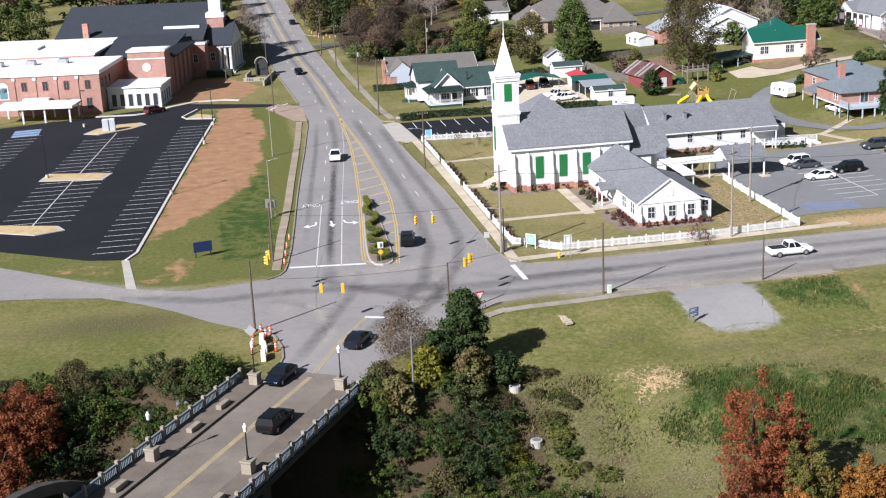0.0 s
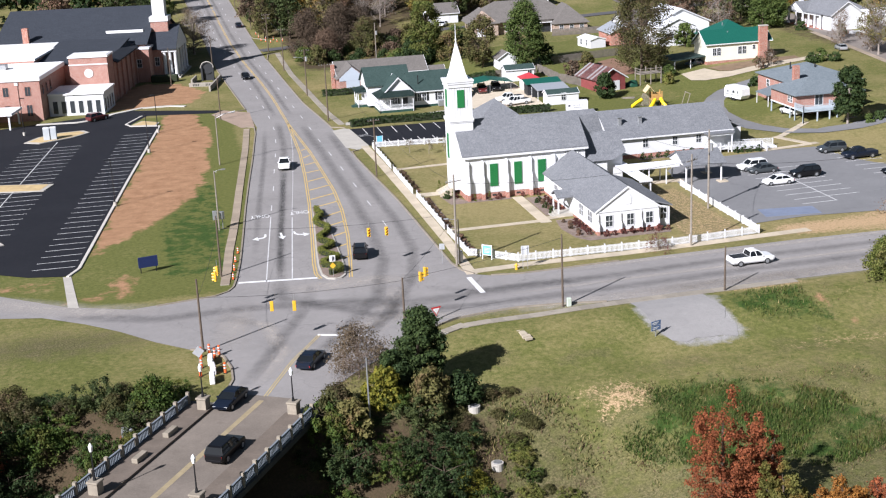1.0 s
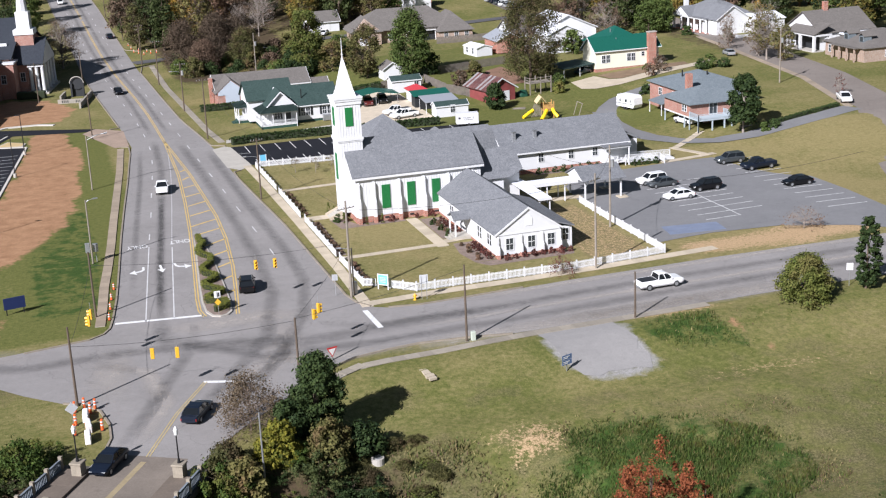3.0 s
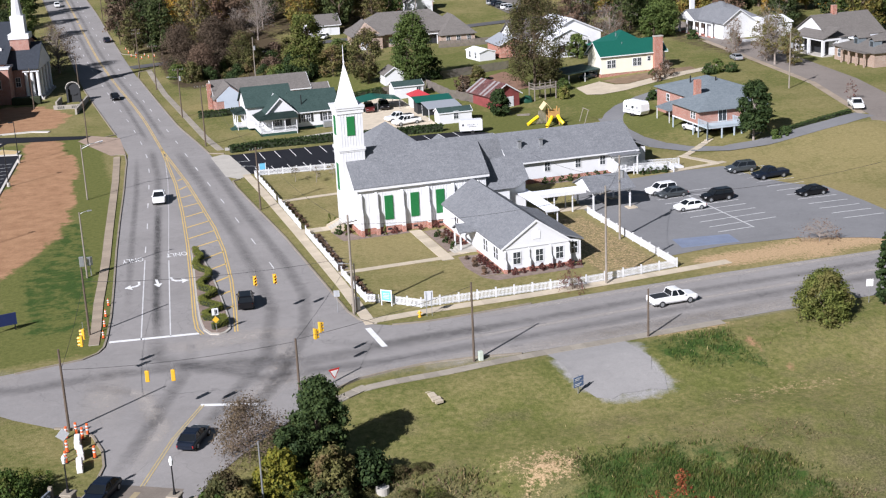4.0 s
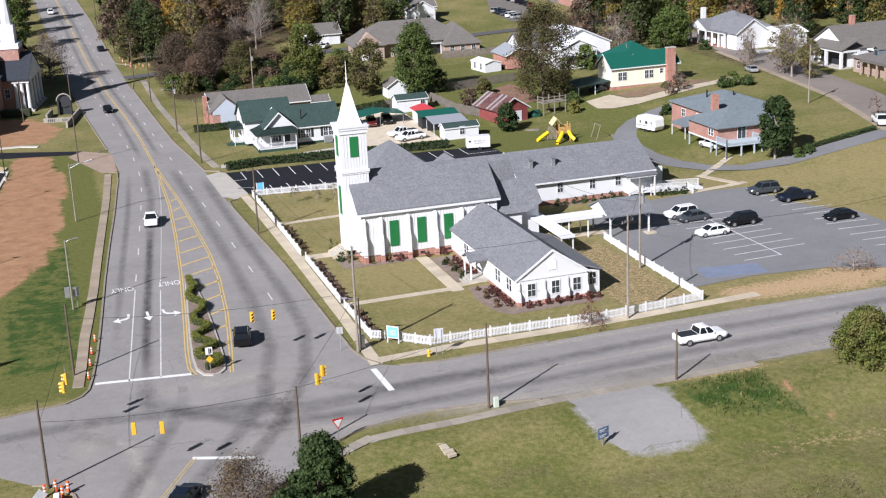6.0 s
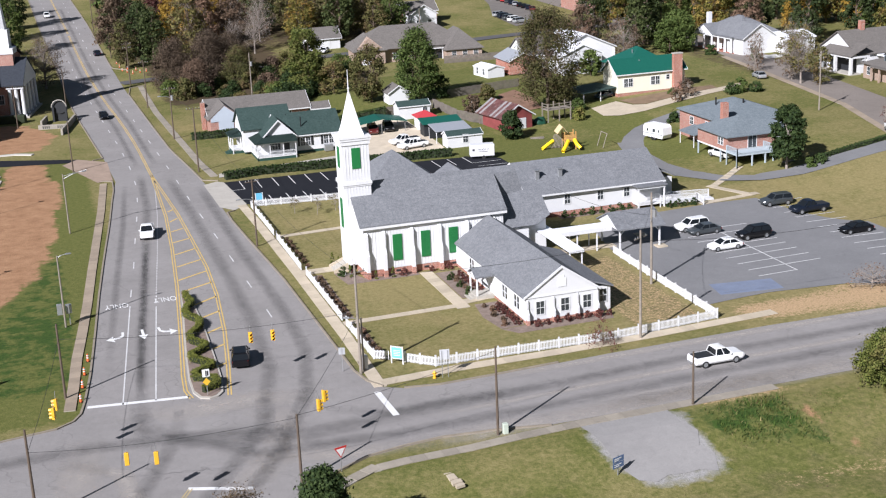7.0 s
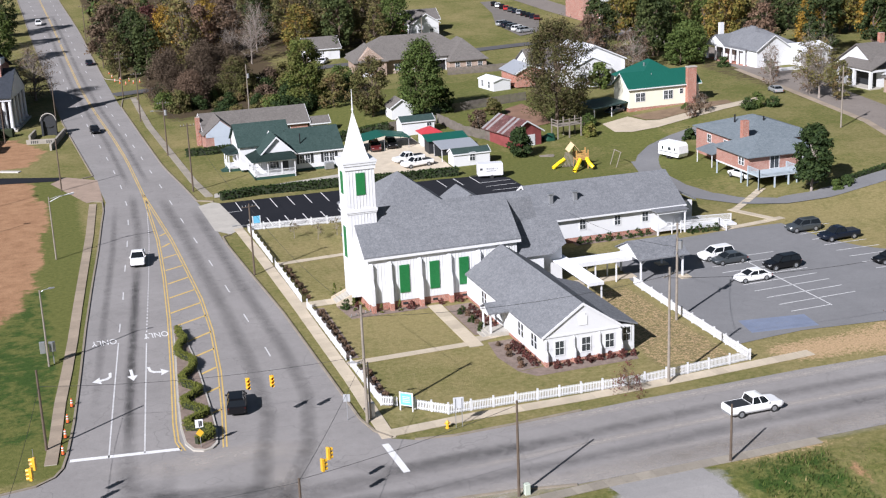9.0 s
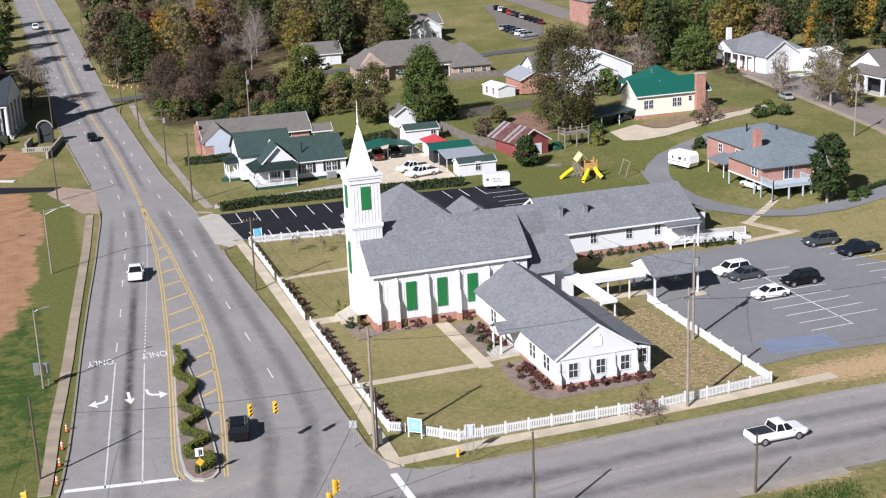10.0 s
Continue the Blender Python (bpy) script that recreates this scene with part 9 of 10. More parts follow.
part("slot", boxes([(-2.2 + 0.4 * k, -2.0 + 0.4 * k, -8.62, -8.6, 0.15, 0.7) for k in range(4)] + [(0.8 + 0.4 * k, 1.0 + 0.4 * k, -8.62, -8.6, 0.15, 0.7) for k in range(4)]), DARK, ft)

# ---- trees, hedges, brush ----
def leaf_cloud(rng, centres, radii, count, size, flat=0.25):
    """Three-cornered leaves round clump centres, as an array of vertices."""
    which = rng.choice(len(centres), count, p=radii ** 2 / (radii ** 2).sum())
    d = rng.normal(size=(count, 3))
    d /= np.linalg.norm(d, axis=1)[:, None]
    r = radii[which] * np.abs(rng.normal(0.8, 0.36, count))
    c = centres[which] + d * r[:, None] * np.array((1, 1, 0.8))
    n = d + rng.normal(scale=0.42, size=(count, 3)) + np.array((0, 0, flat))
    n /= np.linalg.norm(n, axis=1)[:, None]
    u = np.cross(n, rng.normal(size=(count, 3)))
    u /= np.linalg.norm(u, axis=1)[:, None]
    w = np.cross(n, u)
    s = size * (0.55 + 0.9 * rng.rand(count))[:, None]
    return np.stack([c - u * s * 0.6 - w * s * 0.35, c + u * s * 0.6 - w * s * 0.25, c + u * s * 0.05 + w * s * 0.65], 1).reshape(-1, 3)


def leaf_mesh(name, v, material, k=3):
    """A mesh of loose faces with k corners each."""
    me = bpy.data.meshes.new(name)
    n = len(v) // k
    me.vertices.add(k * n)
    me.vertices.foreach_set("co", v.ravel())
    me.loops.add(k * n)
    me.loops.foreach_set("vertex_index", np.arange(k * n))
    me.polygons.add(n)
    me.polygons.foreach_set("loop_start", np.arange(0, k * n, k))
    me.polygons.foreach_set("loop_total", np.full(n, k))
    me.update(calc_edges=True)
    if material:
        me.materials.append(material)
    return me


def clumps(rng, h, w, base, n, shape, fine=1.0):
    """Clump centres and radii for a crown h high (with its foot at base) and w wide."""
    pts, rad = [], []
    lobes = rng.uniform(0.75, 1.2, 5)
    tops = np.concatenate([[1.0], rng.uniform(0.62, 0.95, 8)])
    feet = [(0.0, 0.0)] + [(0.36 * w * math.cos(0.8 * k), 0.36 * w * math.sin(0.8 * k)) for k in range(8)]
    while len(pts) < n:
        t = rng.rand()
        a = rng.rand() * 2 * math.pi
        if shape == "spires":                 # several feathery leaders of uneven height
            i = rng.randint(len(tops))
            q = base + t * (tops[i] * h - base)
            r = w * 0.28 * ((1 - t) ** 0.6 + 0.08) * math.sqrt(rng.uniform(0.1, 1.0))
            pts.append((feet[i][0] * (0.45 + 0.55 * t) + r * math.cos(a), feet[i][1] * (0.45 + 0.55 * t) + r * math.sin(a), q))
            rad.append(w * rng.uniform(0.035, 0.075))
            continue
        if shape == "cone":
            prof = (1 - t) ** 0.8 * 0.95 + 0.05
        elif shape == "column":
            prof = math.sin(math.pi * min(1, 0.12 + 0.85 * t)) ** 0.5
        elif shape == "low":
            prof = math.sqrt(max(0.0, 1 - t * t))
        else:
            prof = math.sin(math.pi * (0.16 + 0.8 * t)) ** 0.7
        lob = lobes[int(a / (2 * math.pi) * 5) % 5]
        r = w / 2 * prof * lob * math.sqrt(rng.uniform(0.25, 1.0))
        k = w * rng.uniform(0.09, 0.17) * fine * (0.65 if shape in ("cone", "column") else 1.0)
        pts.append((r * 0.82 * math.cos(a), r * 0.82 * math.sin(a), base + t * (h - base) * 0.94))
        rad.append(k)
    return np.array(pts), np.array(rad)


def limb_mesh(rng, h, base, pts, girth, twigs=0):
    bm = bmesh.new()
    bend = rng.normal(scale=0.03 * h, size=2)
    spine = [Vector((0, 0, -0.3)), Vector((bend[0] * 0.3, bend[1] * 0.3, base * 0.7)), Vector((bend[0], bend[1], base + (h - base) * 0.35)), Vector((bend[0] * 1.2, bend[1] * 1.2, base + (h - base) * 0.75))]
    rs = [girth * 1.25, girth * 0.9, girth * 0.6, girth * 0.2]
    for k in range(3):
        cyl(bm, spine[k], spine[k + 1], rs[k], rs[k + 1], 7, False)
    order = rng.permutation(len(pts))[:12 + twigs]
    for i in order:
        p = Vector(pts[i])
        t = min(0.95, max(0.05, (p.z - base * 0.7) / (h - base * 0.7) * 0.8))
        q = spine[1].lerp(spine[3], t)
        mid = q.lerp(p, 0.5) + Vector((0, 0, 0.06 * h * rng.rand()))
        cyl(bm, q, mid, girth * 0.36, girth * 0.22, 5, False)
        cyl(bm, mid, p, girth * 0.22, girth * 0.06, 4, False)
        if twigs:
            for _ in range(9):
                s = mid.lerp(p, rng.rand())
                e = s + Vector(rng.normal(scale=0.13 * h, size=3)) * 0.8 + Vector((0, 0, 0.07 * h))
                cyl(bm, s, e, girth * 0.09, girth * 0.02, 3, False)
                for _ in range(3):
                    s2 = s.lerp(e, rng.rand())
                    cyl(bm, s2, s2 + Vector(rng.normal(scale=0.06 * h, size=3)) + Vector((0, 0, 0.03 * h)), girth * 0.05, girth * 0.015, 3, False)
    return bm


def tree(x, y, h, w, label, leaf, seed, base=0.25, shape="round", count=2600, size=0.42, bark=None, n=34, girth=None, z=None, category="tree", group="", name="tree", twigs=0, fine=1.0):
    rng = np.random.RandomState(seed)
    t = thing(name, x, y, label, category, group, yaw=rng.rand() * 360, z=z)
    n, fine = (int(n * 1.7), 0.72) if fine == 1.0 and h > 3 else (n, fine)
    pts, rad = clumps(rng, h, w, h * base, n, shape, fine)
    stem = part("trunk" if h > 4 else "stem", limb_mesh(rng, h, h * base, pts, girth or max(0.06, h * 0.018), twigs), bark or BARK, t, "brown bark trunk and limbs")
    if h <= 4:
        tagged(stem, kind="stuff")
    if count:
        part("crown", leaf_mesh("crown", leaf_cloud(rng, pts, rad, count, size), leaf), None, t)
    return t


# near trees
tree(-20.2, -65.4, 8.8, 5.5, "dark glossy evergreen tree by the crossing", LEAF_DARK, 1, 0.05, "round", 30000, 0.21, n=90)
tree(-26.4, -63.8, 5.6, 9.6, "brown twiggy crepe myrtle by the bridge end", LEAF_TWIG, 2, 0.06, "low", 7500, 0.12, TWIG, 80, 0.06, twigs=50)
for k, (x, y, h, w, m) in enumerate(((-23.4, -66.6, 3.6, 5.0, LEAF_DARK), (-17.2, -68.6, 2.8, 4.6, LEAF_DARK), (-20.5, -70.2, 4.2, 5.5, LEAF_OLIVE), (-25.0, -70.2, 3.8, 4.2, LEAF_YELLOW), (-28.6, -72.8, 3.6, 5.0, LEAF_OLIVE))):
    tree(x, y, h, w, "dense green shrub on the ravine bank", m, 10 + k, 0.02, "low", 6000, 0.24, n=40, category="shrub", group="ravine shrubs", name="shrub")
# red and gold trees over the ravine
for k, (x, y, top_z, w, m, lab) in enumerate(((-0.6, -94.6, 8.1, 7.4, LEAF_RED, "rust-red autumn tree in the ravine"), (1.8, -94.8, 5.6, 4.6, LEAF_RED, "rust-red autumn tree in the ravine"), (-3.6, -98.6, 1.2, 5.4, LEAF_RED, "rust-red autumn tree in the ravine"),
                                              (2.4, -98.6, 2.8, 4.8, LEAF_FADED, "gold autumn tree in the ravine"), (6.4, -100.4, 1.8, 5.0, LEAF_RUST, "rust-gold autumn tree in the ravine"), (9.5, -101.5, 1.0, 5, LEAF_RED, "rust-red autumn tree in the ravine"), (0.6, -101.5, -0.4, 4.6, LEAF_RUST, "rust-gold autumn tree in the ravine"),
                                              (-64.0, -69.5, 4.0, 7.5, LEAF_RED, "rust-red autumn tree beside the bridge"), (-68.5, -72, 4.4, 7.5, LEAF_RED, "rust-red autumn tree beside the bridge"), (-66, -77, 2.2, 6.5, LEAF_RED, "rust-red autumn tree beside the bridge"))):
    g = ground_z(x, y)
    tree(x, y, top_z - g, w, lab, m, 30 + k, 0.22, "spires", 19000, 0.14, BARK, 380, fine=1.2, group="autumn trees in the ravine", z=g - 0.2)
# brush along the ravine: built once in a few kinds, then set out
random.seed(5)
protos = []
for k, m in enumerate((LEAF_VINE, LEAF_DARK, LEAF_YELLOW, LEAF_PINE, LEAF_VINE, LEAF_BUSH, LEAF_OAK)):
    protos.append(tree(-50 - k, -72, 2.7, 5.6, "tangled %s brush on the ravine bank" % ("green", "dark green", "yellow-green", "dark green", "green", "olive", "olive-brown")[k], m, 60 + k, 0.02, "spires" if k in (0, 1, 3, 5) else "low", 4600, 0.14, n=130, fine=0.62, category="brush", group="ravine brush", name="brush"))
spots = []
for _ in range(9000):
    x, y = random.uniform(-76, -14), random.uniform(-97, -61)
    v = Vector((x, y, 0)) - BC
    if x < -45 and y < -89:
        continue
    side = v.dot(BN)
    if side < 0:
        if side > -9.0 or y > -61.5 - 0.12 * max(0, x + 58):
            continue
    elif side < 7.8 or x > -15.5 - 0.1 * (y + 75) or y > -70 or (x > -19 and y > -73):
        continue
    if any(abs(x - a + 0.2 * (y - b)) < 2.4 and -6.0 < y - b < 1.5 for a, b in RISERS):
        continue
    if all((x - a) ** 2 + (y - b) ** 2 > 4.4 for a, b in spots):
        spots.append((x, y))
firsts = set()
for x, y in spots:
    s = random.uniform(0.5, 1.2)
    i = random.choices(range(7), (4, 4.5, 1.0 if x > -40 else 0.5, 4, 3, 1.6, 1.2))[0]
    if y > -66 and x < -44 and random.random() < 0.5:
        i = 6
    m = pose(x, y, ground_z(x, y) - 0.3, 0, 0, random.uniform(0, 360))
    if i not in firsts:
        firsts.add(i)
        protos[i].matrix_world = m
    else:
        copy_thing(protos[i], m).scale = (s, s, s * random.uniform(0.7, 1.3))
# low brush on the open slope
random.seed(77)
for _ in range(70):
    x, y = random.uniform(-18.5, -7.5), random.uniform(-92, -68)
    if x > -9.5 - 0.12 * (y + 80) or any(abs(x - a + 0.2 * (y - b)) < 1.5 and -5.0 < y - b < 1.5 for a, b in RISERS):
        continue
    q = random.uniform(0.22, 0.5)
    copy_thing(protos[random.choices((0, 5, 6, 1, 3), (2, 4, 5, 1, 2))[0]], pose(x, y, ground_z(x, y) - 0.2, 0, 0, random.uniform(0, 360))).scale = (q * 1.2, q * 1.2, q)
# east of the crossing
tree(38.4, -53.8, 5.2, 7.0, "broad green bush beside the street", LEAF_BUSH, 80, 0.02, "low", 20000, 0.18, n=80, category="bush", name="bush")
tree(46.6, -53.4, 8.8, 3.6, "slim dark green tree beside the street", LEAF_DARK, 81, 0.08, "column", 9000, 0.22, n=130)
tree(53.0, -54.0, 6.0, 5.0, "green tree beside the street", LEAF_GREEN, 82, 0.06, "round", 7000, 0.28, n=40)
tree(53.6, -29.6, 3.2, 6.4, "bare twiggy shrub on the car park corner", LEAF_BROWN, 83, 0.05, "low", 260, 0.16, BARK_GREY, 40, 0.07, category="shrub", name="shrub", twigs=28)
tree(17.2, -33.9, 3.2, 4.4, "bare twiggy shrub at the picket fence", LEAF_MAROON, 84, 0.05, "low", 420, 0.14, BARK, 40, 0.05, category="shrub", name="shrub", twigs=18)
tree(75.0, 23.0, 10.4, 7.2, "dark green magnolia beside the brick house", LEAF_DARK, 85, 0.2, "round", 13000, 0.32, BARK_GREY, 60)
tree(46.2, 69.4, 5.2, 5.2, "dark round evergreen by the red barn", LEAF_DARK, 86, 0.06, "round", 7500, 0.28, n=45)
tree(61.5, 88.6, 20.5, 15.0, "tall dark olive oak behind the playground", LEAF_OAK, 87, 0.12, "round", 24000, 0.25, n=150, twigs=18)
tree(21.8, 132, 15.2, 10.5, "tall green tree at the wood's edge", LEAF_BUSH, 88, 0.06, "round", 16000, 0.32, n=90)
tree(39.8, 106.4, 15.0, 12.5, "green tree behind the white shed", LEAF_GREEN, 89, 0.1, "round", 17000, 0.32, n=90, twigs=6)
tree(31.0, 111.5, 12.5, 9.0, "olive-brown tree behind the white shed", LEAF_OLIVE, 90, 0.1, "round", 8500, 0.3, n=60, twigs=12)
for k, (x, y, h, w) in enumerate(((-3.5, 161, 12.5, 13), (4.5, 163, 13.5, 14), (11.5, 158, 9.5, 11), (10.5, 166, 12, 12), (0.5, 153, 8.0, 10))):
    tree(x, y, h, w, "broad maroon-brown tree at the wood's edge", LEAF_MYRTLE if k != 2 else LEAF_OLIVE, 191 + k, 0.05, "low", 15000, 0.2, n=100, twigs=16)
tree(-32.6, 178, 12.5, 13, "bare spreading tree beside the highway", LEAF_TWIG, 100, 0.12, "round", 3200, 0.2, BARK_GREY, 50, 0.3, twigs=34)
tree(119.2, 106.2, 7.5, 6, "small bare tree before the white house", LEAF_BROWN, 101, 0.14, "round", 300, 0.25, BARK_GREY, 40, 0.13, twigs=24)
tree(114.2, 80.5, 12.5, 8, "half-bare olive tree beside the street", LEAF_OLIVE, 102, 0.14, "round", 1500, 0.3, BARK_GREY, 40, twigs=20)
tree(116.2, 88, 12, 8, "bare grey tree beside the street", LEAF_OLIVE, 103, 0.14, "round", 900, 0.3, BARK_GREY, 40, twigs=24)
tree(82.0, 113.6, 5.8, 5.6, "round green tree beside the white house", LEAF_GREEN, 104, 0.06, "round", 3000, 0.36, n=36)
tree(114.4, 134.4, 10, 11, "green tree beside the street", LEAF_GREEN, 105, 0.08, "round", 11000, 0.34, n=60)
tree(98.5, 132, 9.5, 11, "bare brown tree behind the cream house", LEAF_BROWN, 106, 0.1, "round", 1500, 0.3, BARK_GREY, 45, twigs=22)
tree(91, 86.8, 3.0, 3.4, "bare shrub by the cream house drive", LEAF_BROWN, 107, 0.05, "low", 300, 0.2, BARK_GREY, 24, 0.05, category="shrub", name="shrub", twigs=16)
tree(103.8, 37.5, 4.2, 3.8, "small bare tree on the street verge", LEAF_MAROON, 108, 0.2, "round", 160, 0.2, BARK_GREY, 24, 0.06, twigs=16)
for k, (x, y, s) in enumerate(((96.4, 77.6, 2.4), (99.0, 78.6, 2.6), (101.8, 77.2, 2.2), (65.8, 83.5, 2.6), (76.5, 64.0, 2.0), (78.3, 21.5, 1.4), (80.5, 22, 1.5), (122.5, 112, 2.6), (118.4, 125.5, 2.4), (86.5, 84.2, 1.5))):
    tree(x, y, s, s * 1.5, "rounded green garden shrub", LEAF_GREEN if k % 2 else HEDGE, 120 + k, 0.02, "low", 1300, 0.28, n=16, category="shrub", name="shrub", group="garden shrubs")
def verge_trees(first, rows):
    for k, (x, y, h, w, m, lab, cnt, tw) in enumerate(rows):
        tree(x, y, h, w, lab, m, first + k, 0.08, "round", cnt, 0.3, BARK_GREY if tw > 8 else None, 40, twigs=tw)


verge_trees(210, ((115.2, 85.4, 9, 7.5, LEAF_BROWN, "bare brown tree on the street verge", 500, 26), (113.6, 97.6, 6, 5, LEAF_BROWN, "small bare tree on the street verge", 200, 20), (116.8, 77.2, 8, 5.5, LEAF_OLIVE, "olive tree on the street verge", 1800, 10), (111.4, 133, 8.5, 8, LEAF_GREEN, "green tree beside the street", 4000, 0), (108, 146, 8, 9, LEAF_BROWN, "bare brown tree at the street bend", 900, 24), (100, 150, 8, 9, LEAF_BROWN, "bare brown tree at the street bend", 900, 24), (92, 140, 7.5, 8, LEAF_BROWN, "bare brown tree behind the cream house", 900, 22), (65, 92, 5, 5, LEAF_OLIVE, "olive shrub by the carport", 1800, 6),))
verge_trees(230, ((52.6, 99.6, 3.4, 4, LEAF_OLIVE, "olive shrub by the bare yard", 1800, 6), (46.2, 91.0, 3.6, 4.6, LEAF_BROWN, "brown twiggy shrub at the yard fence", 1500, 10), (63.2, 77.4, 2.4, 3.0, LEAF_BUSH, "small green shrub on the lawn", 1800, 0), (45, 107, 4.8, 6, LEAF_DARK, "dark green bush at the yard fence", 2200, 0), (27, 128, 7, 8, LEAF_OLIVE, "olive tree at the wood's edge", 2800, 6), (16, 124, 5, 8, LEAF_DARK, "dark green thicket at the wood's edge", 2600, 0), (5, 121, 4.5, 7, LEAF_OLIVE, "olive thicket behind the bungalow", 2200, 4), (22, 146, 5, 7, LEAF_DARK, "dark green thicket at the wood's edge", 2200, 0), (33, 146, 5.5, 7, LEAF_GREEN, "green thicket at the wood's edge", 2400, 0), (88, 80, 3.6, 3.6, LEAF_BROWN, "bare shrub by the drive", 300, 14), (84.5, 78, 3, 3.2, LEAF_BROWN, "bare shrub by the drive", 300, 14)))
# thicket under the wood's edge
random.seed(33)
thick = []
for k, (m, word, tw) in enumerate(((LEAF_DARK, "dark green", 0), (LEAF_OLIVE, "olive", 4), (LEAF_MYRTLE, "brown", 10), (LEAF_GREEN, "green", 0))):
    thick.append(tree(2 + 5 * k, 150, 3.6, 6.0, "tangled %s thicket under the wood's edge" % word, m, 260 + k, 0.02, "low", 2600, 0.28, n=50, fine=0.9, category="thicket", group="thicket at the wood's edge", name="thicket", twigs=tw))
spots = []
for _ in range(1500):
    x, y = random.uniform(-6, 36), random.uniform(128, 176)
    if (x < 3 and y < 147) or (x > 24 and 112 < y < 140) or (x > 30 and y > 156) or y > 175 - 0.05 * abs(x - 10):
        continue
    if all((x - a) ** 2 + (y - b) ** 2 > 20 for a, b in spots):
        spots.append((x, y))
for k, (x, y) in enumerate(spots):
    q = random.uniform(0.7, 1.15)
    m = pose(x, y, ground_z(x, y) - 0.2, 0, 0, random.uniform(0, 360))
    i = k if k < 4 else random.choices(range(4), (4, 4, 2, 2))[0]
    if k < 4:
        thick[i].matrix_world = m
    else:
        copy_thing(thick[i], m).scale = (q, q, q * random.uniform(0.7, 1.2))
# woods behind, of a few kinds set out again and again
kinds = []
for k, (m, lab, sh, tw) in enumerate(((LEAF_PINE, "dark green evergreen tree in the wood", "round", 0), (LEAF_OLIVE, "olive-brown tree in the wood", "round", 4), (LEAF_GOLD, "golden autumn tree in the wood", "round", 4), (LEAF_BROWN, "brown autumn tree in the wood", "round", 10),
                                      (LEAF_MAROON, "dark red autumn tree in the wood", "round", 4), (LEAF_GREEN, "green tree in the wood", "round", 0), (LEAF_PINE, "dark green pine in the wood", "cone", 0))):
    kinds.append(tree(0, 205 + 5 * k, 15, 10.5, lab, m, 140 + k, 0.14, sh, 4000, 0.4, n=60, group="trees of the wood", twigs=tw))
kinds.append(tree(0, 245, 14, 10, "bare grey-brown tree in the wood", LEAF_BROWN, 150, 0.14, "round", 260, 0.3, BARK_GREY, n=30, group="trees of the wood", twigs=16))
kinds.append(tree(0, 250, 14, 10.5, "fading yellow-green tree in the wood", LEAF_FADED, 151, 0.14, "round", 4000, 0.4, n=60, group="trees of the wood", twigs=4))
random.seed(21)
rows = []
for _ in range(2600):
    x, y = random.uniform(-15, 105), random.uniform(146, 260)
    road_gap = x < -10.5 + (-4 if y > 190 else 0) or abs(y - np.interp(x, (-15, -8, 3, 26, 42, 92, 126), (177, 178.4, 181, 178.4, 179, 184, 187))) < 7
    if road_gap or (x < 42 and y < 192) or (28 < x < 80 and y < 192) or (28 < x < 41 and 180 < y < 196) or (66 < x < 128 and 138 < y < 300) or (8 < x < 34 and 172 < y < 206 and random.random() < 0.85) or (y < 165 and 8 < x < 40 and random.random() < 0.7):
        continue
    if all((x - a) ** 2 + (y - b) ** 2 > 62 for a, b in rows):
        rows.append((x, y))
used = set()
for x, y in rows:
    k = random.choices(range(9), (5, 5, 1.6, 3, 0.3, 2, 1, 6, 2))[0] if x < 60 else random.choices(range(9), (3, 3, 1, 2, 0, 2, 1, 3, 4))[0]
    if x < -2 and y < 232:
        k = random.choices((0, 1, 3), (5, 2, 3))[0]
    elif x < 30 and y < 232:
        k = random.choices((7, 3, 1, 2), (6, 3, 2, 1))[0]
    s = random.uniform(0.75, 1.2)
    m = pose(x, y, ground_z(x, y) - 0.2, 0, 0, random.uniform(0, 360))
    if k not in used:
        used.add(k)
        kinds[k].matrix_world = m
    else:
        copy_thing(kinds[k], m).scale = (s, s, s * random.uniform(0.85, 1.15))
def wood_trees(spots):
    for x, y, k, s in spots:
        copy_thing(kinds[k], pose(x, y, ground_z(x, y) - 0.2, 0, 0, 37 * k + x)).scale = (s, s, s)


# trees behind the street
wood_trees(((106, 140, 6, 1.1), (113, 150, 0, 1.2), (122, 158, 5, 1.1), (132, 150, 8, 1.2), (140, 142, 6, 1.2), (138, 160, 2, 1.0), (133, 133, 3, 0.9), (101, 155, 0, 1.1), (94, 146, 3, 0.8), (132, 159, 5, 1.0)))
# trees on the far rise
wood_trees(((128, 172, 0, 1.3), (145, 172, 6, 1.3), (116, 176, 8, 1.1), (122, 179, 6, 1.2), (128, 181, 5, 1.2), (137, 188, 0, 1.3), (133, 171, 1, 1.1), (133, 212, 8, 1.3), (139, 208, 6, 1.3), (146, 210, 0, 1.3), (151, 205, 1, 1.3), (150, 191, 8, 1.2), (155, 187, 5, 1.2), (158, 176, 1, 1.2), (164, 171, 0, 1.2), (172, 176, 2, 1.1), (162, 184, 0, 1.3)))
# trees in the far east
wood_trees(((146, 128, 0, 1.2), (152, 116, 6, 1.25), (150, 100, 8, 1.1), (158, 92, 6, 1.2), (149, 138, 2, 0.9), (160, 110, 0, 1.3), (165, 128, 5, 1.2), (168, 100, 8, 1.2), (155, 80, 0, 1.1), (162, 66, 1, 1.1), (152, 60, 5, 1.0), (158, 150, 0, 1.3), (170, 142, 2, 1.1), (167, 162, 5, 1.3), (171, 157, 8, 1.3), (176, 160, 0, 1.3), (184, 164, 0, 1.4), (180, 150, 1, 1.2), (186, 140, 8, 1.3), (178, 130, 5, 1.2)))
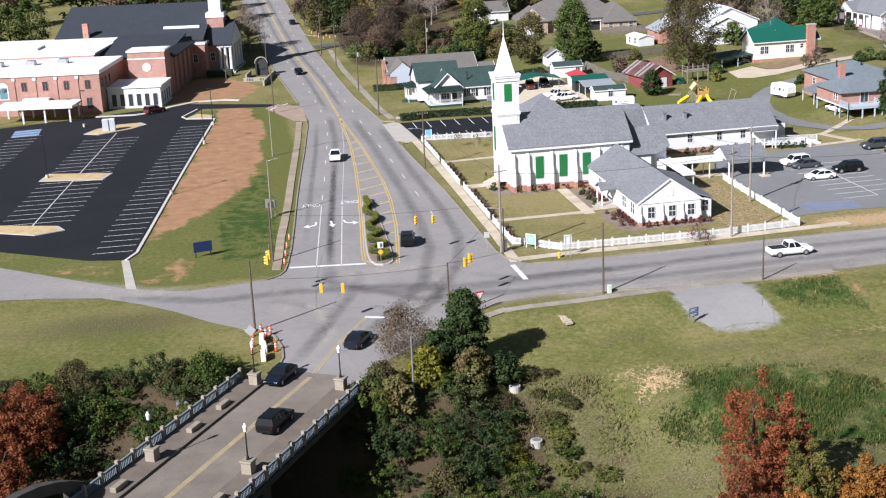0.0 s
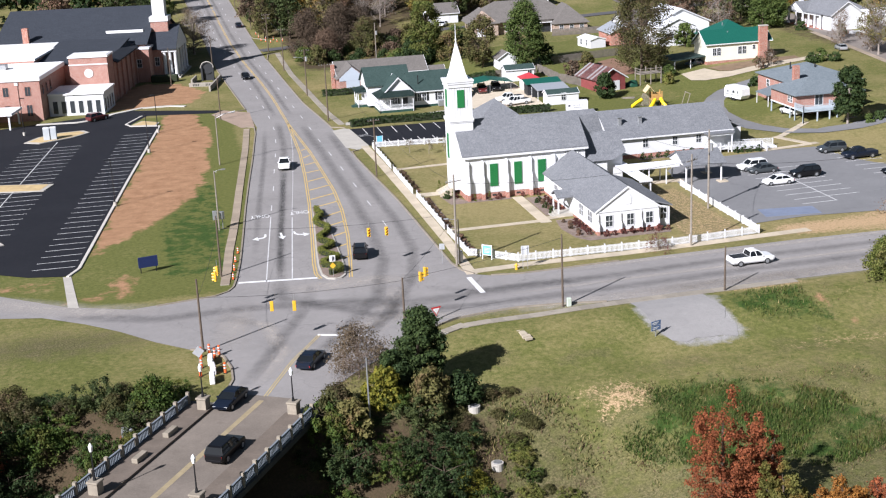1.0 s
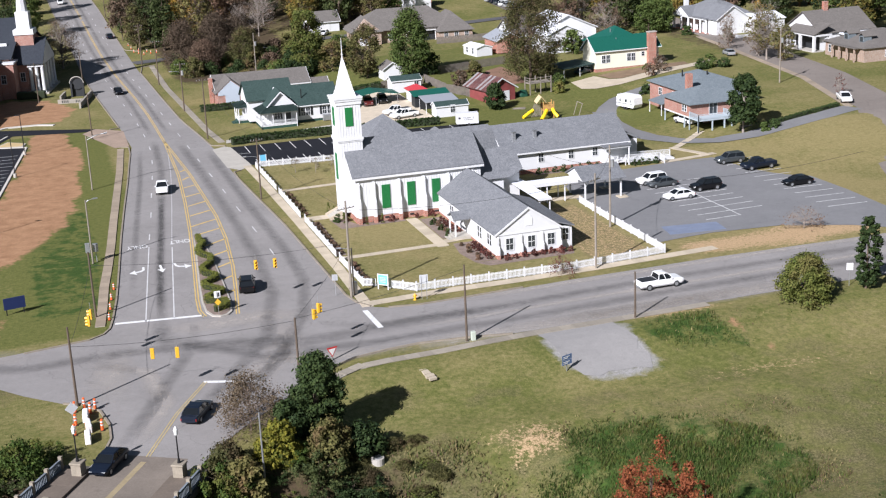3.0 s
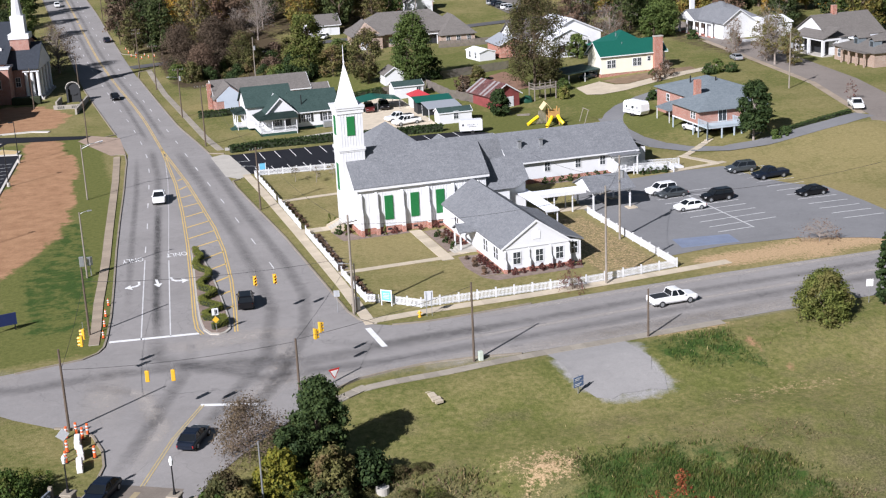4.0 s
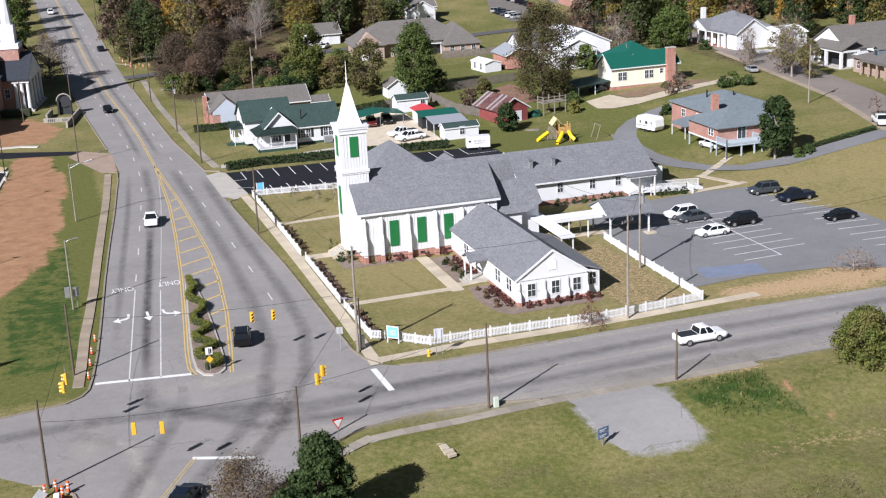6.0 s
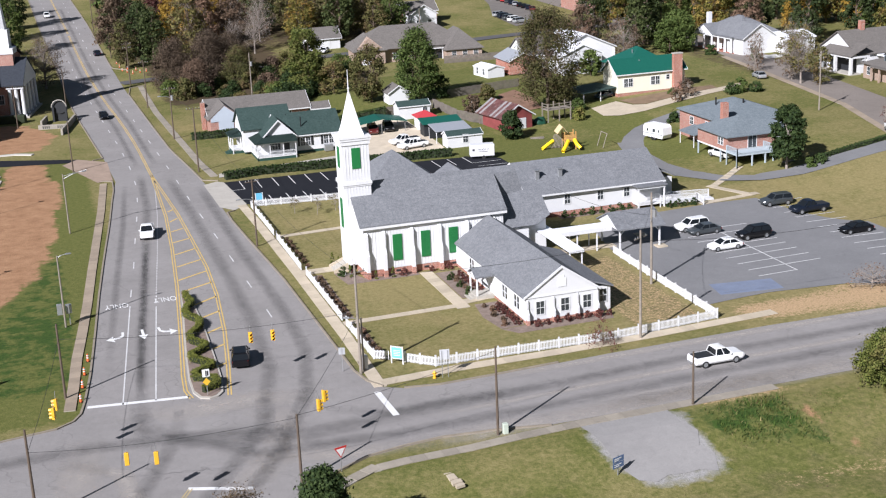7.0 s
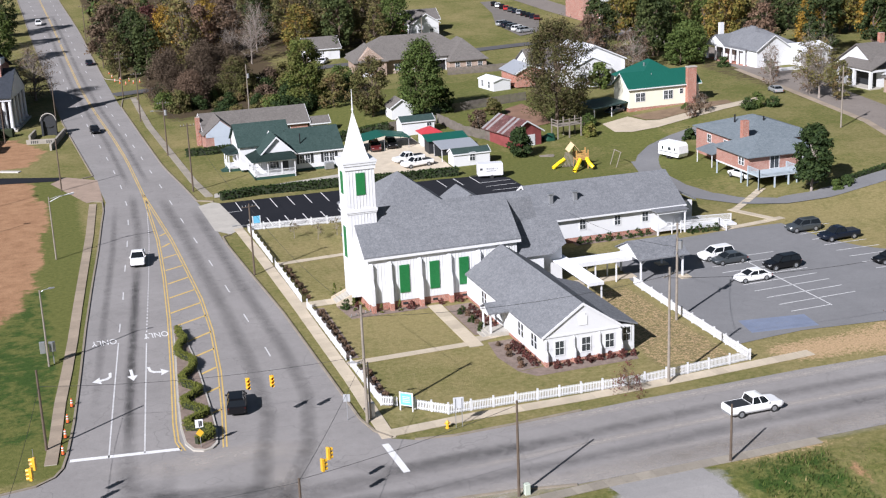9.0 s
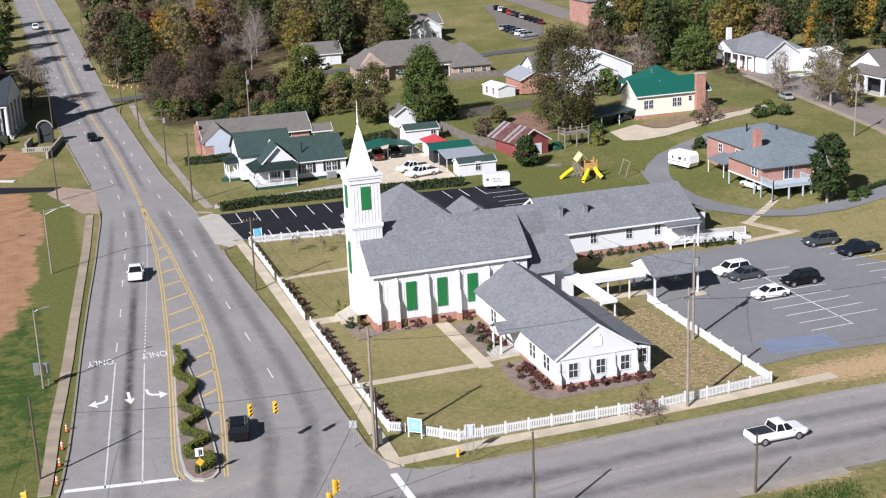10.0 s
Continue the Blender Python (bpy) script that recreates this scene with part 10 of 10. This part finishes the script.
# trees west of the highway
wood_trees(((-112, 180, 0, 1.1), (-100, 172, 0, 1.2), (-108, 164, 0, 1.1), (-118, 160, 5, 1.2), (-96, 184, 5, 1.1), (-128, 168, 0, 1.3), (-138, 176, 0, 1.3), (-122, 172, 5, 1.2), (-104, 190, 0, 1.2), (-134, 186, 0, 1.3), (-92, 196, 5, 1.1), (-45, 196, 0, 1.0), (-52, 214, 0, 1.2), (-40, 232, 5, 1.1), (-43, 255, 0, 1.2), (-38, 280, 0, 1.2), (-46, 300, 1, 1.2), (-70, 205, 3, 1.1)))


def far_wood():
    """The wood beyond, as one mesh of leaf clumps over short trunks."""
    rng = np.random.RandomState(8)
    mats = (LEAF_DARK, LEAF_OLIVE, LEAF_GOLD, LEAF_BROWN, LEAF_GREEN, LEAF_DARK)
    vs, mi = [], []
    for _ in range(620):
        x, y = rng.uniform(-260, 330), rng.uniform(235, 620)
        if -48 - (y - 235) * 0.02 < x < -12 - (y - 300) * 0.02 or (y < 262 and -20 < x < 108) or (88 < x < 150 and y < 310):
            continue
        h, w = rng.uniform(11, 18), rng.uniform(9, 14)
        pts, rad = clumps(rng, h, w, h * 0.12, 16, "round")
        v = leaf_cloud(rng, pts, rad * 1.25, 420, 1.3) + np.array((x, y, ground_z(x, y)))
        vs.append(v)
        mi += [int(rng.choice(6, p=(0.26, 0.2, 0.12, 0.18, 0.12, 0.12)))] * 420
    me = leaf_mesh("far_wood", np.concatenate(vs), None)
    for m in mats[:5]:
        me.materials.append(m)
    me.polygons.foreach_set("material_index", [k if k < 5 else 0 for k in mi])
    return tagged(new("far_wood", me), "mixed autumn wood covering the distance", "wood", kind="stuff")


far_wood()


def brush_field():
    """Tall weeds, grass tufts and dead stalks on the slopes of the ravine."""
    rng = np.random.RandomState(12)
    mats = (LEAF_STRAW, LEAF_GREEN, LEAF_VINE, LEAF_OLIVE, LEAF_BROWN)
    c, mi, tall = [], [], []
    while len(c) < 40000:
        x, y = rng.uniform(-20, 44), rng.uniform(-100, -52.4)
        if rng.rand() < 0.35:
            x, y = rng.uniform(-4, 24), rng.uniform(-88, -69)
        green = max(soft(x, y, LUSH_BANK, 1.2), soft(x, y, WEED_BANK, 1.2), soft(x, y, LUSH_EAST, 1.5))
        bank = spread(-y, 66, 72) * (1 - spread(x, -10, -2))
        p = max(0.8 * green, 0.75 * bank, 0.1 * spread(-y, 62, 75), 0.5 * math.exp(-((x - 28) / 9) ** 2 - ((y + 55.5) / 2.5) ** 2))
        p *= min(1.0, max(0.0, 0.55 + noise.noise((x * 0.22, y * 0.22, 5)) * 1.1 + 0.5 * noise.noise((x * 0.9, y * 0.9, 2))))
        v = Vector((x, y, 0)) - BC
        if rng.rand() > p or abs(v.dot(BN)) < 7.5 or (5 < x < 18.6 and y > -64):
            continue
        c.append((x, y, ground_z(x, y)))
        tall.append(1.25 if green > 0.4 or bank > 0.5 else 0.6)
        mi.append(int(rng.choice(5, p=(0.02, 0.3, 0.58, 0.1, 0.0) if green > 0.4 else (0.22, 0.12, 0.1, 0.4, 0.16))))
    c = np.array(c)
    n = len(c)
    a = rng.rand(n) * 2 * math.pi
    w, h = 0.04 + 0.1 * rng.rand(n), (0.12 + 0.3 * rng.rand(n) ** 2) * np.array(tall)
    u = np.stack([np.cos(a) * w, np.sin(a) * w, 0 * a], 1)
    lean = np.stack([rng.normal(scale=0.22, size=n), rng.normal(scale=0.22, size=n), h], 1)
    v = np.stack([c - u - (0, 0, 0.3), c + u - (0, 0, 0.3), c + lean], 1).reshape(-1, 3)
    me = leaf_mesh("weeds", v, None)
    for m in mats:
        me.materials.append(m)
    me.polygons.foreach_set("material_index", mi)
    return tagged(new("weeds", me), "tall weeds, grass tufts and dead stalks on the slope", "weeds", kind="stuff")


brush_field()


def hedge(name, pts, w, h, material, label, per=90, size=0.16, z0=0.0):
    """A clipped hedge: a dark core under a skin of small leaves."""
    t = thing(name, pts[0][0], pts[0][1], label, "hedge", z=0)
    o = Vector((pts[0][0], pts[0][1]))
    rng = np.random.RandomState(len(pts) + int(h * 100))
    loc = [Vector(p) - o for p in pts]
    bm = ribbon([p + o for p in loc], w * 0.8, h * 0.9 + z0, h * 0.9, 0.6)
    bmesh.ops.translate(bm, vec=(-o.x, -o.y, 0), verts=bm.verts[:])
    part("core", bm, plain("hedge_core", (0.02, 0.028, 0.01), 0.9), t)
    cs = []
    for p, d in along([tuple(q) for q in loc], 0.25):
        n = Vector((-d.y, d.x, 0))
        for _ in range(int(per / 4)):
            s = rng.uniform(-1, 1)
            if rng.rand() < 0.5:
                q = p + n * (s * w / 2) + Vector((0, 0, z0 + h * (1 + rng.normal(scale=0.04)) - 0.12 * s ** 4))
            else:
                q = p + n * (math.copysign(w / 2, s) * (1 + rng.normal(scale=0.06))) + Vector((0, 0, z0 + h * rng.rand()))
            g = ground_z(q.x + o.x, q.y + o.y)
            cs.append((q.x + rng.uniform(-0.15, 0.15), q.y + rng.uniform(-0.15, 0.15), q.z + g))
    cs = np.array(cs)
    part("leaves", leaf_mesh("leaves", leaf_cloud(rng, cs, np.full(len(cs), 0.05), len(cs) * 2, size), material), None, t)
    return t


hedge("box_hedge", [(-7.6, 63.0), (-1, 64.0), (8, 63.4), (20, 62.8), (32, 61.6)], 1.5, 1.3, HEDGE, "long clipped dark green hedge behind the black lot", 70, 0.24)
hedge("lane_hedge", [(80.4, 23.6), (86, 24.8), (92.6, 26.4), (97.6, 28.4)], 0.8, 0.7, HEDGE, "low hedge along the lane", 50, 0.2)
hedge("garden_hedge", [(-8.2, 99.5), (-3.8, 99.0), (4, 100.0)], 1.2, 1.3, HEDGE, "clipped hedge before the bungalow", 60, 0.24)
hedge("yard_hedge", [(16, 95.5), (30, 97.0)], 1.4, 1.8, HEDGE, "dark hedge along the yard fence", 60, 0.26)
hedge("median_hedge", [(-22.2, 2.1), (-22.3, 0.3), (-21.9, -1.7), (-22.6, -2.8), (-23.3, -5.0), (-22.9, -6.7), (-22.1, -8.2), (-22.0, -9.6), (-22.8, -11.6), (-23.8, -13.2), (-23.8, -15.0), (-22.7, -16.5), (-22.5, -17.5), (-23.4, -18.5), (-24.5, -19.5), (-24.3, -20.9), (-23.2, -22.3),
                       (-22.6, -23.3), (-23.7, -24.2), (-24.9, -25.1), (-24.9, -26.2), (-24.1, -26.7), (-22.9, -27.3), (-23.1, -28.8), (-24.6, -29.8)], 0.56, 0.75, HEDGE_YELLOW, "zigzag clipped box hedge on the median", 260, 0.09, 0.2)

# shrubs in the church beds
sh = []
for k, (m, hh, ww, shp, lab) in enumerate(((HEDGE_YELLOW, 1.5, 0.8, "cone", "small conical evergreen at the church wall"), (LEAF_MAROON, 0.8, 1.0, "low", "low dark red shrub in the mulch bed"), (HEDGE, 1.0, 1.3, "low", "low round green shrub in the bed"), (LEAF_BROWN, 0.6, 0.8, "low", "small brown shrub in the mulch bed"))):
    sh.append(tree(-40 + k, -200, hh, ww, lab, m, 170 + k, 0.02, shp, 420, 0.13, n=14, category="shrub", group="shrubs in the church beds", name="shrub", girth=0.03))
put = [(0, 1.2, -0.9), (0, 3.4, -1.1), (0, -1.6, 1.2), (0, -1.7, 6.9), (0, -2.2, 8.3), (1, 4.9, -0.8), (1, 8.6, -0.8), (1, 11.0, -0.9), (2, -2.2, 2.4), (1, -0.9, 2.0)]
put += [(3, 9.9 + 0.5 * (k % 2), -23.6 + 1.7 * k) for k in range(5)] + [(1, 11.3, -23.8 + 1.25 * k) for k in range(6)]
put += [(1, 13.2 + 1.25 * k, -25.3 + 0.1 * (k % 3)) for k in range(8)] + [(1, 11.2, -11.8 + 1.5 * k) for k in range(6)] + [(2, 9.8, -11.6 + 3.2 * k) for k in range(3)] + [(3, 10.2, -10.8 + 1.6 * k) for k in range(5)]
put += [(2, 33.8 + 1.45 * k, 15.3) for k in range(8)] + [(2, 49.6 + 1.3 * k, 13.3) for k in range(4)]
put += [(3, -5.5, -13.2 + 1.8 * k) for k in range(9)] + [(3, -5.3, -27.8 + 2.1 * k) for k in range(5)] + [(3, -5.6, 8 + 2.2 * k) for k in range(7)]
for k, (i, x, y) in enumerate(put):
    m = pose(x, y, 0.02, 0, 0, 47 * k)
    s = 0.8 + 0.45 * ((k * 37) % 11) / 11
    copy_thing(sh[i], m).scale = (s, s, s)
for o in sh:
    for c in list(o.children):
        bpy.data.objects.remove(c)
    bpy.data.objects.remove(o)
for k, (x, y) in enumerate(((1.5, 33.5), (4.5, 34.5), (-1.5, 35.5))):
    tree(x, y, 2.6, 2.2, "young bare tree on the church lawn", LEAF_OLIVE, 190 + k, 0.3, "round", 120, 0.14, BARK_GREY, 12, 0.04, group="young lawn trees", twigs=8)
